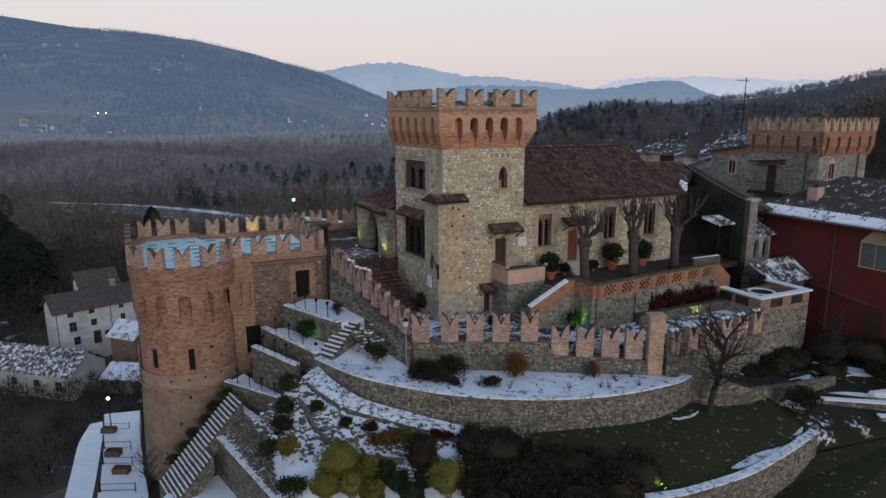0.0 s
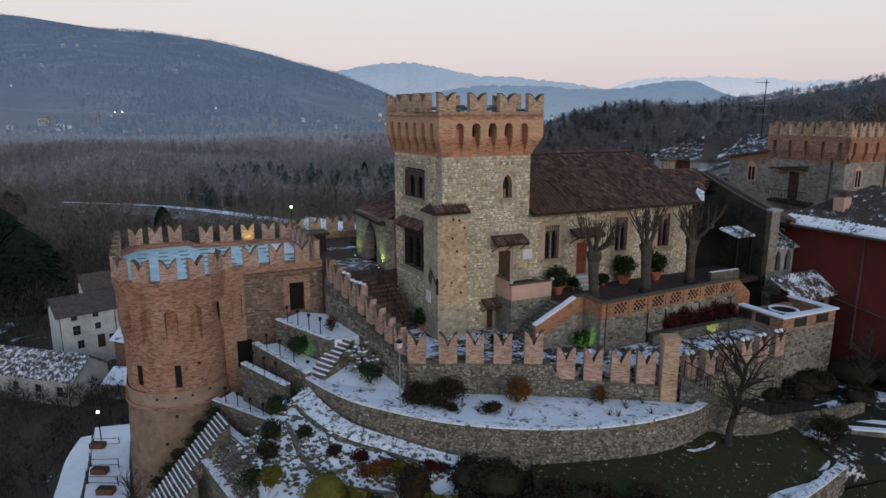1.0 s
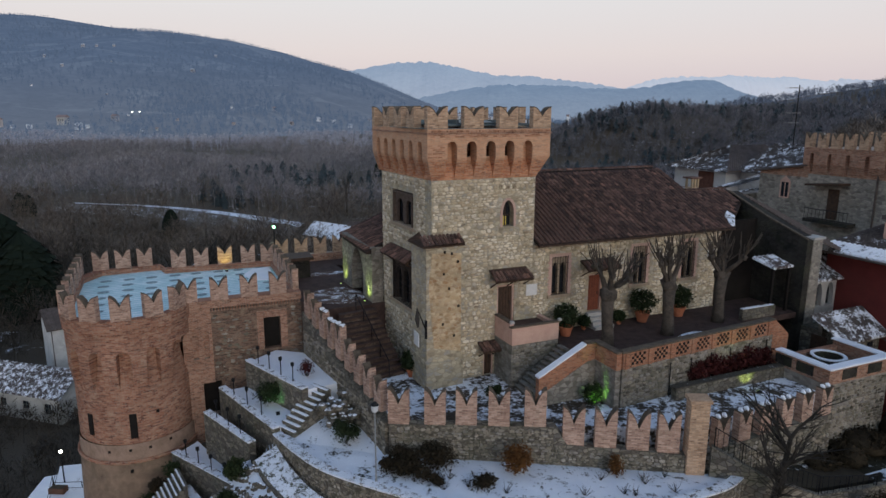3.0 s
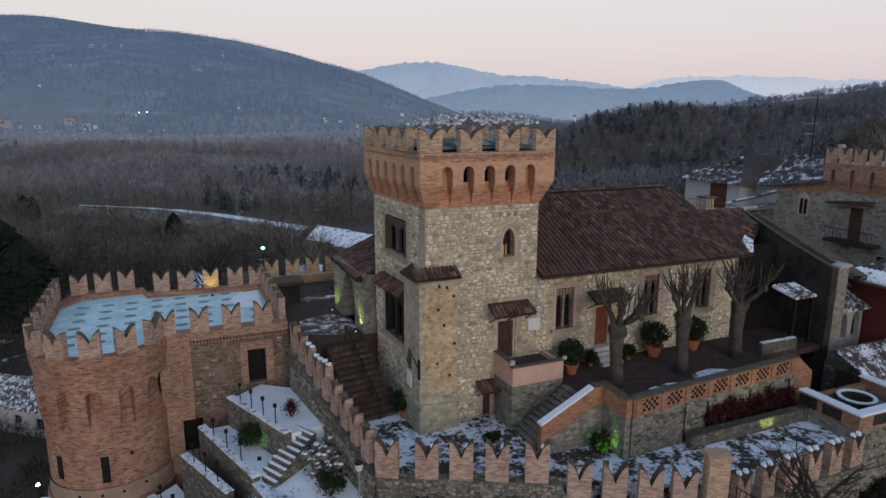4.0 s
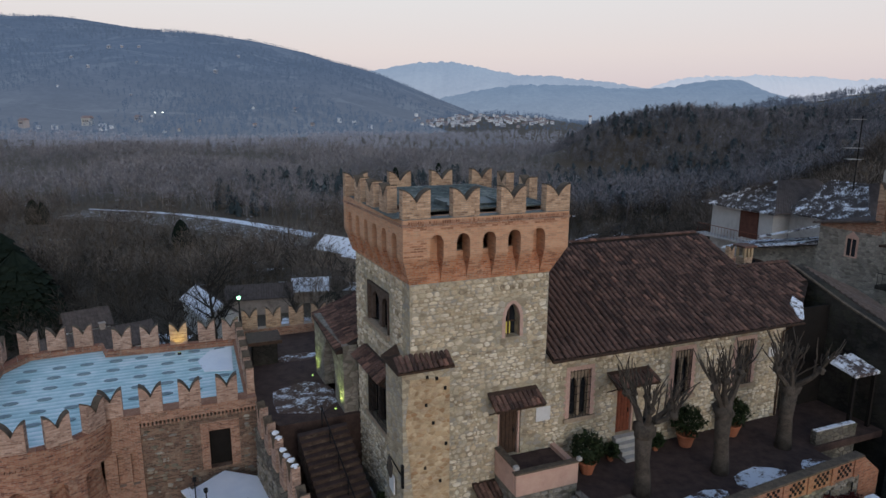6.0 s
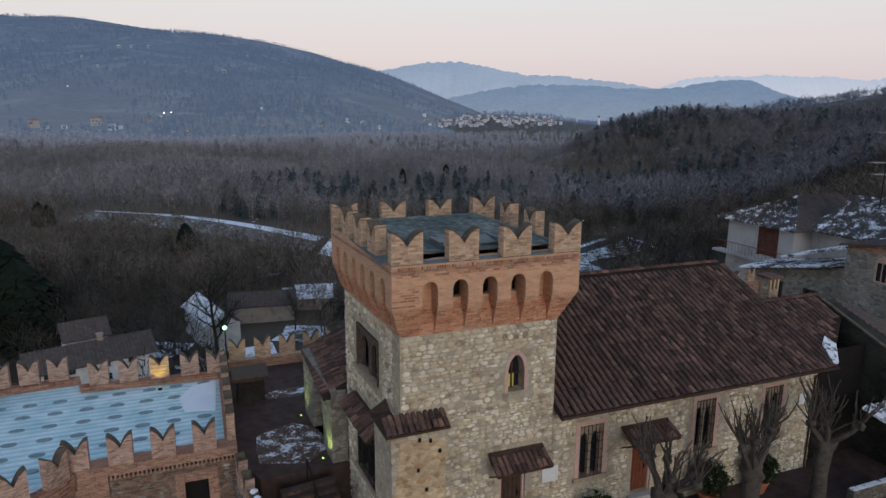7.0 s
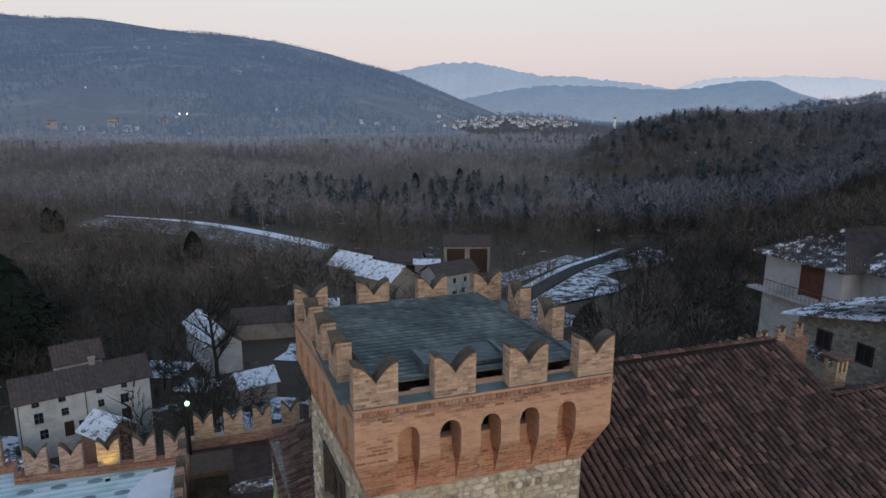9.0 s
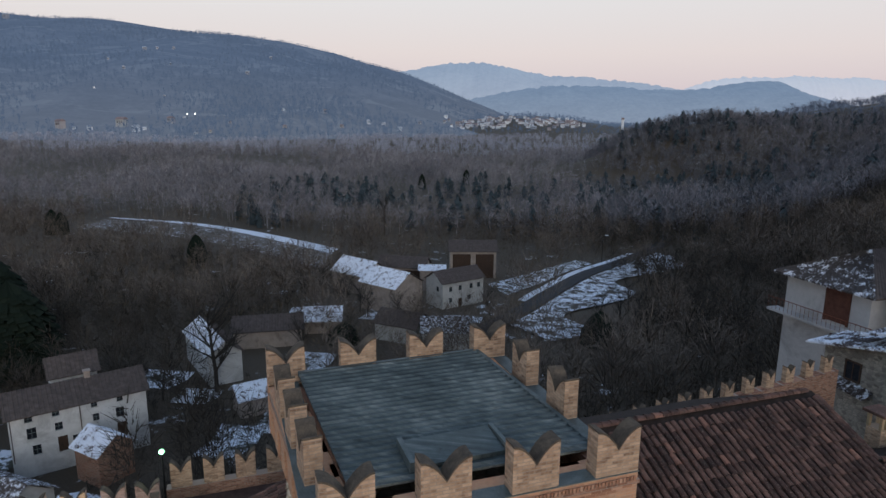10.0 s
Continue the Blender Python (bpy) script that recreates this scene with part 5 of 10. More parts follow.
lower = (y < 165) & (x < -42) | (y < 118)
for k, nm, mt, lab in ((~lower, "thicket", WOODS_BRUSH, "brown leafless thicket and brambles"), (lower, "dark_thicket", WOODS_DARK, "dark thicket below the castle")):
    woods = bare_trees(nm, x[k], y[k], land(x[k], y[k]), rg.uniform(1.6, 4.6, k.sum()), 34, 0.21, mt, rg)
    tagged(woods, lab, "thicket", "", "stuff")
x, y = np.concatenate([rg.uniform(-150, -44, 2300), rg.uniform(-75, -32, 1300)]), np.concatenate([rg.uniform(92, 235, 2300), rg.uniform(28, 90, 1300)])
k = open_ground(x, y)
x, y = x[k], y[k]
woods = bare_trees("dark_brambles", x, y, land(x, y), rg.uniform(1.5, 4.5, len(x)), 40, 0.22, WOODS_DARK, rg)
tagged(woods, "dark brambles on the slope below", "thicket", "", "stuff")
x, y = scatter(rg, 10500, 290, 800, 0.9)
grove = np.sin(x * 0.021 + 0.6 * np.sin(y * 0.012)) * np.cos(y * 0.017 + x * 0.006)
k = rg.uniform(-1.3, 0.6, len(x)) < grove + 0.35
x, y, grove = x[k], y[k], grove[k]
tall = rg.uniform(8, 14, len(x)) * (1.05 + 0.35 * grove)
upper = x > 0.10 * y + 8
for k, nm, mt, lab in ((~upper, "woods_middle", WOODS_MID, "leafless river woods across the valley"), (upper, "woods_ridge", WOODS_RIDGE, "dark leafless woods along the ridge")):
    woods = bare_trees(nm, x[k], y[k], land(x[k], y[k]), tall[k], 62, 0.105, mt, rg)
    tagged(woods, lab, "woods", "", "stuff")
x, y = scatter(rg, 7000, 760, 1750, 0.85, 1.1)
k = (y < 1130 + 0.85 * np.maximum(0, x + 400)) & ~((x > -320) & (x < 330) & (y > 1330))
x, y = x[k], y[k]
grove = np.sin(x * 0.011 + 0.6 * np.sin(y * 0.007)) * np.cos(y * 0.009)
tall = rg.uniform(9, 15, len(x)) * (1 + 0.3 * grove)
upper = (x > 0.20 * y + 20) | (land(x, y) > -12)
for k, nm, mt, lab in ((~upper, "woods_far", WOODS_FAR, "leafless woods far down the valley, paled by haze"), (upper, "woods_hazed_ridge", WOODS_HAZED, "leafless woods on the further ridge, hazed blue-grey")):
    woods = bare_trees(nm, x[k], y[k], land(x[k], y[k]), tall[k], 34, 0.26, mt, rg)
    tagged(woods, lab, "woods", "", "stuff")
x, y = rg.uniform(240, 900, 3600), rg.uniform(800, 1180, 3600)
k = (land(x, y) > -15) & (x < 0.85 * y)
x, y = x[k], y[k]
woods = bare_trees("woods_high_ridge", x, y, land(x, y), rg.uniform(7, 13, len(x)), 30, 0.30, WOODS_HAZED, rg)
tagged(woods, "leafless woods along the crest, hazed blue-grey", "woods", "", "stuff")
x, y = rg.uniform(-150, 1100, 2600), rg.uniform(1850, 2900, 2600)
woods = bare_trees("woods_beyond", x, y, land(x, y), rg.uniform(10, 17, len(x)), 9, 0.9, HILL_TREES, rg)
tagged(woods, "grey woods beyond the village", "woods", "", "stuff")
x, y = rg.uniform(-260, 260, 700), rg.uniform(1560, 1960, 700)
woods = bare_trees("woods_village", x, y, land(x, y), rg.uniform(6, 10, len(x)), 14, 0.7, HILL_TREES, rg)
tagged(woods, "grey trees between the village houses", "woods", "", "stuff")
# woods up the far hill, thinned by fields
y = 1060 + 1960 * rg.uniform(0, 1, 15000) ** 1.15
x = -y * rg.uniform(-0.16, 1.0, 15000) + 60
patch = np.sin(x * 0.008 + np.sin(y * 0.004)) + np.cos(y * 0.0095 + x * 0.003)
z = slope_at(x, y)
k = (rg.uniform(-1.6, 0.8, len(x)) < patch) & (z > land(x, y) + 0.5) & (np.interp(x, CREST_X, CREST_Z) > -20)
x, y, z = x[k], y[k], z[k]
woods = bare_trees("woods_hill", x, y, z, rg.uniform(8, 18, len(x)) * np.where(y > 2450, 0.55, 1.0), 26, 0.62, HILL_TREES, rg)
tagged(woods, "leafless woods on the far hillside", "woods", "", "stuff")
# evergreens: on the right ridge, by the river, about the farms
x, y = scatter(rg, 520, 300, 480, 0.40)
k = rg.uniform(-1, 0.7, len(x)) < np.sin(x * 0.06) * np.cos(y * 0.05) + 0.2 * (x > -60)
x, y = x[k], y[k]
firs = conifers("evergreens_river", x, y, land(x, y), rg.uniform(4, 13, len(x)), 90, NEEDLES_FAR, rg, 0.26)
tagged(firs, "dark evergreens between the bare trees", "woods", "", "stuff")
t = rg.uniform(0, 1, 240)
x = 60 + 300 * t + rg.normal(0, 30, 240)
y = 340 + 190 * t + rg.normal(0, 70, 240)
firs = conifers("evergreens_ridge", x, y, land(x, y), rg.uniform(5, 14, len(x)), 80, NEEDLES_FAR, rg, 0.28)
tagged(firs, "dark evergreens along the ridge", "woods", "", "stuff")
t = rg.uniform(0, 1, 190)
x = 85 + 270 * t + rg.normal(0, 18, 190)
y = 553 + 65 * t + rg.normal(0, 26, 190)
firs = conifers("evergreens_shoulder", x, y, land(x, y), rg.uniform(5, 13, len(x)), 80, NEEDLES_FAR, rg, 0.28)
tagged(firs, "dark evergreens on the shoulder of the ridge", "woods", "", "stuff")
x, y = rg.uniform(55, 380, 4200), rg.uniform(470, 700, 4200)
k = land(x, y) > -22
x, y = x[k], y[k]
woods = bare_trees("woods_shoulder", x, y, land(x, y), rg.uniform(6, 12, len(x)), 56, 0.15, WOODS_RIDGE, rg)
tagged(woods, "grey-brown leafless wood over the shoulder of the ridge", "woods", "", "stuff")
x = rg.uniform(30, 190, 2300)
y = 90 + x * 0.7 + rg.uniform(-10, 190, 2300)
k = open_ground(x, y)
x, y = x[k], y[k]
woods = bare_trees("woods_slope", x, y, land(x, y), rg.uniform(5, 12, len(x)), 85, 0.07, WOODS_DARK, rg)
tagged(woods, "dark leafless wood on the slope", "woods", "", "stuff")


def fir(x, y, h, r, seed, label="tall dark evergreen tree"):
    """One evergreen with a stem and a ragged crown."""
    q = np.random.default_rng(seed)
    z = float(land(x, y))
    th = thing("evergreen_tree", label, "tree", Matrix.Translation((x, y, z)), "evergreens by the farms")
    g = Geo().tube([(0, 0, -0.5), (0, 0, h * 0.5), (0, 0, h * 0.98)], [0.03 * h, 0.018 * h, 0.004 * h])
    part("trunk", g, WOODS_NEAR, th)
    one = np.zeros(1)
    cr = conifers("crown", one, one, one, one + h, 5200, NEEDLES, q, r / h)
    cr.parent = th
    return th


for i, (x, y, h, r) in enumerate(((-91, 134, 17, 7.5), (-100, 139, 21, 8.0), (-189, 270, 10, 3.0), (-185, 270, 9, 2.6), (-104, 228, 9, 3.0), (20.5, 163, 7, 3.6), (-38, 500, 11, 2.6), (-66, 470, 10, 2.4), (-34, 158, 4.5, 3.2))):
    fir(x, y, h, r, 50 + i)

# ---------------------------------------------------------------- fields, road
FIELD_SNOW = patchy_snow_mat("field_snow", (0.06, 0.05, 0.038), 0.50, 0.30)


def sheet(name, label, category, outline, lift, mat, step=4.0):
    """A patch laid on the land."""
    xs, ys = [p[0] for p in outline], [p[1] for p in outline]
    g = Geo()
    n = len(outline) // 2
    left, right = outline[:n], outline[n:][::-1]
    m = 8
    for i in range(n):
        for j in range(m + 1):
            t = j / m
            x = left[i][0] + (right[i][0] - left[i][0]) * t
            y = left[i][1] + (right[i][1] - left[i][1]) * t
            g.v.append((x, y, float(land(x, y)) + lift))
    for i in range(n - 1):
        for j in range(m):
            g.f.append((i * (m + 1) + j, i * (m + 1) + j + 1, (i + 1) * (m + 1) + j + 1, (i + 1) * (m + 1) + j))
    return structure(name, g, mat, label, category)


c = curve(FIELD_EDGE, 6)
sheet("snow_field", "long strip of snow along a field", "field", [(p.x, p.y) for p in c] + [(p.x, p.y - (2.5 + 8 * i / len(c))) for i, p in reversed(list(enumerate(c)))], 0.25, SNOW)
sheet("stubble_field", "brown field with thin snow", "field", [(p.x, p.y - 6) for p in c] + [(p.x + 4, p.y - 34) for p in reversed(c)], 0.2, patchy_snow_mat("stubble", (0.10, 0.085, 0.07), 0.28, 0.5))
ASPHALT = plain_mat("asphalt", (0.04, 0.04, 0.042), (0.065, 0.065, 0.065), 0.8, rough=0.8)
rc = curve([(-6, 168), (3, 183), (12, 203), (24, 228), (40, 252), (58, 285), (70, 330)], 6)
sheet("road", "dark asphalt road through the valley", "road", [(p.x - 2.2, p.y + 1.2) for p in rc] + [(p.x + 2.2, p.y - 1.2) for p in reversed(rc)], 0.55, ASPHALT)
sheet("snow_verge", "snow beside the road", "snow", [(p.x - 4.6, p.y + 2.0) for p in rc[9:27]] + [(p.x - 2.4, p.y + 1.2) for p in reversed(rc[9:27])], 0.5, SNOW)
sheet("snow_bank", "sloping meadow under broken snow", "snow", [(p.x + 2.6, p.y - 1.4) for p in rc[3:28]] + [(p.x + 12 + 6 * math.sin(i * 0.7), p.y - 12) for i, p in reversed(list(enumerate(rc[3:28])))], 0.45, FIELD_SNOW)
sheet("snow_meadow", "meadow with patches of snow", "snow", [(-6, 212), (2, 222), (12, 236), (22, 250)] + [(28, 246), (18, 231), (9, 214), (0, 200)], 0.3, patchy_snow_mat("meadow_snow", (0.05, 0.045, 0.025), 0.5, 0.4))
sheet("snow_glade", "snowy glade on the slope", "snow", [(58, 418), (66, 426), (76, 430)] + [(84, 420), (74, 414), (62, 408)], 0.4, FIELD_SNOW)

YARD_SNOW = patchy_snow_mat("yard_snow", (0.06, 0.06, 0.045), 0.56, 0.22)
for x, y, w, d in ((-39, 114, 4, 5), (-35, 121, 3, 4), (-62, 134, 5, 4), (-52, 128, 4, 3), (-48, 175, 6, 6), (-38, 146, 5, 5), (-30, 178, 5, 4), (-72, 102, 6, 5), (-10, 176, 5, 4), (-92, 118, 7, 5)):
    sheet("snow_yard", "yard under thin broken snow", "snow", [(x - w, y - d), (x - w * 0.8, y), (x - w, y + d)] + [(x + w * 0.9, y + d), (x + w, y), (x + w * 0.7, y - d)], 0.22, YARD_SNOW)

# ---------------------------------------------------------------- farmhouses and hamlet
DARKTILE = plain_mat("dark_old_tile", (0.062, 0.050, 0.045), (0.135, 0.108, 0.094), 1.5, bump=0.5)
SNOWTILE = patchy_snow_mat("snow_on_old_tile", (0.07, 0.05, 0.042), 0.68, 0.9)
WHITEWASH = plain_mat("old_whitewash", (0.52, 0.52, 0.50), (0.68, 0.68, 0.65), 0.6, stain=(0.25, 0.24, 0.22))
BROWNWALL = plain_mat("brown_render", (0.29, 0.235, 0.195), (0.42, 0.35, 0.295), 0.8, stain=(0.10, 0.08, 0.065))
GLASS = plain_mat("dark_window_glass", (0.012, 0.014, 0.018), (0.03, 0.033, 0.04), 3.0, rough=0.15, bump=0)
SHUTTER = plain_mat("grey_green_shutter", (0.10, 0.13, 0.13), (0.16, 0.19, 0.18), 3.0, rough=0.7)


def cottage(name, label, x, y, ang, L, W, he, hr, wall, roof, wins=(), doors=(), z=None, group="", snow_side=None, sides=()):
    """A gabled house: L along its front, W deep; wins: (along, sill, width, height) on the front."""
    z = float(land(x, y)) if z is None else z
    th = thing(name, label, "house", pose(x, y, z, 0, 0, ang), group)
    g = Geo()
    hs = [(a - w / 2, a + w / 2, s, s + h) for a, s, w, h in wins] + [(a - w / 2, a + w / 2, 0.0, h) for a, w, h in doors]
    holed(g, -L / 2, L / 2, -3, he, -W / 2, -W / 2 + 0.4, hs)
    g.box(-L / 2, L / 2, W / 2 - 0.4, W / 2, -3, he)
    for s in (-1, 1):
        x0, x1 = (-L / 2, -L / 2 + 0.4) if s < 0 else (L / 2 - 0.4, L / 2)
        vs = [(xx, yy, zz) for xx in (x0, x1) for yy, zz in ((-W / 2 + 0.4, -3), (W / 2 - 0.4, -3), (W / 2 - 0.4, he), (0, hr - 0.15), (-W / 2 + 0.4, he))]
        g.add(vs, [(0, 1, 2, 3, 4), (9, 8, 7, 6, 5), (0, 5, 6, 1), (1, 6, 7, 2), (2, 7, 8, 3), (3, 8, 9, 4), (4, 9, 5, 0)])
    part("wall", g, wall, th)
    for s in (-1, 1):
        o, t = 0.5, 0.14
        k = (hr - he) / (W / 2)
        g = Geo()
        y0, y1 = s * (W / 2 + o), 0.0
        z0, z1 = he - o * k, hr
        vs = [(-L / 2 - o, y0, z0), (L / 2 + o, y0, z0), (L / 2 + o, y1, z1), (-L / 2 - o, y1, z1)]
        vs += [(a, b, c + t) for a, b, c in vs]
        g.add(vs, [(0, 1, 2, 3), (7, 6, 5, 4), (0, 4, 5, 1), (1, 5, 6, 2), (2, 6, 7, 3), (3, 7, 4, 0)])
        # rows of tiles show as low ribs down the slope
        rb = Geo()
        ribs = int((L + 2 * o) / 0.55)
        for i in range(ribs):
            xx = -L / 2 - o + (i + 0.5) * (L + 2 * o) / ribs
            rb.add([(xx - 0.12, y0, z0 + t), (xx + 0.12, y0, z0 + t), (xx, y0, z0 + t + 0.10), (xx - 0.12, y1, z1 + t), (xx + 0.12, y1, z1 + t), (xx, y1, z1 + t + 0.10)], [(0, 1, 2), (0, 2, 5, 3), (2, 1, 4, 5), (3, 5, 4)])
        rmat = snow_side if (snow_side is not None and s < 0) else roof
        ro = part("roof", g, rmat, th)
        part("roof_relief", rb, rmat, ro)["kind"] = "stuff"
    for a, s, w, h in wins:
        win = part("window", Geo().box(a - w / 2, a + w / 2, -W / 2 + 0.2, -W / 2 + 0.24, s, s + h), GLASS, th)
        part("frame", Geo().box(a - 0.03, a + 0.03, -W / 2 + 0.16, -W / 2 + 0.2, s, s + h).box(a - w / 2, a + w / 2, -W / 2 + 0.16, -W / 2 + 0.2, s + h * 0.5 - 0.03, s + h * 0.5 + 0.03), SHUTTER, win)
        part("sill", Geo().box(a - w / 2 - 0.1, a + w / 2 + 0.1, -W / 2 - 0.08, -W / 2 + 0.1, s - 0.1, s), wall, win)
    for a, w, h in doors:
        part("door", Geo().box(a - w / 2, a + w / 2, -W / 2 + 0.2, -W / 2 + 0.26, 0, h), WOOD_DARK, th)
    for sx, yy, s, w, h in sides:
        x0 = sx * L / 2
        part("window", Geo().box(min(x0, x0 + sx * 0.03), max(x0, x0 + sx * 0.03), yy - w / 2, yy + w / 2, s, s + h), GLASS, th)
    return th


FW = [(-6.2, 5.4, 0.9, 0.8), (-3.0, 5.4, 0.9, 0.9), (1.7, 5.4, 0.8, 0.7), (5.0, 5.4, 0.8, 0.7), (-6.0, 2.9, 1.1, 1.6), (-2.8, 3.3, 0.9, 1.1), (1.8, 3.3, 0.8, 1.1), (4.9, 3.0, 1.1, 1.5), (-5.6, 0.5, 1.0, 1.4), (-0.9, 1.0, 0.8, 1.0)]
farm = cottage("farmhouse", "long whitewashed farmhouse with old tiles and small windows", -59.2, 108.3, 43.5, 17, 6.8, 6.6, 8.8, WHITEWASH, DARKTILE, FW, [(-2.5, 1.2, 2.3), (5.0, 1.3, 2.2)], -24.4)
for a in (-8.3, -0.1):
    part("downpipe", Geo().tube([(a, -3.48, 0), (a, -3.48, 6.2)], 0.06), DARKTILE, farm)
part("chimney", Geo().box(1.2, 2.0, -0.3, 0.5, 8.3, 9.7, None, 0.03).box(1.1, 2.1, -0.4, 0.6, 9.7, 9.85, None, 0.02), BROWNWALL, farm, "stained plaster chimney")
cottage("farm_annex", "small annex with a pale gable behind the farmhouse", -62.7, 112.4, 43.5, 6, 4.6, 8.8, 10.8, WHITEWASH, DARKTILE, (), (), -24.4)
cottage("brick_shed", "brick shed with a snow-covered roof", -52.0, 103.2, -22, 5.2, 5, 5.0, 6.8, BRICK, SNOWTILE)
cottage("long_barn", "long low farm building with a snowy roof", -64.7, 93.1, -13, 24, 7, 4.1, 6.5, PLASTER_GREY, patchy_snow_mat("half_melted_roof_snow", (0.06, 0.05, 0.045), 0.42, 1.6), [(-3, 1.6, 1.2, 1.2), (2, 1.6, 1.2, 1.2), (6, 1.6, 1.2, 1.2), (9.8, 1.2, 1.3, 1.6)])
cottage("shed", "low shed under snow", -46.9, 92, -8, 6.5, 5, 2.6, 3.8, BROWNWALL, SNOWTILE)
cottage("barn", "pale barn with a steep snowy roof", -54.9, 140.5, -48.5, 17, 6, 5.9, 8.2, WHITEWASH, DARKTILE, [(-5, 3, 1, 1.2), (0, 3, 1, 1.2), (5, 3, 1, 1.2)], (), None, "", SNOWTILE)
cottage("farm_cottage", "low cottage with brown tiles", -50, 156, 20, 14, 7, 4.0, 6.2, BROWNWALL, DARKTILE)
cottage("snowy_shed", "small shed with a snow-covered roof", -40, 125, 40, 6, 5, 3.4, 5.0, BROWNWALL, SNOWTILE)
cottage("snowy_hut", "hut with thin snow on its roof", -41, 166, 15, 8, 6, 3.2, 5.4, BROWNWALL, SNOWTILE)
# the hamlet by the road
cottage("hamlet_barn", "brown stone barn with a snowy roof and brick gable", -29.0, 185, -32, 12, 10, 7.2, 10.2, BROWNWALL, DARKTILE, [(-2, 4, 0.8, 0.9)], (), None, "hamlet houses", SNOWTILE)
cottage("hamlet_barn", "long barn with a snowy roof", -41.5, 202, -32, 13, 9, 5.6, 8.8, BROWNWALL, DARKTILE, (), (), None, "hamlet houses", SNOWTILE)
cottage("hamlet_house", "grey stone house with dark windows and a tiled roof", -13.5, 192, 42, 13, 7.5, 7.0, 9.3, PLASTER_GREY, DARKTILE, [(-4, 4.4, 1.0, 1.3), (-1, 4.4, 1.0, 1.3), (2.5, 4.4, 1.0, 1.3), (5, 4.4, 1, 1.3), (-4, 1.5, 1, 1.3), (2, 1.5, 1, 1.3)], [(-1, 1.2, 2.3)], None, "hamlet houses", None, ((-1, -1.5, 4.4, 0.9, 1.2),))
cottage("hamlet_hay_barn", "open hay barn with a dusted roof", -11.5, 224, 8, 14, 9, 8.6, 11.0, BROWNWALL, DARKTILE, (), [(-3.5, 5.5, 7.6), (3.5, 5.5, 7.6)], None, "hamlet houses")
cottage("hamlet_shed", "shed with a flat snowy roof", -21.5, 206, 8, 7, 6, 6.0, 6.8, BROWNWALL, SNOWTILE, (), [(0, 3, 3)], None, "hamlet houses")
cottage("hamlet_shed", "dark open shed with old tiles", -31, 214, -5, 14, 7, 5.0, 7.4, BROWNWALL, DARKTILE, (), [(3, 6, 4)], None, "hamlet houses")
cottage("stone_cottage", "low stone cottage with frosted tiles behind the castle", -12, 160, 8, 10, 7, 4.0, 6.2, PLASTER_GREY, SNOWROOF)
cottage("garden_house", "low cottage behind the castle with dark tiles", -22, 163, -18, 10, 7, 4.0, 6.2, PLASTER_GREY, DARKTILE)

# street lamp by the road
lamp = thing("street_lamp", "tall grey street lamp beside the road", "street lamp", Matrix.Translation((30.5, 246, float(land(30.5, 246)))))
part("pole", Geo().tube([(0, 0, 0), (0, 0, 9.2), (1.0, 0, 9.8)], [0.14, 0.09, 0.07]), IRON, lamp)
part("head", Geo().box(0.7, 1.8, -0.15, 0.15, 9.75, 9.95), SNOW, lamp)

# ---------------------------------------------------------------- houses up the far slopes and the village
def far_house(label, x, y, z, s, wall, roof, group):
    th = thing("far_house", label, "house", pose(x, y, z, 0, 0, RNG.uniform(-30, 30)), group)
    g = Geo().box(-s, s, -s * 0.6, s * 0.6, -s, s * 0.9)
    part("wall", g, wall, th)
    g = Geo().slab([(-s * 0.75, s * 0.85), (s * 0.75, s * 0.85), (0, s * 1.35)], -s * 1.1, s * 1.1, pose(0, 0, 0, 0, 0, 90))
    part("roof", g, roof, th)
    for i in (-0.5, 0.0, 0.5):
        part("window", Geo().box(i * s - 0.1 * s, i * s + 0.1 * s, -s * 0.63, -s * 0.6, 0.1 * s, 0.5 * s), GLASS, th)
    return th


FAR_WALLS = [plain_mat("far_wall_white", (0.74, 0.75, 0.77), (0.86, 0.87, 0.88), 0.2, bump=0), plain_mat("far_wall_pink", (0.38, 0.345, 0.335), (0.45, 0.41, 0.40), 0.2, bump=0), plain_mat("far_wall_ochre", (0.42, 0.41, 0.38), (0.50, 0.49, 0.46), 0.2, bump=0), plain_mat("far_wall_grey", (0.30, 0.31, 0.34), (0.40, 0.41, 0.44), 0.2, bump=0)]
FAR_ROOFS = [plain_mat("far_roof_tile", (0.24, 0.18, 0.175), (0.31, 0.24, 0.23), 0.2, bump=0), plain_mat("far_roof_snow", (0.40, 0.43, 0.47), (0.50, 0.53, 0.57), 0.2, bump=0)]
def sight(x, y):
    return float(slope_at(x, y))


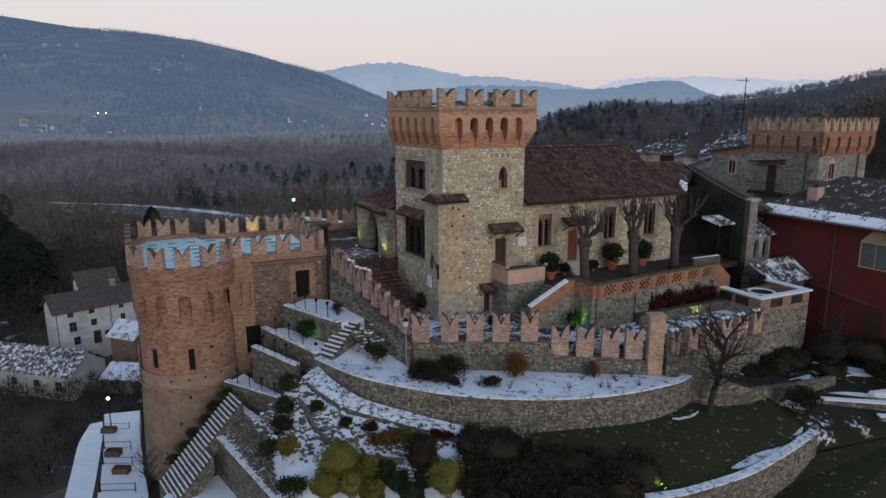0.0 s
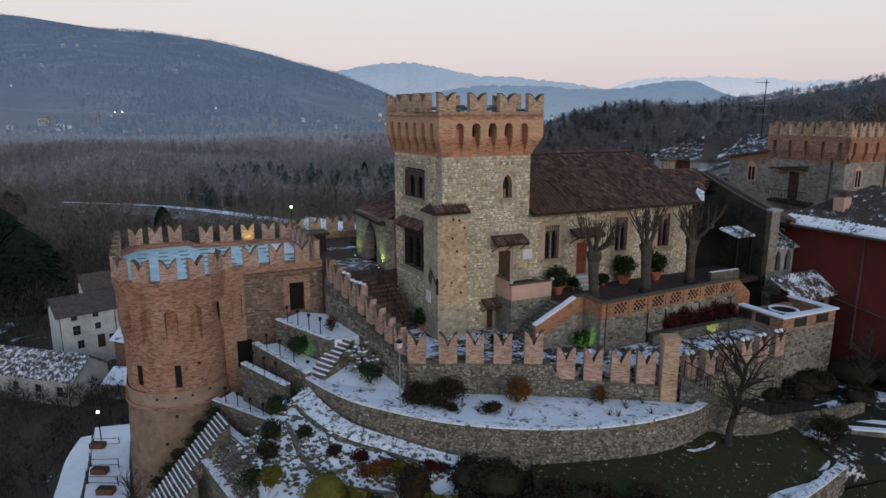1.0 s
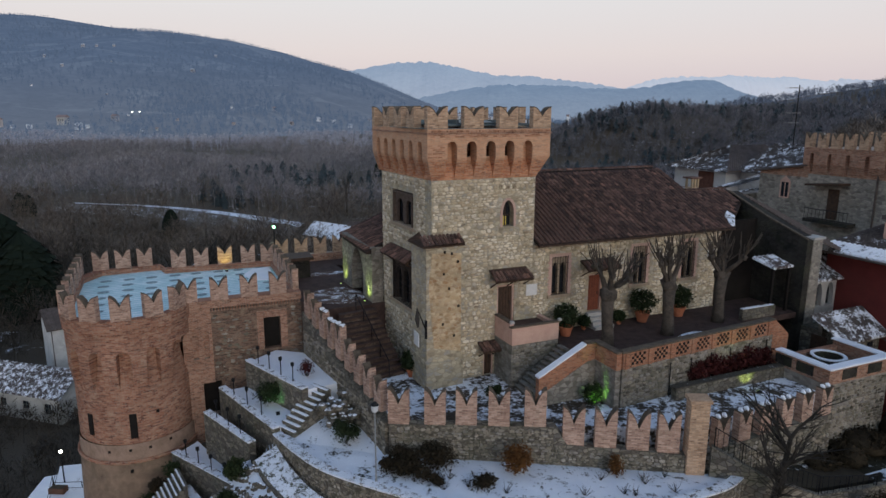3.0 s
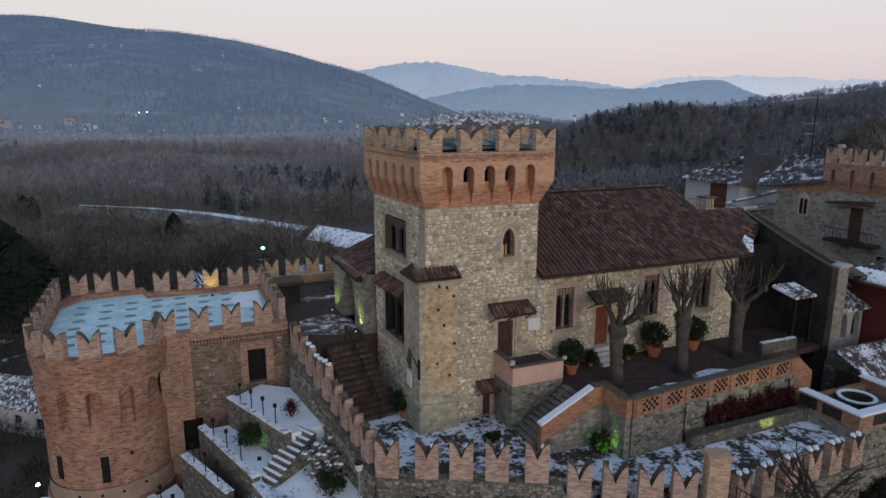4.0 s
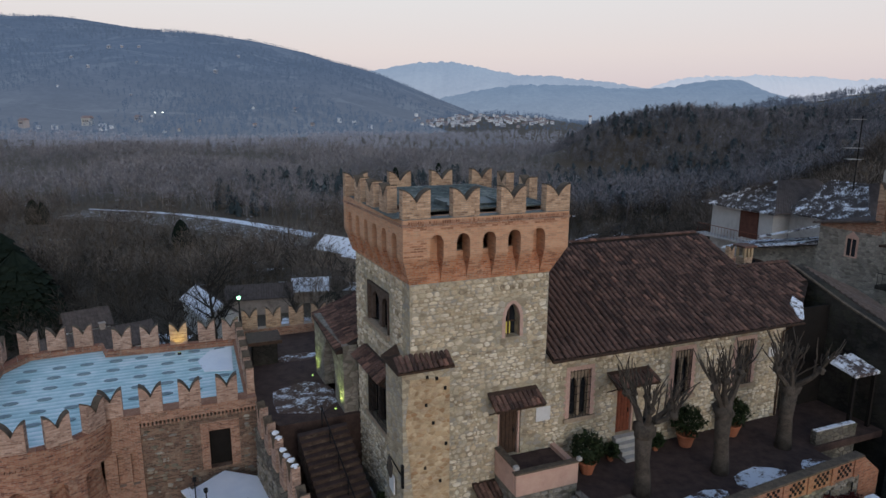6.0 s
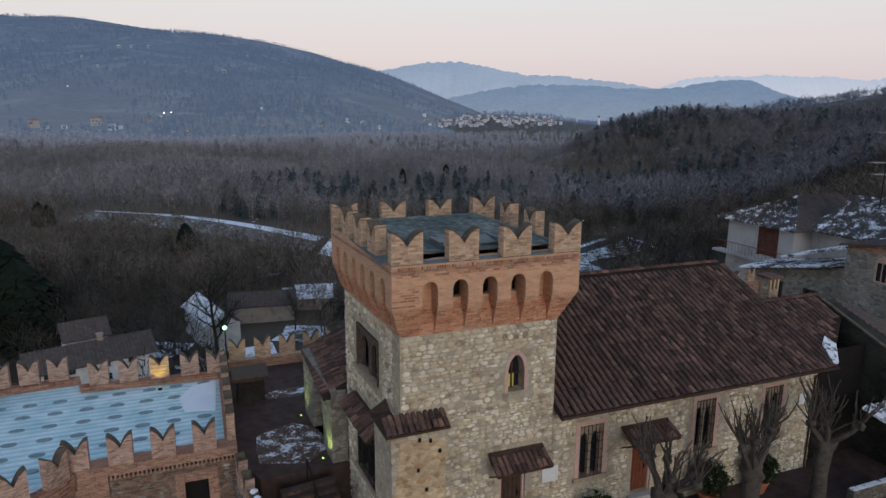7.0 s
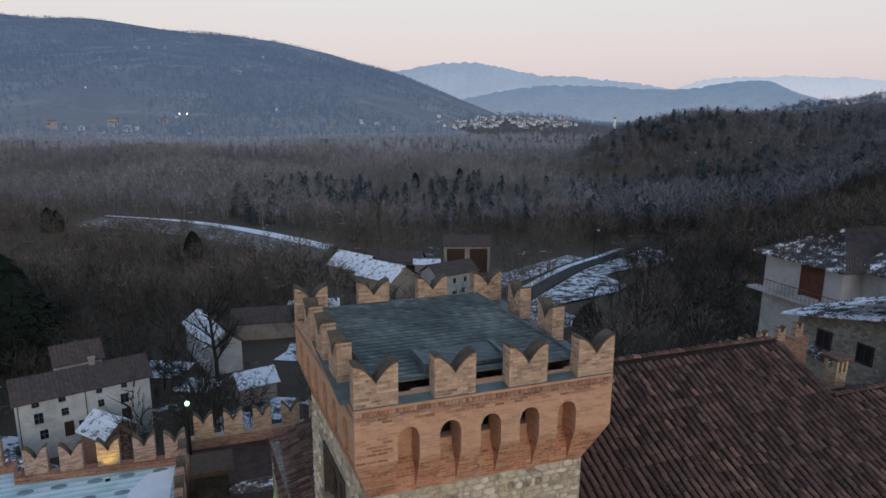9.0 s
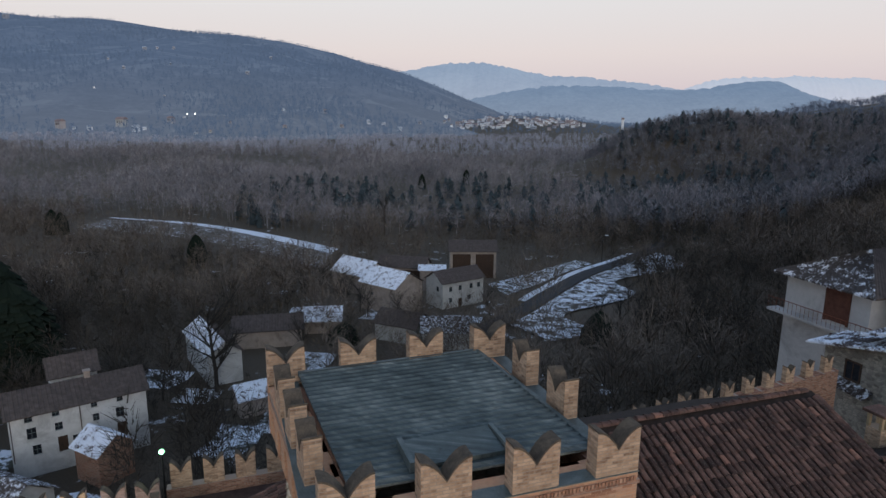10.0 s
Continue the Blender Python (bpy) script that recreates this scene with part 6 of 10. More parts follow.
# farms along the foot of the hill: x, y, half length, wall, roof
FARMS = [(-736, 1160, 10.5, 2, 0), (-680, 1115, 7.3, 0, 1), (-673, 1129, 3.4, 0, 1), (-836, 1129, 10.0, 1, 0), (-807, 1125, 3.5, 0, 1), (-777, 1127, 4.9, 0, 1), (-561, 1100, 3.2, 0, 1), (-545, 1122, 2.9, 2, 0), (-660, 1197, 7.7, 3, 0), (-447, 1222, 3.7, 1, 0), (-522, 1417, 3.5, 0, 1), (-361, 1310, 4.2, 1, 0), (-330, 1409, 5.9, 0, 1), (-301, 1428, 4.5, 0, 1), (-259, 1395, 5.1, 0, 1), (-240, 1541, 3.6, 3, 0), (-1141, 1928, 6.3, 3, 1), (-1101, 1928, 4.6, 3, 1), (-1059, 1947, 4.5, 3, 1), (-1144, 1749, 4.3, 3, 1), (-1008, 1606, 4.4, 3, 1), (-947, 1725, 4.0, 3, 1), (-824, 2122, 4.7, 3, 1), (-760, 1788, 6.0, 3, 1), (-970, 1427, 2.6, 0, 1), (-820, 1460, 3.0, 3, 1), (-2072, 2508, 13.4, 3, 1), (-426, 1416, 5.3, 3, 0), (-664, 1255, 2.9, 0, 1), (-552, 1217, 2.7, 1, 0)]
for x, y, s, w, r in FARMS:
    s *= 0.85
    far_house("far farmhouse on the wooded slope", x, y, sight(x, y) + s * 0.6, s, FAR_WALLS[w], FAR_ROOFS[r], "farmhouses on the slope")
for i in range(150):
    t = RNG.random() ** 0.9
    x = -190 + 335 * t + RNG.gauss(0, 14)
    y = 1640 + 90 * t + RNG.gauss(0, 30) + (1 - t * 0.6) * RNG.uniform(0, 260)
    s = RNG.uniform(2.8, 5.0)
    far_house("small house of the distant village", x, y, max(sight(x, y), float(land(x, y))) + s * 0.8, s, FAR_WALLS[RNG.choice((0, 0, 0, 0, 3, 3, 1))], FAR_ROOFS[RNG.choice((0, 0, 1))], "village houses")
church = thing("church_tower", "pale church tower of the distant village", "tower", Matrix.Translation((258, 1800, -31)))
part("shaft", Geo().box(-3, 3, -3, 3, 0, 33), FAR_WALLS[0], church)
part("spire", Geo().prism([(-3.3, -3.3), (3.3, -3.3), (3.3, 3.3), (-3.3, 3.3)], 33, [38.0] * 4).add([], []), FAR_ROOFS[0], church)
bulb = Mat("lamp_glow_white")
bulb.b.inputs["Emission Color"].default_value, bulb.b.inputs["Emission Strength"].default_value = (1.0, 0.95, 0.8, 1), 6.0
GLOW_WHITE = bulb.m
for x, y in ((-655, 1250), (-643, 1257)):
    th = thing("yard_lamp", "lit yard lamp of a far farm", "lamp", Matrix.Translation((x, y, sight(x, y))), "yard lamps")
    part("pole", Geo().tube([(0, 0, -2), (0, 0, 9)], 0.3), IRON, th)
    part("bulb", Geo().blob((0, 0, 9.6), 1.1, 8, 0.0), GLOW_WHITE, th)

# ---------------------------------------------------------------- details of the castle
PINKBRICK = plain_mat("pale_pink_brick_border", (0.46, 0.30, 0.24), (0.60, 0.42, 0.34), 6.0, bump=0.5)
WOOD_GREY = plain_mat("weathered_brown_timber", (0.06, 0.044, 0.034), (0.135, 0.10, 0.08), 5.0, bump=0.5)
TRACERY = plain_mat("grey_stone_tracery", (0.26, 0.20, 0.14), (0.42, 0.33, 0.235), 5.0)
CLAY = plain_mat("terracotta", (0.36, 0.12, 0.06), (0.50, 0.19, 0.10), 3.0)
WHITE_PANEL = plain_mat("white_notice_panel", (0.62, 0.62, 0.60), (0.75, 0.75, 0.73), 4.0, bump=0.1)
MARBLE = plain_mat("grey_stone_step", (0.34, 0.33, 0.30), (0.48, 0.46, 0.43), 3.0)
tile_k = Mat("barrel_tile", 0.9)
tile_rand = tile_k.math("ADD", tile_k.math("MULTIPLY", tile_k.n("NewGeometry").outputs["Random Per Island"], 0.27), 0.0)
tile_col = tile_k.ramp(tile_k.math("ADD", tile_rand, tile_k.math("MULTIPLY", tile_k.noise(1.2, detail=6.0, rough=0.7), 0.55)), [(0.20, (0.034, 0.021, 0.018)), (0.36, (0.088, 0.050, 0.040)), (0.50, (0.165, 0.092, 0.070)), (0.66, (0.32, 0.18, 0.13))])
tile_col = tile_k.mix(tile_k.ramp(tile_k.n("NewGeometry").outputs["Random Per Island"], [(0.975, 0.0), (0.985, 0.8)]), tile_col, (0.30, 0.15, 0.105))
tile_col = tile_k.mix(tile_k.math("MULTIPLY", tile_k.ramp(tile_k.noise(17.0, detail=3.0, rough=0.6), [(0.58, 0.0), (0.66, 1.0)]), 0.45), tile_col, (0.30, 0.22, 0.175))
tile_k.color(tile_k.mix(tile_k.math("MULTIPLY", tile_k.ramp(tile_k.noise(7.0, detail=8.0, rough=0.8), [(0.5, 0.0), (0.62, 1.0)]), 0.6), tile_col, (0.05, 0.045, 0.035)))
tile_k.bump(tile_k.noise(30.0, detail=5.0), 0.5, 0.015)
BARREL = tile_k.m


def barrel_mesh(r0=0.105, r1=0.085, length=0.44, k=4):
    """One half-round tile, its wide end at the origin, running up +y."""
    vs = []
    for y, r, lift in ((0, r0, 0.02), (length, r1, 0.0)):
        for i in range(k + 1):
            w = math.pi * i / k
            vs.append((r * math.cos(w), y, r * 0.8 * math.sin(w) + lift))
    for i in range(k + 1):
        w = math.pi * i / k
        vs.append(((r0 - 0.018) * math.cos(w), 0, (r0 - 0.018) * 0.8 * math.sin(w) + 0.02))
    n = k + 1
    fs = [(i, i + 1, n + i + 1, n + i) for i in range(k)] + [(i, 2 * n + i, 2 * n + i + 1, i + 1) for i in range(k)]
    return vs, fs


BV, BF = barrel_mesh()


def tile_frames(origin, along, up, cols, rows, pitch=0.215, gap=0.36, jitter=0.012, keep=None):
    """Poses of rows of barrel tiles on a slope."""
    along, up = Vector(along).normalized(), Vector(up).normalized()
    nrm = along.cross(up).normalized()
    rot = Matrix((along, up, nrm)).transposed().to_4x4()
    out = []
    for i in range(cols):
        for j in range(rows):
            p = Vector(origin) + along * ((i + 0.5) * pitch + RNG.gauss(0, jitter)) + up * (j * gap + RNG.gauss(0, jitter * 1.5))
            if keep is None or keep(p):
                out.append(Matrix.Translation(p) @ rot @ pose(0, 0, RNG.uniform(0, 0.012), 0, 0, RNG.gauss(0, 1.2)))
    return out


def tile_geo(frames):
    g = Geo()
    for m in frames:
        g.add(BV, BF, m)
    return g


def canopy(th, a0, a1, b_wall, b_out, z_wall, z_out, name="canopy", label="small tiled canopy", m=None):
    """A tiled shelter on a wall that faces -b."""
    g = Geo().slab([(b_wall, z_wall - 0.02), (b_out, z_out - 0.02), (b_out, z_out - 0.09), (b_wall, z_wall - 0.09)], -a1, -a0, Matrix(((0, -1, 0, 0), (1, 0, 0, 0), (0, 0, 1, 0), (0, 0, 0, 1))))
    if m is not None:
        g.v = [tuple(m @ Vector(p)) for p in g.v]
    can = pc(name, g, WOOD_DARK, th, label)
    up = Vector((0, b_wall - b_out, z_wall - z_out))
    fr = tile_frames((a0, b_out - 0.05, z_out - 0.005), (1, 0, 0), up, max(2, int((a1 - a0) / 0.2)), max(1, int(up.length / 0.34)), (a1 - a0) / max(2, int((a1 - a0) / 0.2)), 0.34)
    if m is not None:
        fr = [m @ q for q in fr]
    part("tiles", tile_geo(fr), BARREL, can)
    for a in (a0 + 0.12, (a0 + a1) / 2, a1 - 0.12):
        g = Geo().tube([(a, b_wall + 0.02, z_out - 0.55), (a, b_out + 0.12, z_out - 0.08)], 0.035, 4)
        g.tube([(a, b_wall, z_wall - 0.14), (a, b_out + 0.03, z_out - 0.12)], 0.04, 4)
        if m is not None:
            g.v = [tuple(m @ Vector(p)) for p in g.v]
        part("bracket", g, WOOD_DARK, can)
    return can


def mullioned(th, a0, a1, z0, z1, b, m=None, lights=2, border=True, bars=True, name="window", label="paired pointed window behind an iron grille"):
    """A window of pointed lights in a brick border, in a wall that faces -b."""
    g = Geo()
    w = a1 - a0
    if border:
        t = 0.2
        g.box(a0 - t, a0, b - 0.035, b + 0.25, z0 - 0.1, z1 + t, m).box(a1, a1 + t, b - 0.035, b + 0.25, z0 - 0.1, z1 + t, m).box(a0, a1, b - 0.035, b + 0.25, z1, z1 + t, m)
        n = int((z1 - z0) / 0.14)
        for i in range(n):
            z = z0 + i * 0.14
            if i % 2:
                g.box(a0 - t - 0.08, a0 - t, b - 0.025, b + 0.2, z, z + 0.11, m).box(a1 + t, a1 + t + 0.08, b - 0.025, b + 0.2, z, z + 0.11, m)
    else:
        g.box(a0 - 0.08, a0, b - 0.03, b + 0.3, z0, z1, m).box(a1, a1 + 0.08, b - 0.03, b + 0.3, z0, z1, m).box(a0 - 0.08, a1 + 0.08, b - 0.03, b + 0.3, z1, z1 + 0.12, m)
    win = pc(name, g, PINKBRICK if border else WOOD_GREY, th, label)
    g = Geo().box(a0 - 0.28, a1 + 0.28, b - 0.12, b + 0.2, z0 - 0.18, z0 - 0.004, m)
    part("sill", g, TRACERY, win)
    g = Geo()
    lw = w / lights
    for i in range(lights):
        c = a0 + lw * (i + 0.5)
        ow = lw * 0.72
        spring, top = z0 + (z1 - z0) * 0.62, z0 + (z1 - z0) * 0.84
        g.box(a0 + lw * i, c - ow / 2, b + 0.12, b + 0.28, z0, z1, m).box(c + ow / 2, a0 + lw * (i + 1), b + 0.12, b + 0.28, z0, z1, m)
        arch_fill(g, c, ow, spring, top, z1, b + 0.12, b + 0.28, m)
    part("tracery", g, TRACERY if border else WOOD_GREY, win)
    g = Geo().box(a0, a1, b + 0.34, b + 0.37, z0, z1, m)
    part("pane", g, GLASS, win)
    if bars:
        g = Geo()
        n = max(5, int(w / 0.16))
        for i in range(n + 1):
            a = a0 + w * i / n
            g.box(a - 0.008, a + 0.008, b - 0.045, b - 0.022, z0 - 0.05, z1 + 0.05, m)
        for i in range(7):
            z = z0 + (z1 - z0) * i / 6
            g.box(a0 - 0.03, a1 + 0.03, b - 0.06, b - 0.038, z - 0.008, z + 0.008, m)
        part("grille", g, IRON, win)
    return win


# tower: lancet, doors, canopies, buttress
for a0, a1, z0, z1 in WINS:
    mullioned(house, a0 + 0.2, a1 - 0.2, z0 + 0.12, z1 - 0.2, -0.16)
g = Geo()
for s in (-1, 1):
    g.box(4.285 + s * 0.335 - (0.14 if s < 0 else 0), 4.285 + s * 0.335 + (0.14 if s > 0 else 0), T_B0 - 0.03, T_B0 + 0.2, 9.23, 10.15)
pts = arch_pts(0.67, 10.1, 10.66)
g.slab([(4.285 + x, z) for x, z in pts] + [(4.285 + x * 1.38, z + 0.13) for x, z in reversed(pts)], T_B0 - 0.03, T_B0 + 0.2)
lan = pc("lancet_window", g, PINKBRICK, tower, "pointed window in a pale brick arch")
part("pane", Geo().box(3.95, 4.62, T_B0 + 0.45, T_B0 + 0.48, 9.23, 10.7), GLASS, lan)
glow = Mat("lamplit_yellow_glass", 0.4)
glow.color((0.45, 0.36, 0.08))
glow.b.inputs["Emission Color"].default_value, glow.b.inputs["Emission Strength"].default_value = (0.5, 0.42, 0.10, 1), 0.25
part("lit_pane", Geo().box(3.97, 4.40, T_B0 + 0.42, T_B0 + 0.44, 9.25, 9.75), glow.m, lan, "dim yellow lit pane")
part("mullion", Geo().box(4.255, 4.315, T_B0 + 0.36, T_B0 + 0.41, 9.23, 10.6).box(3.95, 4.62, T_B0 + 0.36, T_B0 + 0.41, 9.78, 9.82), WOOD_DARK, lan)
mullioned(tower, 2.30, 4.8, 9.07, 10.75, -0.15, LMF, 2, False, False, "window", "large paired window with dark shutters and grille")
mullioned(tower, 1.80, 4.95, 4.45, 6.9, -0.15, LMF, 3, False, True, "bay_window", "wide three-light window behind an iron grille")
canopy(tower, 1.55, 5.2, -0.16, -0.85, 7.75, 7.25, "canopy", "dark plank canopy with tiles", LMF)


def plank_door(th, a0, a1, z0, z1, b, mat, name="door", label=""):
    g = Geo()
    n = max(3, int((a1 - a0) / 0.17))
    for i in range(n):
        x0 = a0 + (a1 - a0) * i / n
        g.box(x0 + 0.006, x0 + (a1 - a0) / n - 0.006, b, b + 0.06, z0, z1, None, 0.008)
    g.box(a0, a1, b + 0.03, b + 0.05, z0, z1)
    d = pc(name, g, mat, th, label)
    part("handle", Geo().box(a1 - 0.16, a1 - 0.12, b - 0.06, b, z0 + 0.95, z0 + 1.15), IRON, d)
    part("door_frame", Geo().box(a0 - 0.09, a0, b - 0.12, b + 0.1, z0, z1 + 0.09).box(a1, a1 + 0.09, b - 0.12, b + 0.1, z0, z1 + 0.09).box(a0, a1, b - 0.12, b + 0.1, z1, z1 + 0.09), PINKBRICK, d)
    return d


plank_door(tower, 3.82, 4.70, 3.87, 5.88, T_B0 + 0.18, WOOD_DARK, "door", "dark plank door")
plank_door(tower, 3.02, 3.48, 0.9, 2.48, T_B0 + 0.18, WOOD_DARK, "cellar_door", "low dark cellar door")
plank_door(house, 9.82, 10.68, 3.75, 5.92, 0.05, WOOD_RED, "door", "red-brown wooden door")
canopy(tower, 3.2, 5.5, T_B0, -1.05, 6.95, 6.45)
canopy(tower, 2.55, 3.62, T_B0, -1.0, 2.95, 2.6, "canopy", "low tiled canopy over the cellar door")
canopy(house, 9.1, 11.4, -0.16, -1.05, 6.95, 6.50)
g = Geo()
pc("notice_panel", g.box(5.52, 6.22, T_B0 - 0.06, T_B0 - 0.03, 5.22, 5.86), WHITE_PANEL, tower, "plain white notice panel")
pc("notice_panel", Geo().box(18.75, 19.25, -0.24, -0.2, 6.3, 6.8), WHITE_PANEL, house, "small white panel")
# corner buttress
g = Geo().prism([(-0.62, -0.62), (1.38, -0.55), (1.38, -0.10), (-0.10, 1.25), (-0.72, 1.25)], 0.4, 8.55)
g.prism([(-0.72, -0.85), (1.44, -0.72), (1.44, -0.1), (-0.1, 1.4), (-0.82, 1.4)], 0.4, [2.4, 2.2, 2.2, 2.4, 2.6])
butt = pc("buttress", g, STONE, tower, "pale corner buttress with an ochre patch")
g = Geo().add([(-0.20, -0.63, 3.1), (1.37, -0.563, 2.7), (1.37, -0.563, 8.1), (-0.30, -0.63, 8.2), (-0.50, -0.63, 6.4), (-0.20, -0.54, 3.1), (1.37, -0.50, 2.7), (1.37, -0.5, 8.1), (-0.30, -0.54, 8.2), (-0.50, -0.54, 6.4)], [(0, 1, 2, 3, 4), (9, 8, 7, 6, 5), (0, 5, 6, 1), (1, 6, 7, 2), (2, 7, 8, 3), (3, 8, 9, 4), (4, 9, 5, 0)])
part("ochre_patch", g, OCHRE_RUBBLE, butt, "patch of ochre stone and worn plaster")
g = Geo().prism([(-0.85, -0.80), (1.5, -0.75), (1.45, -0.15), (-0.15, 1.35), (-0.9, 1.35)], [8.52, 8.52, 8.75, 8.75, 8.52], [8.60, 8.60, 9.05, 9.05, 8.6])
part("cap", g, WOOD_DARK, butt)
fr = tile_frames((-0.85, -0.85, 8.62), (1, 0.02, 0), (0, 0.65, 0.40), 11, 2, 0.21, 0.36)
fr += [LM @ q for q in tile_frames((-0.8, 0.20 + 0.72 - 0.95 + 0.0, 8.62), (1, 0, 0), (0, 0.65, 0.4), 0, 2)]
part("tiles", tile_geo(fr), BARREL, butt)
# Near-black plates on the buttress paint the putlog holes' shade.
for a, z in ((0.35, 8.15), (0.75, 8.05), (0.30, 7.0), (0.6, 6.2), (1.1, 7.6), (0.25, 4.3), (0.9, 3.6), (1.15, 5.2)):
    part("putlog_hole", Geo().box(a, a + 0.1, -0.64, -0.57, z, z + 0.13), DARK, butt)
pc("notice_panel", Geo().box(-0.79, -0.74, 0.1, 0.75, 3.0, 3.75), WHITE_PANEL, tower, "small white panel on the buttress")
# flagstaff with a furled flag on the corner
pole = tc("flagstaff", "slanting flagstaff with a furled dark flag on the corner", "flag", -0.62, -0.7, 4.2)
pc("staff", Geo().tube([(-0.66, -0.6, 4.2), (-1.35, -1.15, 5.6)], [0.035, 0.025]), IRON, pole)
pc("flag", Geo().tube([(-1.33, -1.13, 5.55), (-1.28, -1.0, 5.0), (-1.22, -0.95, 4.5)], [0.03, 0.13, 0.05], 7), plain_mat("dark_furled_cloth", (0.03, 0.03, 0.03), (0.07, 0.06, 0.05), 5.0), pole)
pc("bracket", Geo().box(-0.7, -0.6, -0.68, -0.55, 3.7, 4.7), IRON, pole)

# door porch with its plastered parapet
porch = tc("porch", "raised stone porch with a pink plastered parapet", "porch", 5.0, -1.2, Z_COURT)
g = Geo().box(3.62, 6.5, -2.1, T_B0 - 0.02, 0.5, 3.2)
pc("base", g, STONE_GREY, porch)
g = Geo().box(3.62, 6.5, -2.12, -1.9, 3.2, 4.15).box(3.60, 3.84, -1.9, T_B0 - 0.02, 3.2, 4.35).box(6.28, 6.52, -1.9, T_B0 - 0.02, 3.2, 4.05)
pc("parapet", g, PLASTER_PINK, porch, "pink plastered parapet")
g = Geo().box(3.55, 6.58, -2.17, -1.85, 4.153, 4.22, None, 0.02).box(3.56, 3.88, -1.85, T_B0 - 0.02, 4.353, 4.42, None, 0.02)
pc("coping", g, COPING, porch)
pc("cap_stone", Geo().box(3.5, 3.72, -2.2, -1.98, 4.424, 4.56, None, 0.03), MARBLE, porch)
pc("cap_stone", Geo().box(6.45, 6.65, -2.2, -2.0, 4.224, 4.36, None, 0.03), MARBLE, porch)
g = Geo().box(3.84, 6.28, -1.9, T_B0 - 0.02, 3.2, 3.86)
pc("floor", g, PAVING, porch)


# ---------------------------------------------------------------- stairs
def flight(name, label, p0, p1, w, n, mat, side=None, snow=None, m=None, group=""):
    """A straight flight of n steps from p0 up to p1, w wide to its left."""
    p0, p1 = Vector(p0), Vector(p1)
    d = Vector((p1.x - p0.x, p1.y - p0.y, 0))
    L = d.length
    d.normalize()
    q = Matrix.Translation(p0) @ Matrix(((d.x, -d.y, 0, 0), (d.y, d.x, 0, 0), (0, 0, 1, 0), (0, 0, 0, 1)))
    th = thing(name, label, "stairs", (m @ q) if m is not None else q, group)
    rise, run = (p1.z - p0.z) / n, L / n
    g = Geo().box(0, run - 0.004, 0, w, -0.9, rise - 0.045)
    mesh = mesh_of("riser", g, mat)
    tr = mesh_of("step", Geo().box(-0.03, run + 0.02, -0.01, w + 0.01, rise - 0.043, rise, None, 0.012), side or mat)
    sn = mesh_of("snow", Geo().box(0.01, run - 0.10, 0.04, w - 0.04, rise + 0.002, rise + 0.05, None, 0.02), snow) if snow else None
    for i in range(n):
        mm = Matrix.Translation((i * run, 0, i * rise))
        share("riser", mesh, th, mm)
        s = share("step", tr, th, mm)
        if sn:
            share("snow", sn, s, Matrix())
    return th


STAIR_BRICK = brick_mat("worn_stair_brick", (0.12, 0.08, 0.06), (0.08, 0.052, 0.04), (0.035, 0.025, 0.02), (0.08, 0.065, 0.055))
flight("court_stairs", "broad worn brick stairs up to the raised court", (-0.95, 1.75, Z_COURT), (-1.5, 5.6, Z_UPPER), 2.35, 13, STAIR_BRICK, PAVING, None, CM)
rail = tc("stair_rail", "black iron handrail down the middle of the stairs", "handrail", -1.9, 3.6, Z_COURT)
pts = [(-1.95, 1.6, Z_COURT + 0.95), (-2.6, 5.7, Z_UPPER + 0.95)]
pc("handrail", Geo().tube(pts, 0.035), IRON, rail)
for i in range(5):
    t = i / 4
    p = Vector(pts[0]).lerp(Vector(pts[1]), t)
    pc("post", Geo().tube([(p.x, p.y, p.z - 1.0), tuple(p)], 0.028), IRON, rail)
flight("terrace_stairs", "dark stone stairs up to the terrace", (3.75, -4.25, Z_COURT), (6.55, -4.25, Z_TERRACE), 1.95, 11, STONE_WALL, STONE_GREY, None, CM)
swall = tc("stair_parapet", "sloping orange brick stair parapet with a snow cap", "parapet", 5.5, -4.8, 0.9)
g = Geo().slab([(3.7, 0.5), (7.3, 0.5), (7.3, 3.78), (6.5, 3.78), (3.7, 2.40)], -4.75, -4.45)
pc("wall", g, BRICK_ORANGE, swall)
g = Geo().slab([(3.75, 0.4), (7.3, 0.4), (7.3, 2.95), (6.5, 2.85), (3.75, 1.45)], -4.79, -4.75)
pc("stone_base", g, STONE_GREY, swall)
g = Geo().slab([(3.66, 2.39), (6.4, 3.74), (6.4, 3.83), (3.66, 2.48)], -4.79, -4.41)
pc("snow_cap", g, SNOW, swall, "snow on the sloping coping")
pc("return_wall", Geo().box(7.0, 7.3, -6.45, -4.76, 2.9, 3.78), BRICK_ORANGE, swall)
pc("return_base", Geo().box(6.98, 7.28, -6.43, -4.76, 0.4, 2.9), STONE_GREY, swall)
pc("coping", Geo().box(6.93, 7.37, -6.5, -4.4, 3.783, 3.86, None, 0.02).box(6.5, 6.93, -4.8, -4.4, 3.783, 3.86, None, 0.02), COPING, swall)
flight("door_steps", "four pale stone steps to the hall door", (10.25, -1.25, Z_TERRACE), (10.25, -0.2, 3.75), 1.3, 4, MARBLE, MARBLE, None, CM @ Matrix.Translation((0.65, 0, 0)))

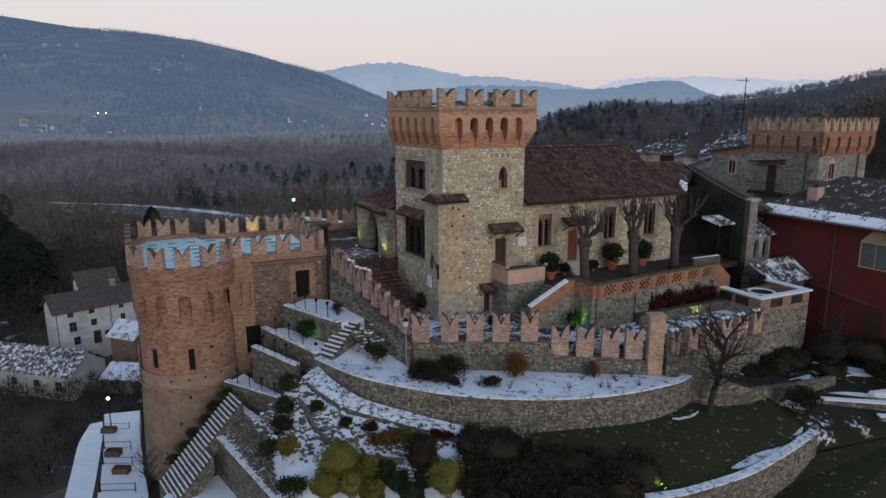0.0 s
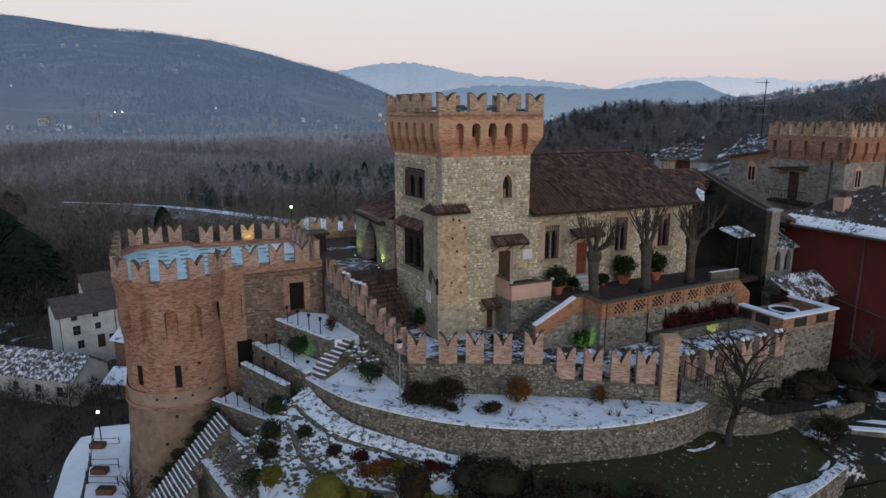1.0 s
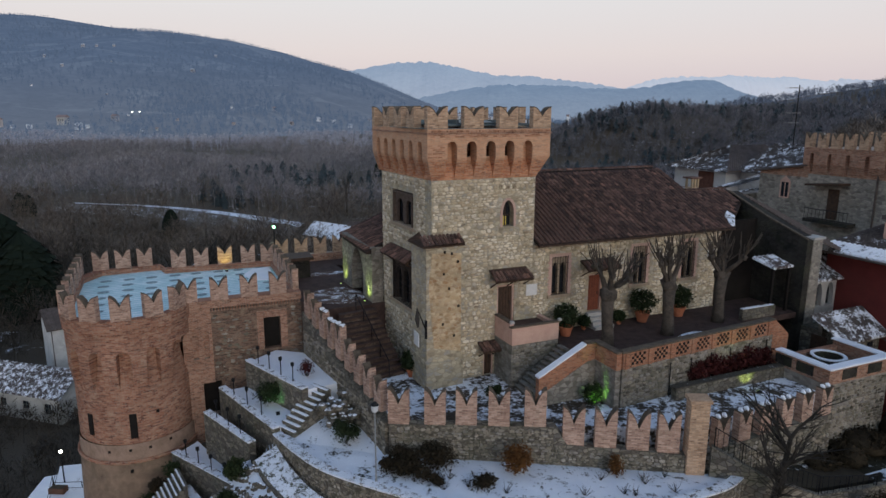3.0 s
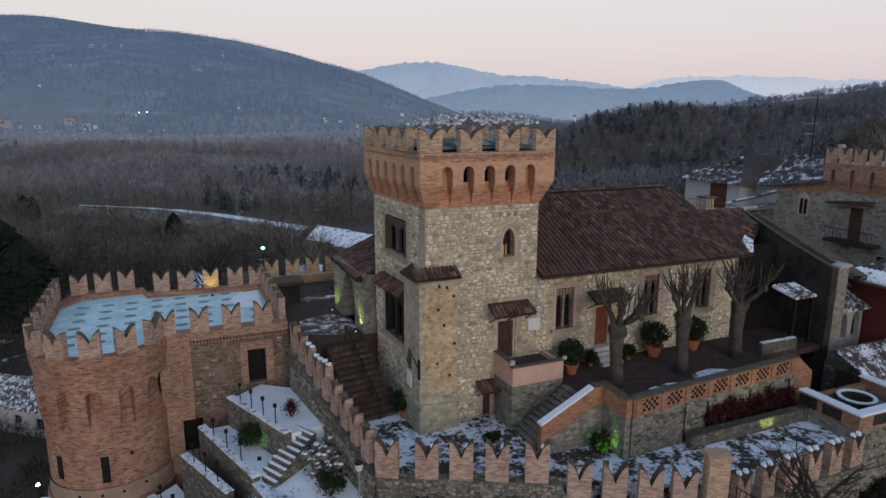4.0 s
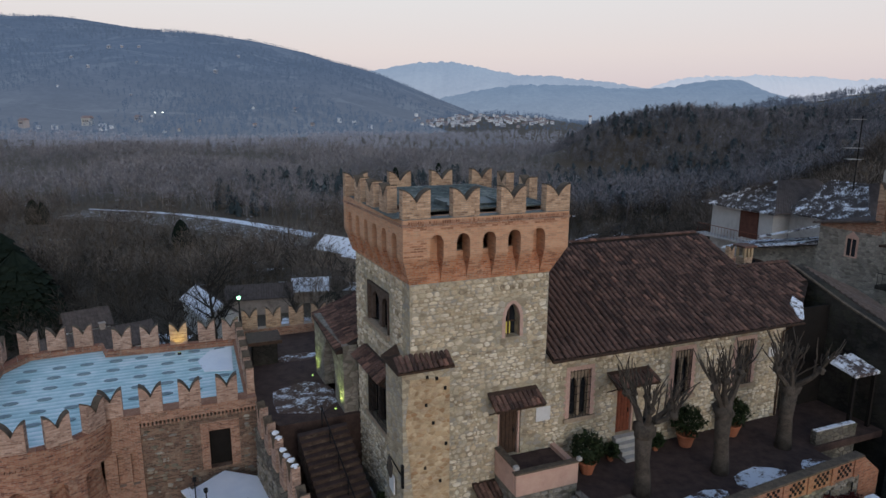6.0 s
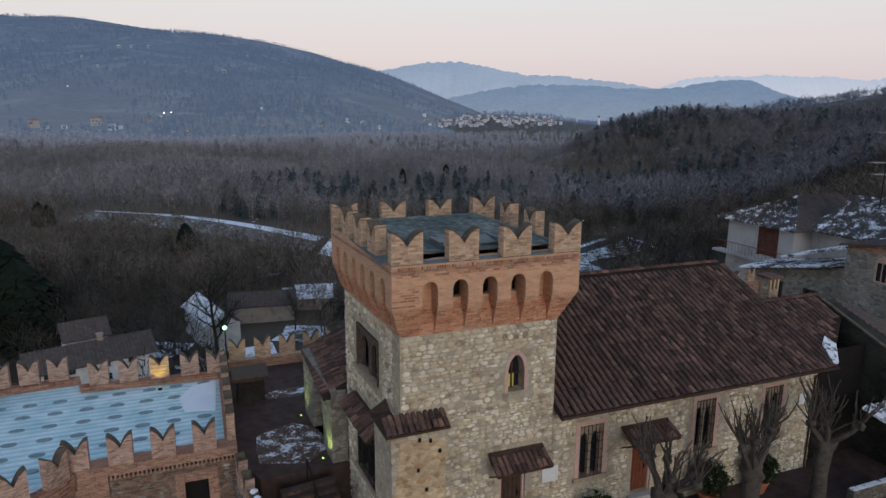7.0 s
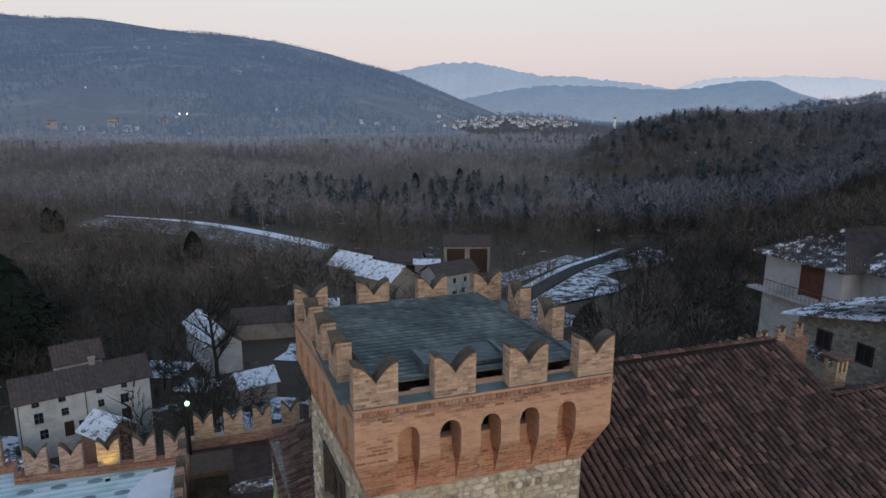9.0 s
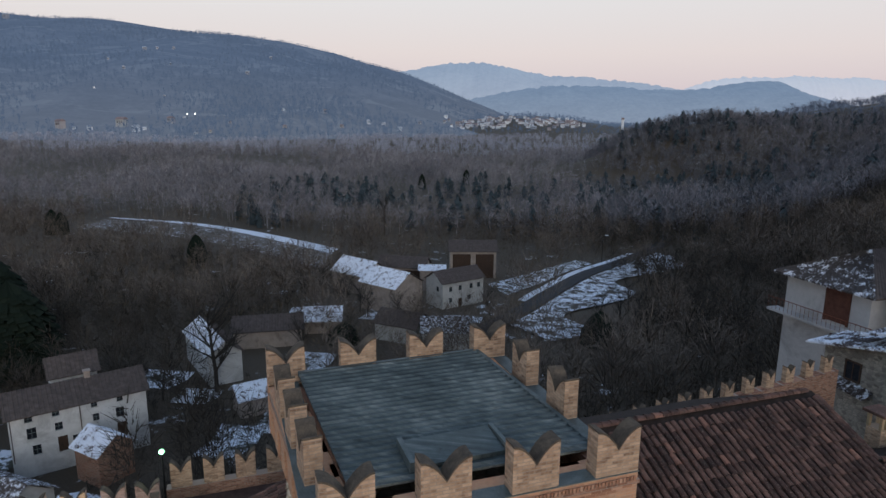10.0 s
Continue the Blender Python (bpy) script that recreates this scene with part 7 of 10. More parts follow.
# pierced panels in the terrace parapet: dark plates paint the holes' shade
gp = Geo()
for i in range(6):
    for j in range(4):
        if (i + j) % 2 == 0:
            gp.box(-0.45 + i * 0.15, -0.45 + i * 0.15 + 0.13, -0.025, 0.0, 0.12 + j * 0.15, 0.12 + j * 0.15 + 0.13)
pm = mesh_of("pierced_panel", gp, DARK)
po = OFF[terrace_wall.name]
for i in range(7):
    a = 8.3 + i * 1.52
    share("pierced_panel", pm, terrace_wall, po @ Matrix.Translation((a, -5.682, Z_TERRACE + 0.02)))
mesh_p = mesh_of("pilaster", Geo().box(-0.14, 0.14, -0.06, 0.0, 0.0, 0.80, None, 0.01), BRICK_ORANGE)
for i in range(8):
    share("pilaster", mesh_p, terrace_wall, po @ Matrix.Translation((7.55 + i * 1.52, -5.682, Z_TERRACE)))
pc("coping", Geo().box(7.22, 18.65, -5.76, -5.30, 3.783, 3.86, None, 0.02), COPING, terrace_wall)
g = Geo().slab([(18.6, 1.0), (20.0, 1.0), (20.0, 2.75), (18.6, 3.85)], -5.66, -5.36)
pc("end_slope", g, BRICK_ORANGE, terrace_wall)
for i in range(6):
    a = 10.5 + i * 1.5
    pc("drain_pipe", Geo().tube([(a, -5.75, 0.4), (a, -5.75, 2.75)], 0.03), IRON, terrace_wall)

# lower ledge and creeper before the terrace wall
ledge = tc("creeper_ledge", "low stone ledge with dark red creeper", "ledge", 15, -6.4, 0)
pc("wall", Geo().box(10.5, 18.2, -6.9, -6.55, -0.5, 1.55), STONE_WALL, ledge)
pc("coping", Geo().box(10.4, 18.25, -6.95, -6.5, 1.553, 1.60), patchy_snow_mat("ledge_snow", (0.05, 0.045, 0.035), 0.14, 1.2), ledge)


def leaves(name, boxes, n, size, mat, parent=None, seed=1, shell=0.0, m=None):
    """A crown of many small leaves, scattered in ellipsoids (centre, radii)."""
    q = np.random.default_rng(seed)
    cs, ts = [], []
    off = 0
    for (c, r) in boxes:
        k = int(n)
        d = q.normal(size=(k, 3))
        d /= np.linalg.norm(d, axis=1)[:, None]
        rad = (shell + (1 - shell) * q.uniform(0, 1, k) ** 0.5)[:, None]
        lump = (1 + 0.22 * np.sin(5 * d[:, :1] + 3 * d[:, 1:2]) * np.cos(4 * d[:, 2:3]))
        p = np.array(c) + d * rad * np.array(r) * lump
        a = q.normal(size=(k, 3)) * size
        b = q.normal(size=(k, 3)) * size
        cs += [p - a * 0.5, p + a * 0.5, p + b]
        i = np.arange(k)
        ts.append(np.stack([off + i, off + k + i, off + 2 * k + i], -1))
        off += 3 * k
    ob = new(name, raw_mesh(name, np.concatenate(cs), np.concatenate(ts), mat))
    if parent is not None:
        ob.parent = parent
    if m is not None:
        ob.matrix_basis = m
    return ob


LEAF_GREEN = island_mat("dark_evergreen_leaf", [(0.2, (0.010, 0.016, 0.008)), (0.55, (0.026, 0.038, 0.016)), (0.85, (0.06, 0.078, 0.032))], 0.6, 1.0)
LEAF_OLIVE = island_mat("olive_clipped_leaf", [(0.2, (0.05, 0.05, 0.012)), (0.55, (0.13, 0.12, 0.025)), (0.85, (0.24, 0.20, 0.05))], 0.6, 1.0)
LEAF_RED = island_mat("dark_red_leaf", [(0.2, (0.02, 0.006, 0.006)), (0.55, (0.052, 0.013, 0.013)), (0.85, (0.10, 0.032, 0.026))], 0.7, 1.0)
LEAF_RUST = island_mat("rust_brown_leaf", [(0.2, (0.06, 0.025, 0.010)), (0.55, (0.13, 0.06, 0.02)), (0.85, (0.22, 0.12, 0.05))], 0.8, 1.0)
LEAF_DARK = island_mat("brown_dark_hedge", [(0.2, (0.016, 0.013, 0.008)), (0.55, (0.034, 0.027, 0.017)), (0.85, (0.070, 0.050, 0.030))], 0.8, 0.6)
leaves("creeper", [((12.6 + i * 1.0, -6.3 + 0.06 * i, 1.85 + 0.15 * math.sin(i * 2.1)), (0.75, 0.2, 0.7)) for i in range(6)], 620, 0.09, LEAF_RED, ledge, 5, 0.0, OFF[ledge.name])

# ---------------------------------------------------------------- pots and pollarded trees on the terrace
def potted(a, b, z, s, seed, pot=True):
    th = tc("potted_bush", "rounded evergreen bush in a red clay pot", "plant", a, b, z, "potted bushes")
    g = Geo()
    ring = 12
    prof = [(0.22, 0), (0.30, 0.30), (0.34, 0.42), (0.36, 0.42), (0.36, 0.5), (0.30, 0.5), (0.28, 0.40)]
    vs = [(r * s * math.cos(2 * math.pi * j / ring), r * s * math.sin(2 * math.pi * j / ring), h * s) for r, h in prof for j in range(ring)]
    g.add(vs, [(i * ring + j, i * ring + (j + 1) % ring, (i + 1) * ring + (j + 1) % ring, (i + 1) * ring + j) for i in range(len(prof) - 1) for j in range(ring)] + [tuple(range((len(prof) - 1) * ring, len(prof) * ring))])
    part("pot", g, CLAY, th)
    part("stems", Geo().tube([(0, 0, 0.3 * s), (0.03, 0, 0.9 * s)], 0.04), WOOD_DARK, th)
    leaves("foliage", [((0, 0, 1.05 * s), (0.62 * s, 0.62 * s, 0.55 * s))], 1500, 0.085, LEAF_GREEN, th, seed, 0.35)


for i, (a, b, z, s) in enumerate(((7.55, -1.25, Z_TERRACE, 1.15), (13.2, -0.95, Z_TERRACE, 1.25), (16.0, -0.95, Z_TERRACE, 1.2), (-0.75, 1.3, Z_COURT, 0.9), (9.1, -0.8, Z_TERRACE, 0.5), (11.6, -0.8, Z_TERRACE, 0.5))):
    potted(a, b, z, s, 20 + i)
BARK = plain_mat("dark_bark", (0.022, 0.02, 0.016), (0.062, 0.054, 0.045), 4.0, bump=0.9, fine=14.0)


def limb(g, p, d, ln, r, q, bend=0.25, seg=4, k=6):
    pts, rad = [Vector(p)], [r]
    d = Vector(d).normalized()
    for i in range(seg):
        d = (d + Vector((q.uniform(-bend, bend), q.uniform(-bend, bend), q.uniform(-bend * 0.3, bend * 0.7)))).normalized()
        pts.append(pts[-1] + d * ln / seg)
        rad.append(r * (1 - 0.55 * (i + 1) / seg))
    g.tube(pts, rad, k)
    return pts, d


def pollard(a, b, z, h, seed):
    """A pollarded street tree: stout trunk, knuckled limbs and a broom of shoots."""
    q = random.Random(seed)
    th = tc("pollarded_tree", "bare pollarded tree with knobbly limbs on the terrace", "tree", a, b, z, "pollarded trees")
    g = Geo()
    lean = q.uniform(-0.12, 0.12)
    trunk = [(0, 0, -0.2), (0.02, 0, 0.6), (lean * 0.5, 0.03, 1.5), (lean, 0, h * 0.46)]
    g.tube(trunk, [0.42, 0.33, 0.30, 0.37], 9)
    g.blob((lean, 0, h * 0.46), 0.44, 10, 0.25, 1.1, seed)
    part("trunk", g, POLLARD_BARK, th, "", None, True)
    for i in range(6):
        w = i * 1.05 + q.uniform(-0.3, 0.3)
        gl = Geo()
        out = q.uniform(0.45, 0.95)
        pts, d = limb(gl, (lean, 0, h * 0.46), (math.cos(w) * out, math.sin(w) * out, 0.9), h * q.uniform(0.18, 0.28), 0.17, q)
        gl.blob(tuple(pts[-1]), 0.19, 8, 0.3, 1.0, seed + i)
        for j in range(9):
            s0 = pts[-1] if j < 6 else pts[q.choice((2, 3))]
            v = Vector((math.cos(w) * 0.35 + q.uniform(-0.45, 0.45), math.sin(w) * 0.35 + q.uniform(-0.45, 0.45), q.uniform(0.8, 1.7)))
            sp, sd = limb(gl, s0, v, h * q.uniform(0.12, 0.30), 0.042, q, 0.22, 4, 5)
            limb(gl, sp[2], sd + Vector((q.uniform(-0.6, 0.6), q.uniform(-0.6, 0.6), 0.2)), h * q.uniform(0.05, 0.10), 0.02, q, 0.2, 2, 4)
        part("limb", gl, POLLARD_BARK, th)
    return th


POLLARD_BARK = plain_mat("grey_brown_bark", (0.038, 0.032, 0.026), (0.115, 0.095, 0.076), 3.0, bump=0.9, fine=14.0)
for i, (a, b, h) in enumerate(((8.75, -3.4, 6.2), (13.0, -3.3, 6.4), (17.4, -2.7, 6.2))):
    pollard(a, b, Z_TERRACE, h, 31 + i)


def bare_tree(name, label, x, y, z, h, seed, spread_=0.6, group="", r=None, twigs=5):
    """A leafless tree with forking limbs."""
    q = random.Random(seed)
    th = thing(name, label, "tree", Matrix.Translation((x, y, z)), group)
    r = r or h * 0.022
    g = Geo()
    pts, d = limb(g, (0, 0, -0.3), (q.uniform(-0.1, 0.1), q.uniform(-0.1, 0.1), 1), h * 0.72, r, q, 0.10, 6, 7)
    part("trunk", g, BARK, th)
    gl = Geo()
    for p in pts[2:]:
        for _ in range(3):
            w = q.uniform(0, 6.28)
            v = (math.cos(w) * spread_, math.sin(w) * spread_, q.uniform(0.5, 1.1))
            lp, ld = limb(gl, p, v, h * q.uniform(0.25, 0.42), r * 0.42, q, 0.22, 4, 5)
            for lpp in lp[1:]:
                for _ in range(twigs // 2):
                    w2 = q.uniform(0, 6.28)
                    tp, td = limb(gl, lpp, (math.cos(w2) * 0.7 + ld.x, math.sin(w2) * 0.7 + ld.y, q.uniform(0.2, 1.1)), h * q.uniform(0.08, 0.2), r * 0.15, q, 0.3, 3, 3)
                    for _ in range(2):
                        w3 = q.uniform(0, 6.28)
                        limb(gl, tp[q.choice((1, 2))], (math.cos(w3), math.sin(w3), q.uniform(0.1, 0.9)), h * q.uniform(0.04, 0.1), r * 0.08, q, 0.3, 2, 3)
    part("crown", gl, BARK, th)
    return th

# ---------------------------------------------------------------- garden levels
def level(name, label, outline, z, mat, depth=1.5, category="terrace"):
    zs = z if isinstance(z, (list, tuple)) else [z] * len(outline)
    g = Geo().prism(outline, [q - depth for q in zs], list(zs))
    return structure(name, g, mat, label, category)


SNOW_STEP = patchy_snow_mat("trodden_snow", (0.09, 0.08, 0.07), 0.85, 1.5)
level("landing", "stone landing with melting snow", [(-14.3, 40.0), (-9.6, 36.6), (-8.8, 37.2), (-12.5, 40.3), (-13.7, 41.5)], -3.45, SNOW_STEP)
level("passage", "sunken passage to the tower door", [(-12.5, 40.35), (-9.0, 37.35), (-7.9, 37.75), (-12.2, 41.85), (-13.4, 42.4)], -2.75, EARTH)
level("snow_terrace", "narrow terrace under snow", [(-12.2, 41.95), (-7.75, 37.7), (-6.5, 39.05), (-10.9, 42.7)], -0.5, SNOW)
level("gate_terrace", "snow-covered terrace before the gate", [(-10.85, 42.85), (-6.7, 39.1), (-5.0, 40.2), (-7.8, 44.4), (-9.9, 44.8)], 0.95, SNOW)
level("rockery_bank", "steep snowy bank set with stones", [(-13.2, 38.1), (-10.3, 35.2), (-8.2, 33.4), (-8.3, 29.8), (-14.1, 36.8)], [-4.5, -4.5, -4.3, -5.5, -5.4], SNOW, 3)
level("lower_snow", "trodden snow below the terraces", [(-16.4, 34.2), (-14.0, 36.4), (-8.4, 29.4), (-10.5, 25.5), (-16.5, 30.5)], -8.0, SNOW, 3)
g = Geo()
n = len(cs)
for i, p in enumerate(cs):
    t = i / (n - 1)
    q = Vector((-0.62, -0.78))
    zt = -1.0 - 1.1 * t
    for s_, dz in ((0.0, 0.0), (0.6, -0.12), (1.25 * (1 - 0.5 * t), -0.28)):
        g.v.append((p.x + q.x * s_, p.y + q.y * s_, zt + dz))
for i in range(n - 1):
    for j in range(2):
        g.f.append((i * 3 + j, i * 3 + j + 1, (i + 1) * 3 + j + 1, (i + 1) * 3 + j))
structure("snow_strip", g, patchy_snow_mat("grassy_snow", (0.045, 0.048, 0.025), 0.60, 3.2), "strip of snowy grass along the wall", "snow")
EDGES = [("upper", [(float(x), float(y)) for x, y in zip(CX[:26], CY[:26])], 0.12), ("lower", [(-8.15, 34.0), (-7.4, 32.7), (-6.73, 31.52), (-5.82, 30.52), (-4.1, 29.59), (-1.9, 29.2)], 0.22)]
for nm, pts, up_ in EDGES:
    pts = [(p.x, p.y) for p in curve(pts, 3)]
    edge = tw("bed_edging", "low dark stone edging in the rock garden", "wall", *pts[len(pts) // 2], -3, "rock garden edgings")
    zz = [float(slope_z(*p)) for p in pts]
    g = Geo()
    run_wall(g, pts, [z - 0.5 for z in zz], [z + up_ for z in zz], 0.2)
    pc("wall", g, STONE_WALL, edge)

flight("garden_stairs", "long snowy garden stairs along the round tower", (-16.3, 34.3, -8.3), (-12.45, 37.25, -3.6), 2.0, 24, STONE_WALL, STONE_WALL, SNOW, None, "garden stairs")
flight("garden_stairs", "rough snowy steps beside the long garden stairs", (-15.55, 33.33, -8.3), (-13.6, 34.82, -5.95), 1.2, 12, STONE_WALL, STONE_WALL, SNOW, None, "garden stairs")
flight("garden_stairs", "short snowy stone stairs between terraces", (-8.95, 36.35, -3.4), (-7.2, 37.05, -0.75), 1.3, 13, STONE_WALL, STONE_WALL, SNOW, None, "garden stairs")
flight("garden_stairs", "short snowy stone stairs to the gate terrace", (-6.75, 37.25, -0.7), (-5.3, 39.3, 0.95), 1.3, 9, STONE_WALL, STONE_WALL, SNOW, None, "garden stairs")


def rocks(name, label, places, mat, seed, snowy=None):
    """A heap of field stones."""
    q = random.Random(seed)
    g, s = Geo(), Geo()
    for (x, y, z, r) in places:
        g.blob((x, y, z), r, 7, 0.28, 0.7, q.random())
        if snowy is not None and q.random() < 0.8:
            s.blob((x + 0.02, y + 0.03, z + r * 0.52), r * 0.72, 7, 0.2, 0.32, q.random())
    ob = tagged(part(name, g, mat), label, "rocks", "", "stuff")
    if snowy is not None:
        part("snow", s, snowy, ob)
    return ob


q = random.Random(3)
rocks("rockery_stones", "rough rockery stones capped with snow", [(-5.1 + 1.1 * (k := q.random()) + q.uniform(-0.5, 0.5), 37.1 + 1.9 * q.random(), 0.0 + 1.05 * q.random() - 0.6 * k, q.uniform(0.12, 0.24)) for i in range(110)], STONE_WALL, 4, SNOW)
pl = []
for i in range(396):
    row = i % 11
    u_, v_ = (i // 11 + q.uniform(0.1, 0.9)) / 36, (row + 0.5 + q.uniform(-0.12, 0.12)) / 11
    x = (-13.2 + 2.9 * u_) * (1 - v_) + (-14.0 + 5.5 * u_) * v_
    y = (38.0 - 2.9 * u_) * (1 - v_) + (36.8 - 6.9 * u_) * v_
    pl.append((x, y, -4.5 - 0.95 * v_, q.uniform(0.08, 0.15)))
rocks("rockery_stones", "rows of field stones showing through snow", pl, STONE_WALL, 5)
pl = []
for i in range(560):
    t, d = q.random(), q.uniform(0.2, 3.4)
    j = int(t * 26)
    x, y = float(CX[j]) - 0.62 * d + q.uniform(-0.4, 0.4), float(CY[j]) - 0.78 * d
    pl.append((x, y, float(slope_z(x, y)) + 0.04, q.uniform(0.06, 0.20)))
rocks("rockery_stones", "dark stones and clods half under snow", pl, STONE_WALL, 6, SNOW)

# ---------------------------------------------------------------- shrubs
def shrub(name, label, x, y, z, r, h, mat, seed, n=1400, size=0.07, shell=0.2, lumps=3, category="shrub", group=""):
    q = random.Random(seed)
    th = thing(name, label, category, Matrix.Translation((x, y, z)), group)
    g = Geo()
    for _ in range(6):
        w = q.uniform(0, 6.28)
        g.tube([(0, 0, -0.2), (math.cos(w) * r * 0.4, math.sin(w) * r * 0.4, h * 0.7)], [0.03, 0.012], 4)
    part("stems", g, BARK, th)
    if name in ("hedge", "bank_bush", "topiary_bush", "clipped_hedge"):
        core = Geo().blob((0, 0, h * 0.46), 1.0, 12, 0.10, 1.0, seed)
        core.v = [(x * r * 0.86, y * r * 0.86, h * 0.46 + (z - h * 0.46) * h * 0.46) for x, y, z in core.v]
        part("inner_foliage", core, mat, th, "", None, True)
    bx = [((0, 0, h * 0.5), (r, r, h * 0.52))] + [((q.uniform(-0.5, 0.5) * r, q.uniform(-0.5, 0.5) * r, h * q.uniform(0.45, 0.8)), (r * 0.55, r * 0.55, h * 0.35)) for _ in range(lumps)]
    leaves("foliage", bx, n / (1 + lumps * 0.5), size, mat, th, seed, shell)
    return th


TOP = [(-5.09, 28.9, 1.1), (-3.55, 28.7, 0.68), (-2.8, 28.5, 0.55), (-4.36, 27.9, 0.7), (-2.2, 28.0, 0.55), (0.16, 27.9, 0.95), (-5.6, 27.9, 0.75), (-1.4, 27.3, 0.6), (-3.3, 27.4, 0.6), (-0.8, 28.2, 0.5)]
for i, (x, y, r) in enumerate(TOP):
    shrub("topiary_bush", "clipped round olive-green bush", x, y, float(slope_z(x, y)) - 0.15, r, r * 1.7, LEAF_OLIVE if i not in (2, 4, 7, 9) else LEAF_GREEN, 60 + i, 3600, 0.045, 0.75, 0, "bush", "clipped bushes")
for i, (x, y, r) in enumerate(((-2.72, 30.3, 0.6), (-1.92, 30.4, 0.55), (-3.4, 30.4, 0.45), (-1.2, 30.3, 0.5))):
    shrub("rust_shrub", "rust-brown shrub beside the hedge", x, y, float(slope_z(x, y)) - 0.05, r, r * 1.2, LEAF_RUST if i != 1 else LEAF_OLIVE, 80 + i, 1300, 0.06, 0.3, 2, "shrub", "rust shrubs")
for i, (x, y) in enumerate(((-0.4, 30.6), (0.2, 30.6), (-3.9, 31.3))):
    shrub("dark_red_shrub", "dark red low shrub", x, y, float(slope_z(x, y)) - 0.05, 0.5, 0.4, LEAF_RED, 86 + i, 800, 0.06, 0.2, 2, "shrub", "dark red shrubs")
shrub("clipped_hedge", "dark clipped evergreen block", -1.0, 29.0, -3.2, 0.8, 1.8, LEAF_DARK, 83, 3600, 0.05, 0.7, 0)
HEDGE = [(1.6, 30.0), (2.9, 29.8), (4.2, 29.6), (5.6, 29.3), (7.0, 29.0), (8.4, 28.9), (9.6, 29.0), (1.5, 28.6), (3.0, 28.4), (4.6, 28.2), (6.2, 27.9), (7.8, 27.7), (9.2, 27.9), (1.8, 27.2), (3.4, 27.0), (5.0, 26.8), (6.6, 26.5), (8.2, 26.5), (2.4, 25.8), (4.2, 25.6), (6.0, 25.4), (7.8, 25.3)]
for i, (x, y) in enumerate(HEDGE):
    shrub("hedge", "overgrown dark brown hedge", x, y, max(float(slope_z(x, y)) - 0.4, -3.6), 1.15 + 0.25 * math.sin(i * 1.7), 1.35 + 0.25 * math.sin(i * 2.3), LEAF_DARK, 90 + i, 2300, 0.085, 0.2, 3, "hedge", "dark hedge")
shrub("bed_shrub", "russet and green shrub in the snowy bed", 4.1, 34.4, -0.7, 0.75, 1.5, LEAF_RUST, 110, 1500, 0.06)
shrub("bed_shrub", "dark twiggy shrub in the snowy bed", -0.5, 34.4, -0.65, 0.9, 0.95, LEAF_DARK, 111, 1300, 0.06)
shrub("bed_shrub", "small brown shrub in the snowy bed", 8.6, 34.5, -0.7, 0.4, 0.9, LEAF_RUST, 112, 700, 0.05)
shrub("bed_shrub", "low dark shrub in the snowy bed", 2.6, 33.2, -0.65, 0.7, 0.5, LEAF_DARK, 113, 800, 0.06)
shrub("bed_shrub", "dark creeping juniper by the rockery", -4.0, 36.6, -0.5, 0.7, 0.9, LEAF_GREEN, 114, 1500, 0.05)
shrub("wall_shrub", "green shrub at the foot of the stairs wall", 3.2, 39.0, 0.9, 0.45, 0.6, LEAF_GREEN, 115, 900, 0.05)
shrub("terrace_shrub", "dark twiggy shrub on the gate terrace", -7.0, 41.0, 0.95, 0.55, 0.9, LEAF_RED, 116, 500, 0.05)
shrub("ivy", "dark ivy hanging over the terrace wall", -9.0, 40.5, -0.45, 0.9, 1.2, LEAF_GREEN, 117, 1500, 0.07)
for i, (x, y, r, h, mt) in enumerate(((-9.15, 30.6, 0.6, 1.0, 0), (-8.09, 30.4, 0.55, 1.2, 1), (-7.3, 28.0, 0.8, 1.0, 0), (-6.99, 33.1, 0.45, 0.5, 0), (-8.9, 33.4, 0.6, 1.0, 0), (-9.0, 35.2, 0.6, 1.1, 0), (-8.6, 32.2, 0.6, 0.8, 2), (-5.2, 31.7, 0.4, 0.45, 2))):
    shrub("slope_shrub", ("dark evergreen shrub in the rock garden", "yellow-green shrub in the rock garden", "brown twiggy shrub in the rock garden")[mt], x, y, float(slope_z(x, y)) - 0.1, r, h, (LEAF_GREEN, LEAF_OLIVE, LEAF_DARK)[mt], 118 + i, 1700, 0.06, 0.2, 3, "shrub", "rock garden shrubs")
shrub("bed_shrub", "brown leafless thicket against the wall", 0.6, 34.7, -0.7, 1.0, 1.2, LEAF_DARK, 131, 1500, 0.06)
shrub("round_shrub", "brown rounded conifer beside the path", 20.2, 34.0, -3.1, 1.1, 1.9, LEAF_DARK, 121, 2400, 0.06)
for i in range(16):
    x, y = q.uniform(-2.5, 11.5), q.uniform(32.6, 34.9)
    th = thing("bed_twigs", "leafless rose bush in the snow", "shrub", Matrix.Translation((x, y, -0.6)), "rose bushes")
    g = Geo()
    for _ in range(14):
        limb(g, (0, 0, -0.05), (q.uniform(-0.7, 0.7), q.uniform(-0.7, 0.7), 1), q.uniform(0.3, 0.65), 0.012, q, 0.3, 3, 3)
    part("twigs", g, BARK, th)["kind"] = "stuff"

# ---------------------------------------------------------------- lamps
def glowing(name, col, strength):
    k = Mat(name, 0.5)
    k.color(col)
    k.b.inputs["Emission Color"].default_value, k.b.inputs["Emission Strength"].default_value = (*col, 1), strength
    return k.m


GLOW_GREEN = glowing("lamp_glow_green", (0.35, 1.0, 0.5), 2.6)
LAMP_GLASS = plain_mat("frosted_lamp_glass", (0.55, 0.57, 0.58), (0.65, 0.67, 0.68), 3.0, rough=0.3, bump=0)


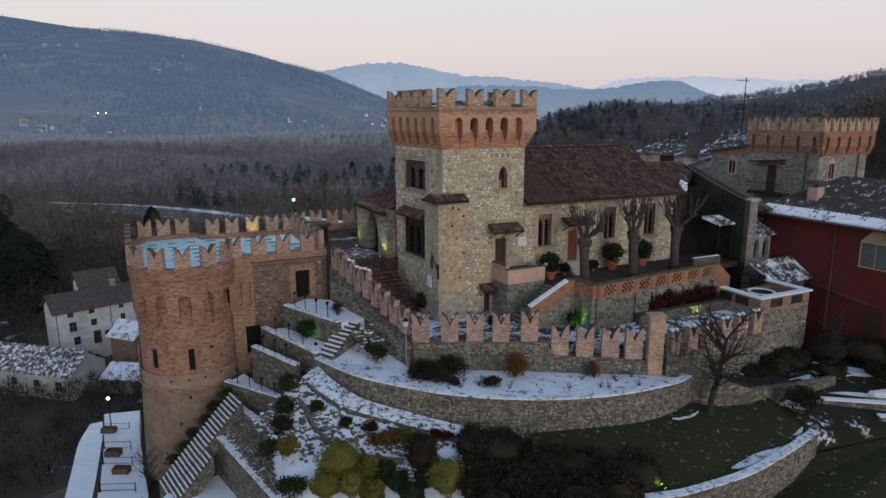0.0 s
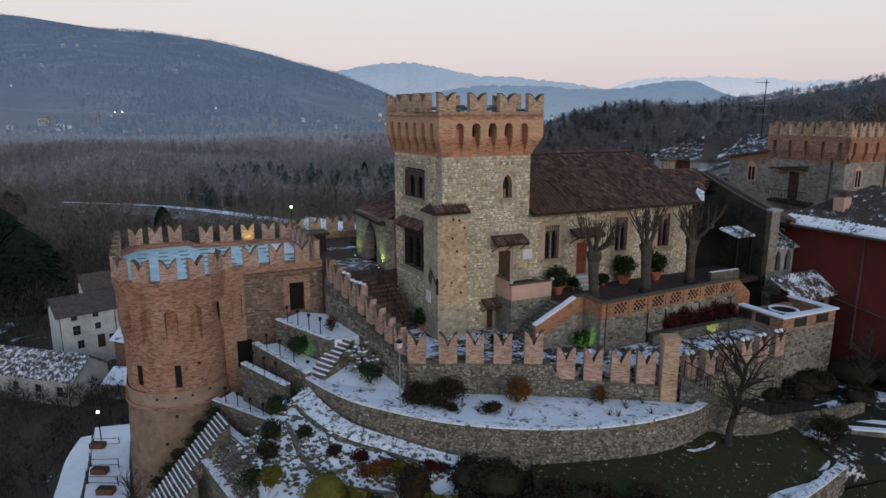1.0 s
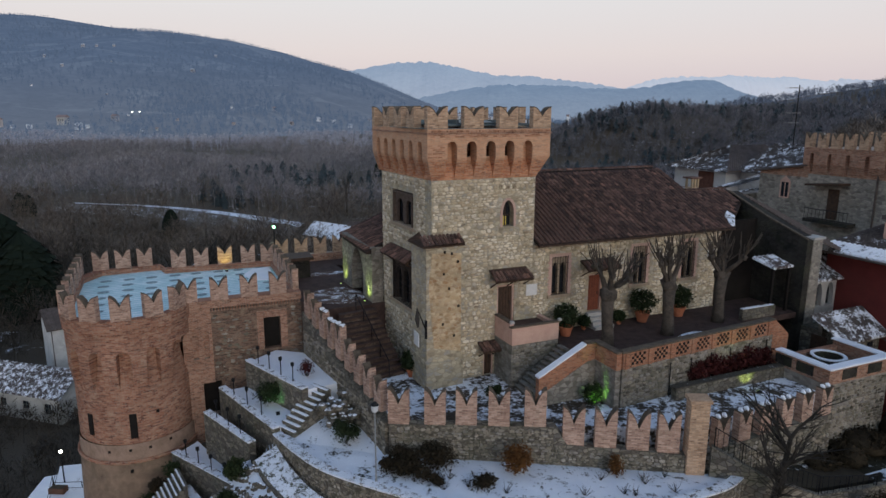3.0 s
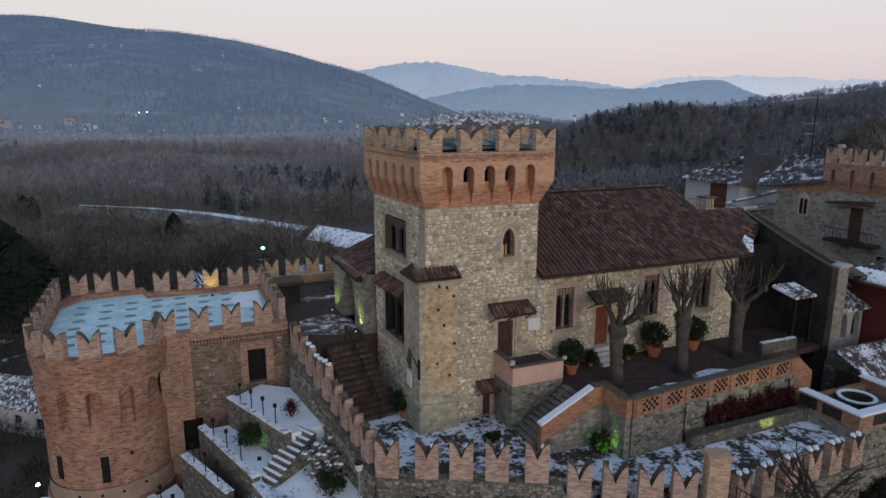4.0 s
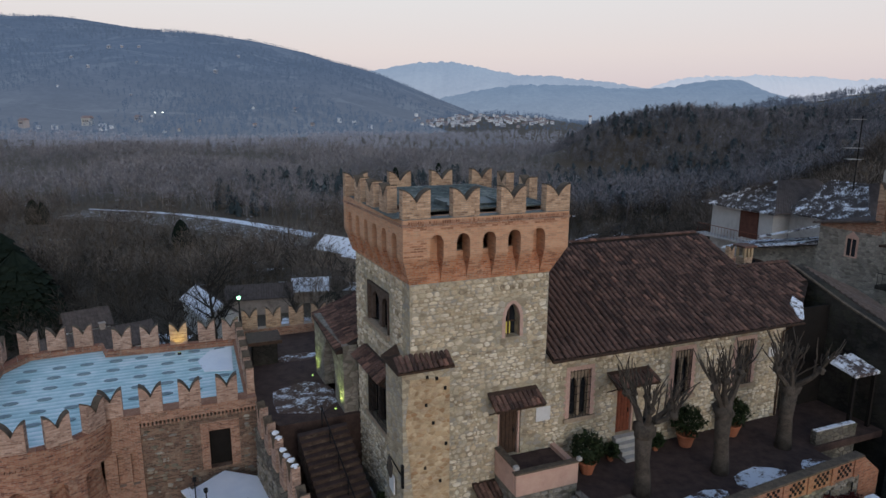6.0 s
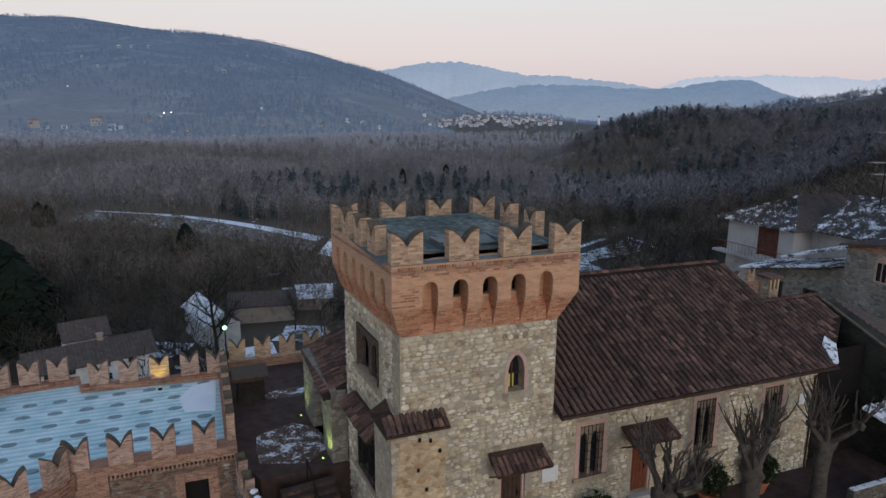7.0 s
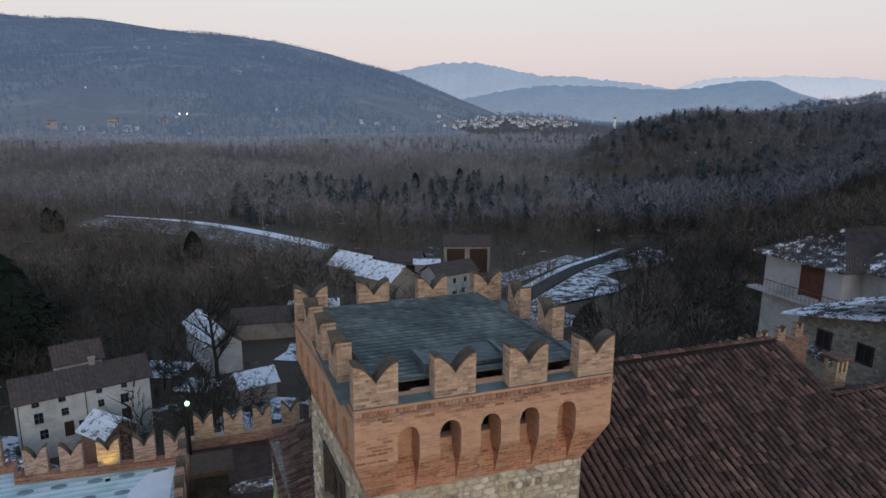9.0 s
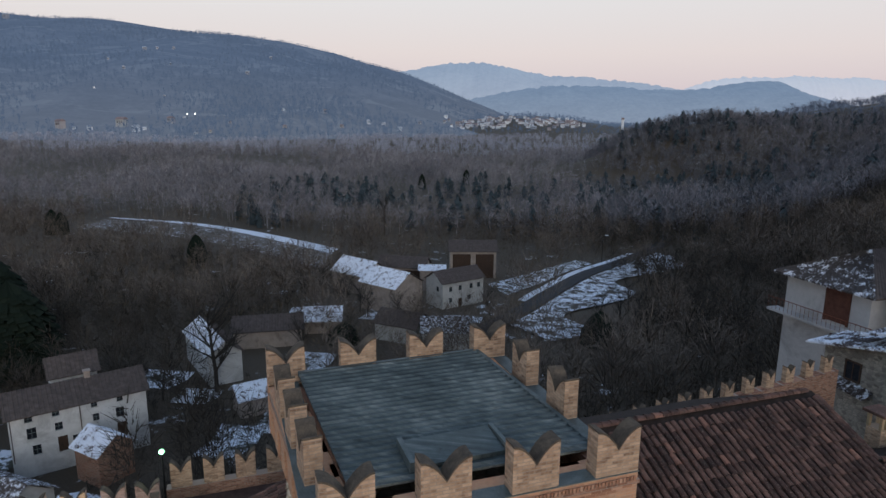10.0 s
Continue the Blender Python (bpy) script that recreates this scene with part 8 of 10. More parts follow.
def lamp_post(name, label, x, y, z, h, lit=None, group=""):
    th = thing(name, label, "lamp", Matrix.Translation((x, y, z)), group)
    g = Geo().tube([(0, 0, -0.1), (0, 0, 0.35), (0, 0, 0.36), (0, 0, h - 0.45)], [0.07, 0.06, 0.035, 0.03], 7)
    part("post", g, IRON if h < 3 else plain_mat("grey_painted_post", (0.2, 0.21, 0.21), (0.3, 0.31, 0.31), 4.0, rough=0.5), th)
    g = Geo()
    ring = 8
    prof = [(0.05, h - 0.45), (0.13, h - 0.40), (0.17, h - 0.12), (0.06, h)]
    vs = [(r * math.cos(2 * math.pi * j / ring), r * math.sin(2 * math.pi * j / ring), zz) for r, zz in prof for j in range(ring)]
    g.add(vs, [(i * ring + j, i * ring + (j + 1) % ring, (i + 1) * ring + (j + 1) % ring, (i + 1) * ring + j) for i in range(3) for j in range(ring)])
    part("lantern", g, lit or LAMP_GLASS, th)
    part("cap", Geo().tube([(0, 0, h - 0.12), (0, 0, h), (0, 0, h + 0.05)], [0.19, 0.08, 0.02], 8), IRON, th)
    return th


lamp_post("lamp_post", "grey garden lamp post on the bed wall", -2.0, 33.0, -0.6, 3.9)


def light(name, x, y, z, energy, col, size=0.12, target=None, cone=70):
    kind = "SPOT" if target else "POINT"
    ob = new(name, bpy.data.lights.new(name, kind))
    ob.data.energy, ob.data.color, ob.data.shadow_soft_size = energy, col, size
    if target:
        ob.data.spot_size, ob.data.spot_blend = radians(cone), 0.6
        ob.matrix_world = look((x, y, z), target)
    else:
        ob.matrix_world = Matrix.Translation((x, y, z))
    return ob


def globe_lamp(name, label, x, y, z, h, mat, energy, col):
    th = thing(name, label, "lamp", Matrix.Translation((x, y, z)))
    part("post", Geo().tube([(0, 0, -0.2), (0, 0, h)], [0.06, 0.04]), IRON, th)
    part("globe", Geo().blob((0, 0, h + 0.14), 0.125, 12, 0.0), mat, th, "lit glass globe", None, True)
    light(name + "_light", x, y - 0.28, z + h + 0.17, energy, col)
    return th


globe_lamp("court_lamp", "lit greenish-white globe lamp in the upper court", -12.76, 54.75, 3.7, 2.95, GLOW_GREEN, 25, (0.75, 1.0, 0.75))
globe_lamp("path_lamp", "lit white globe lamp by the snowy path", -27.5, 49.2, -12.0, 3.0, GLOW_WHITE, 20, (1.0, 0.95, 0.85))
GREEN, LIME = (0.35, 1.0, 0.15), (0.72, 1.0, 0.22)


def flood(x, y, z, target, energy, col, label):
    th = thing("flood_light", label, "lamp", look((x, y, z), target), "ground flood lights")
    part("housing", Geo().box(-0.1, 0.1, -0.08, 0.08, 0.02, 0.2, None, 0.02), IRON, th)
    part("lens", Geo().box(-0.06, 0.06, -0.04, 0.04, 0.0, 0.019), glowing("flood_lens", col, 1.2) if "flood_lens" not in bpy.data.materials else bpy.data.materials["flood_lens"], th)
    p = Vector((x, y, z)) + (Vector(target) - Vector((x, y, z))).normalized() * 0.05
    light("flood_beam", p.x, p.y, p.z, energy, col, 0.05, target, 75)


def fl(a, b, z, ta, tb, tz, e, col, label):
    flood(*cw(a, b, z), cw(ta, tb, tz), e, col, label)


fl(-1.95, 11.7, Z_UPPER + 0.05, -1.66, 11.7, 5.2, 110, LIME, "ground flood light washing the wing wall green")
fl(-1.65, 7.1, Z_UPPER + 0.05, -1.36, 7.1, 5.2, 130, LIME, "ground flood light washing the wing wall green")
fl(6.1, -6.4, 1.0, 6.6, -5.5, 1.6, 95, GREEN, "green flood light below the terrace wall")
fl(15.3, -7.75, 0.95, 15.3, -6.9, 1.6, 70, LIME, "yellow-green flood light below the ledge")
fl(-8.9, 17.0, Z_DECK + 0.1, -8.9, 17.7, 5.2, 60, (1.0, 0.85, 0.15), "yellow flood light on the deck")
flood(-3.1, 27.75, float(slope_z(-3.1, 27.75)) + 0.35, (-2.9, 28.5, -2.7), 110, GREEN, "green flood light among clipped bushes")
flood(10.3, 26.9, -2.9, (9.6, 27.6, -2.2), 60, GREEN, "green flood light at the hedge")
flood(-8.2, 39.3, -0.4, (-8.7, 40.6, 0.4), 40, (0.2, 1.0, 0.35), "green flood light on the terrace")
shrub("lit_shrub", "bright green bush under the terrace wall", *cw(6.4, -5.5, 0.9), 0.45, 1.0, LEAF_GREEN, 140, 900, 0.07)

q = random.Random(17)
for (a, b, z, n) in (((-10.5, 42.45), (-7.0, 39.4), 1.18, 4), ((-11.7, 41.45), (-8.3, 38.15), -0.28, 3), ((-12.1, 39.95), (-9.3, 37.55), -0.96, 3), ((-13.9, 39.7), (-9.9, 36.75), -3.2, 4)):
    for i in range(n):
        t = (i + 0.5) / n
        x, y = a[0] + (b[0] - a[0]) * t, a[1] + (b[1] - a[1]) * t
        th = thing("path_light", "short black garden path light on the wall", "lamp", Matrix.Translation((x, y, z)), "garden path lights")
        part("post", Geo().tube([(0, 0, 0), (0, 0, 0.85)], 0.03), IRON, th)
        part("head", Geo().tube([(0, 0, 0.82), (0, 0, 0.86), (0, 0, 1.02), (0, 0, 1.06)], [0.05, 0.09, 0.10, 0.02], 7), IRON, th)

# ---------------------------------------------------------------- lower left path
SHUTTER_PLANK = plain_mat("brown_box_planks", (0.09, 0.045, 0.03), (0.16, 0.085, 0.055), 4.0)
PLAT = [((-29.2, 51.3), (-26.4, 52.0), (-24.6, 47.9), (-27.3, 47.6), -11.3), ((-27.3, 47.6), (-24.5, 47.9), (-22.6, 44.0), (-25.3, 43.8), -10.8), ((-25.3, 43.8), (-22.3, 43.6), (-21.0, 41.0), (-23.9, 41.0), -10.4), ((-23.9, 41.0), (-20.9, 40.8), (-18.9, 37.2), (-22.0, 37.0), -10.0), ((-22.0, 37.0), (-18.8, 37.0), (-17.6, 34.0), (-20.6, 33.8), -9.6)]
for a, b, c, d, z in PLAT:
    level("path_terrace", "terraced path under smooth snow", [a, d, c, b], z, SNOW, 1.2)
    th = tw("path_railing", "thin iron railing along the snowy path", "railing", *a, z, "path railings")
    for t in (0.05, 0.75):
        x, y = d[0] + (c[0] - d[0]) * t, d[1] + (c[1] - d[1]) * t
        pc("post", Geo().tube([(x, y, z), (x, y, z + 1.0)], 0.035), IRON, th)
    for h in (0.5, 0.95):
        pc("rail", Geo().tube([(d[0] + (c[0] - d[0]) * 0.05, d[1] + (c[1] - d[1]) * 0.05, z + h), (d[0] + (c[0] - d[0]) * 0.75, d[1] + (c[1] - d[1]) * 0.75, z + h)], 0.02), IRON, th)
        pc("rail", Geo().tube([(a[0] + 0.1, a[1], z + h), (d[0] + 0.1, d[1], z + h)], 0.02), IRON, th)
    pc("side_post", Geo().tube([(a[0] + 0.1, a[1], z), (a[0] + 0.1, a[1], z + 1.1)], 0.03), IRON, th)
for i, (x, y, z) in enumerate(((-26.6, 47.2, -10.8), (-24.1, 43.0, -10.4), (-22.0, 40.0, -10.0))):
    th = thing("wooden_box", "brown wooden planter box in the snow", "box", Matrix.Translation((x, y, z)), "planter boxes")
    part("body", Geo().box(-0.55, 0.55, -0.3, 0.3, 0, 0.4, None, 0.03), SHUTTER_PLANK, th)
    part("soil", Geo().box(-0.48, 0.48, -0.24, 0.24, 0.4, 0.42), EARTH, th)
g = Geo()
pw = curve([(-29.6, 51.0, -11.9), (-28.0, 46.5, -11.2), (-26.2, 42.4, -11.0), (-24.2, 37.8, -10.8), (-22.6, 33.5, -10.6), (-21.5, 29, -10.4)], 5)
n = len(pw)
for p in pw:
    g.v += [(p.x - 0.5, p.y - 0.3, p.z), (p.x + 1.1, p.y + 0.3, p.z + 0.1)]
for i in range(n - 1):
    g.f.append((2 * i, 2 * i + 1, 2 * i + 3, 2 * i + 2))
structure("snow_path", g, SNOW, "path under unbroken snow", "path")
ww = tw("path_wall", "low wall with a ragged snow cap", "wall", -36, 40, -16)
pts = [(-31, 41), (-33, 39.5), (-36, 38.2), (-39, 36.8)]
g = Geo()
run_wall(g, pts, [-19, -19, -20, -21], [-13.6, -14.6, -15.6, -16.6], 0.5)
pc("wall", g, STONE_WALL, ww)
g = Geo()
run_wall(g, pts, [-13.598, -14.598, -15.598, -16.598], [-13.5, -14.5, -15.5, -16.5], 0.6)
pc("snow_cap", g, SNOW, ww)

# ---------------------------------------------------------------- lower right: ramp, banks, trees
BANK = patchy_snow_mat("dark_bank_with_snow", (0.015, 0.015, 0.009), 0.22, 0.7, (0.034, 0.031, 0.018))
level("east_bank", "dark grassy bank with patches of snow", [(15.0, 34.6), (20.4, 32.5), (28, 34), (40, 38), (40, 46), (26, 43.5), (20.4, 39.6), (16, 37.2)], [-2.2, -3.1, -3.3, -3.6, -2.4, -2.0, -2.0, -1.6], BANK, 3, "bank")
level("lower_lawn", "dark lower lawn below the wall", [(9.9, 26.0), (8, 20), (30, 20), (44, 34), (38, 38), (28, 34), (20.6, 32.3), (18.4, 30.4), (12.4, 26.9)], [-5.4, -5.6, -5.6, -4.6, -4.0, -3.6, -4.2, -4.8, -5.3], LAWN, 3, "lawn")
ramp = tw("garden_ramp", "stone-walled ramp descending from the gate", "ramp", 16, 35.5, -3)
g = Geo()
run_wall(g, [(12.8, 34.8), (15.2, 34.2), (17.6, 34.6), (21.0, 36.0)], [-4] * 4, [0.75, -0.45, -1.4, -2.1], 0.3)
pc("wall", g, STONE_WALL, ramp)
g = Geo()
run_wall(g, [(13.0, 36.1), (15.6, 36.0), (18.0, 36.6), (21.4, 38.0)], [-4] * 4, [-0.3, -1.3, -1.9, -2.2], 1.6)
pc("path", g, EARTH, ramp)
g = Geo()
run_wall(g, [(17.2, 34.5), (21.0, 36.0), (24.5, 37.8)], [-4] * 3, [-1.4, -1.7, -2.0], 0.25)
pc("upper_wall", g, STONE_WALL, ramp)
pc("handrail", Geo().tube([(12.9, 34.75, 1.62), (15.2, 34.2, 0.43), (17.6, 34.6, -0.52), (21, 36, -1.22)], 0.025), IRON, ramp)
for x, y, z in ((12.9, 34.75, 0.7), (14.05, 34.48, 0.1), (15.2, 34.2, -0.5), (17.6, 34.6, -1.45), (19.3, 35.3, -1.8), (21, 36, -2.15)):
    pc("post", Geo().tube([(x, y, z), (x, y, z + 0.95)], 0.025), IRON, ramp)
RP = [Vector((12.9, 34.75, 0.72)), Vector((15.2, 34.2, -0.47)), Vector((17.6, 34.6, -1.42)), Vector((21.0, 36.0, -2.12))]
bal = mesh_of("baluster", Geo().tube([(0, 0, 0), (0, 0, 0.9)], 0.014, 4), IRON)
for p, q_ in zip(RP, RP[1:]):
    for i in range(10):
        share("baluster", bal, ramp, OFF[ramp.name] @ Matrix.Translation(p.lerp(q_, (i + 0.5) / 10)))
pc("handrail", Geo().tube([(13.4, 36.9, 0.5), (15.7, 36.7, -0.45), (18.0, 37.3, -1.05), (21.4, 38.7, -1.35)], 0.025), IRON, ramp)
for i in range(9):
    p = Vector((13.4, 36.9, -0.4)).lerp(Vector((21.4, 38.7, -2.2)), i / 8)
    pc("post", Geo().tube([(p.x, p.y, p.z - 0.4), (p.x, p.y, p.z + 0.85)], 0.02), IRON, ramp)
q = random.Random(44)
rocks("kerb_stones", "kerb stones tufted with snow along the ramp", [(17.4 + 0.42 * i, 35.2 + 0.16 * i + q.uniform(-0.1, 0.1), -1.95 - 0.04 * i, q.uniform(0.14, 0.22)) for i in range(10)], STONE_WALL, 45, SNOW)
for i, (x, y, L) in enumerate(((22.5, 35.6, 4.5), (23.5, 36.9, 4.0), (25, 34.2, 5))):
    th = tw("bank_wall", "low stone wall topped with snow", "wall", x, y, -4, "bank walls")
    g = Geo()
    run_wall(g, [(x, y), (x + L, y - 0.4)], [-4.4] * 2, [-2.55 - 0.2 * i, -2.7 - 0.2 * i], 0.35)
    pc("wall", g, STONE_WALL, th)
    g = Geo()
    run_wall(g, [(x, y), (x + L, y - 0.4)], [-2.548 - 0.2 * i, -2.698 - 0.2 * i], [-2.46 - 0.2 * i, -2.6 - 0.2 * i], 0.4)
    pc("snow_cap", g, SNOW, th)
for i, (x, y, r, h) in enumerate(((23.0, 40.3, 1.3, 1.2), (26.0, 41.5, 1.5, 1.6), (28.5, 41.2, 1.5, 1.5), (30.5, 40.5, 1.6, 1.6), (24.8, 38.6, 1.0, 0.9), (28, 38.4, 1.2, 1.0), (19.5, 38.4, 0.9, 1.0), (21.3, 38.9, 1.0, 1.2))):
    shrub("bank_bush", "dark leafless bush on the bank", x, y, -2.4, r, h, LEAF_DARK, 150 + i, 2000, 0.08, 0.2, 3, "bush", "bushes on the bank")
for i, (x, y, w, d) in enumerate(((22.4, 38.6, 1.6, 0.9), (26.3, 39.4, 1.9, 0.9), (29.5, 39.2, 2.0, 0.8), (20.6, 35.0, 1.2, 0.5), (27.5, 36.4, 2.0, 0.5))):
    pts = [(x + w * math.cos(k * 0.7) * (0.7 + 0.3 * math.sin(k * 2.3 + i)), y + d * math.sin(k * 0.7) * (0.7 + 0.3 * math.cos(k * 3.1 + i))) for k in range(9)]
    level("snow_patch", "patch of old snow on the bank", pts, -2.28 - 0.09 * (40 - y) * 0.5, SNOW, 0.25, "snow")
bare_tree("bare_tree", "small bare dark tree beside the ramp", 14.9, 33.3, -2.1, 6.0, 5, 0.65, "bare garden trees", 0.20)
bare_tree("bare_tree", "thin bare tree on the bank", 25.5, 39.6, -2.4, 4.2, 6, 0.6, "bare garden trees", 0.09)
for i, (x, y, z, h, r) in enumerate(((-19.2, 38.0, -10.0, 3.2, 0.08), (-41.5, 47, -17, 4.0, 0.07))):
    bare_tree("bare_tree", "slender bare tree by the lower path", x, y, z, h, 40 + i, 0.5, "slender bare trees", r)
bare_tree("large_bare_tree", "large bare tree before the pale barn", -49, 130, float(land(-49, 130)), 18, 71, 0.85, "", 0.42, 7)
bare_tree("birch_tree", "tall white-stemmed birch in the woods", -54, 292, float(land(-54, 292)), 17, 72, 0.4, "", 0.35, 4)
for i, (x, y, h) in enumerate(((24, 146, 10), (29, 151, 12), (34, 148, 11), (40, 156, 13), (33, 160, 12), (26, 170, 11), (45, 150, 12), (18, 156, 9), (-30, 150, 9), (-40, 148, 10), (-24, 170, 9), (-57, 126, 9), (-75, 128, 11), (-3, 176, 9), (38, 185, 12), (47, 172, 12), (-44, 188, 9), (-40, 184, 10), (-36, 180, 9), (-48, 192, 10), (-33, 176, 8), (-52, 186, 10), (30, 172, 10), (36, 196, 10), (42, 205, 11), (30, 186, 9), (52, 200, 12), (48, 218, 11), (22, 178, 8), (56, 186, 12), (40, 168, 12), (26, 158, 10))):
    bare_tree("valley_tree", "bare brown tree beside the hamlet road", x, y, float(land(x, y)), h, 200 + i, 0.7, "bare valley trees", 0.17, 5)
for i, (x, y, w, d, z) in enumerate(((17.4, 31.0, 2.0, 0.6, -2.99), (15.4, 29.6, 1.3, 0.35, -3.0), (19.0, 32.6, 0.9, 0.5, -2.93), (13.4, 33.0, 0.9, 0.35, -2.22), (12.2, 28.0, 1.0, 0.25, -3.0))):
    pts = [(x + w * math.cos(k * 0.63) - d * 0.6 * math.sin(k * 0.63), y + w * 0.62 * math.cos(k * 0.63) + d * math.sin(k * 0.63)) for k in range(10)]
    level("snow_patch", "old snow left on the lawn", pts, z, patchy_snow_mat("lawn_snow", (0.03, 0.034, 0.012), 0.66, 2.4), 0.2, "snow")
for i, (x, y, r, h) in enumerate(((-0.9, 34.1, 0.7, 0.9), (-0.2, 33.7, 0.6, 0.8), (-1.6, 34.2, 0.6, 0.7), (-1.3, 34.9, 0.6, 1.0), (0.6, 33.4, 0.4, 0.5))):
    shrub("bed_shrub", "dark twiggy shrub in the snowy bed", x, y, -0.7, r, h, LEAF_DARK, 300 + i, 900, 0.055, 0.1, 2)
for i in range(6):
    t = 0.2 + i * 0.15
    shrub("stair_shrub", "dark evergreen shrub beside the garden stairs", -17.8 + 3.8 * t, 36.4 + 2.9 * t, -8.7 + 4.7 * t, 0.5, 0.8, LEAF_GREEN if i % 2 else LEAF_DARK, 320 + i, 900, 0.06, 0.15, 2, "shrub", "shrubs along the stairs")

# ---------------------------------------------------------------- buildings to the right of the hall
# Near-black tones: the shade on gable and loggia is put into the stone's colour.
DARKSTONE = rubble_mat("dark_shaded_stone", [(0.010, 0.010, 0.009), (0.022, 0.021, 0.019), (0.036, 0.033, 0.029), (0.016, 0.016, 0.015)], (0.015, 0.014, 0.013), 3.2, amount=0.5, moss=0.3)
MIDSTONE = rubble_mat("grey_village_stone", [(0.13, 0.115, 0.10), (0.28, 0.255, 0.22), (0.42, 0.38, 0.315), (0.21, 0.20, 0.18)], (0.27, 0.25, 0.21), 3.2, amount=0.5)
DUSTED = patchy_snow_mat("dusted_dark_tiles", (0.05, 0.043, 0.04), 0.34, 1.3)
SHUTTER_BROWN = plain_mat("dark_red_brown_shutter", (0.075, 0.032, 0.022), (0.13, 0.058, 0.04), 3.0)
THIN_ROOF_SNOW = patchy_snow_mat("broken_roof_snow", (0.07, 0.055, 0.05), 0.52, 0.8)
HOUSEWHITE = plain_mat("dull_white_plaster", (0.40, 0.395, 0.385), (0.52, 0.515, 0.50), 0.8, stain=(0.20, 0.19, 0.18))


def pitched(th, corners, mat, name="roof", label="", thick=0.12, tiles=None):
    """One roof slope from four corners, eave first, then ridge; with rows of ribs like tiles."""
    c = [Vector(p) for p in corners]
    g = Geo().add([tuple(p) for p in c] + [tuple(p - Vector((0, 0, thick))) for p in c], [(0, 1, 2, 3), (7, 6, 5, 4), (0, 4, 5, 1), (1, 5, 6, 2), (2, 6, 7, 3), (3, 7, 4, 0)])
    n = max(3, int((c[1] - c[0]).length / 0.34))
    nr = (c[1] - c[0]).cross(c[3] - c[0]).normalized()
    if nr.z < 0:
        nr = -nr
    rb = Geo()
    for i in range(n):
        t0, t1, tm = (i + 0.15) / n, (i + 0.85) / n, (i + 0.5) / n
        e = [c[0].lerp(c[1], t) for t in (t0, t1, tm)]
        r = [c[3].lerp(c[2], t) for t in (t0, t1, tm)]
        rb.add([tuple(e[0]), tuple(e[1]), tuple(e[2] + nr * 0.08), tuple(r[0]), tuple(r[1]), tuple(r[2] + nr * 0.08)], [(0, 1, 2), (0, 2, 5, 3), (2, 1, 4, 5), (3, 5, 4)])
    ro = pc(name, g, mat, th, label)
    part("roof_relief", rb, mat, ro)["kind"] = "stuff"
    return ro


def plain_window(th, m, x0, x1, z0, z1, y, frame, name="window", label="", arch=False, wallface=-1):
    """A framed window on a face that looks along -y of m."""
    g = Geo().box(x0, x1, y - 0.02, y, z0, z1, m)
    w = pc(name, g, GLASS, th, label)
    f_ = Geo().box(x0 - 0.12, x0, y - 0.06, y + 0.02, z0 - 0.1, z1 + 0.12, m).box(x1, x1 + 0.12, y - 0.06, y + 0.02, z0 - 0.1, z1 + 0.12, m).box(x0, x1, y - 0.06, y + 0.02, z1, z1 + 0.12, m).box(x0, x1, y - 0.09, y + 0.02, z0 - 0.1, z0, m)
    part("frame", f_, frame, w)
    part("mullion", Geo().box((x0 + x1) / 2 - 0.03, (x0 + x1) / 2 + 0.03, y - 0.05, y - 0.02, z0, z1, m), frame, w)
    if arch:
        part("arch", Geo().slab([(x0 - 0.12, z1 + 0.12), (x1 + 0.12, z1 + 0.12), ((x0 + x1) / 2, z1 + 0.12 + (x1 - x0) * 0.6)], y - 0.06, y + 0.02, m), frame, w)
    return w


QM = Matrix(((0, 1, 0, 0), (-1, 0, 0, 0), (0, 0, 1, 0), (0, 0, 0, 1)))     # x to -b, y to a: for faces that look along -a

square = tc("square_terrace", "square stone block with a snow-rimmed brick parapet", "building", 20.6, -8, -2)
pc("wall", Geo().box(18.2, 23.0, -9.5, -6.4, -3.5, 1.45), MIDSTONE, square)
pc("parapet", Geo().box(18.2, 23.0, -9.5, -9.2, 1.45, 2.3).box(18.2, 18.5, -9.2, -6.4, 1.45, 2.3).box(22.7, 23.0, -9.2, -6.4, 1.45, 2.3).box(18.5, 22.7, -6.7, -6.4, 1.45, 2.0), BRICK, square, "worn brick parapet with recessed panels")
# Dark plates on the parapet's face stand for its recessed panels.
for i in range(2):
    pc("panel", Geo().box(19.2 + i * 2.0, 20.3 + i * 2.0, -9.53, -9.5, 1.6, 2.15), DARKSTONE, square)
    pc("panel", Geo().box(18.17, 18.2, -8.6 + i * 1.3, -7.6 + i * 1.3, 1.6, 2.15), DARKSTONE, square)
pc("snow_cap", Geo().box(18.05, 23.15, -9.65, -9.1, 2.302, 2.40, None, 0.03), SNOW, square, "thick rim of snow")
pc("snow_cap", Geo().box(18.05, 18.6, -9.1, -6.3, 2.302, 2.40, None, 0.03), SNOW, square)
pc("snow_cap", Geo().box(22.6, 23.15, -9.1, -6.3, 2.302, 2.40, None, 0.03), SNOW, square)
well = tc("well_ring", "dark round well with a snowy rim", "well", 20.7, -7.6, 1.45)
g, s_ = Geo(), Geo()
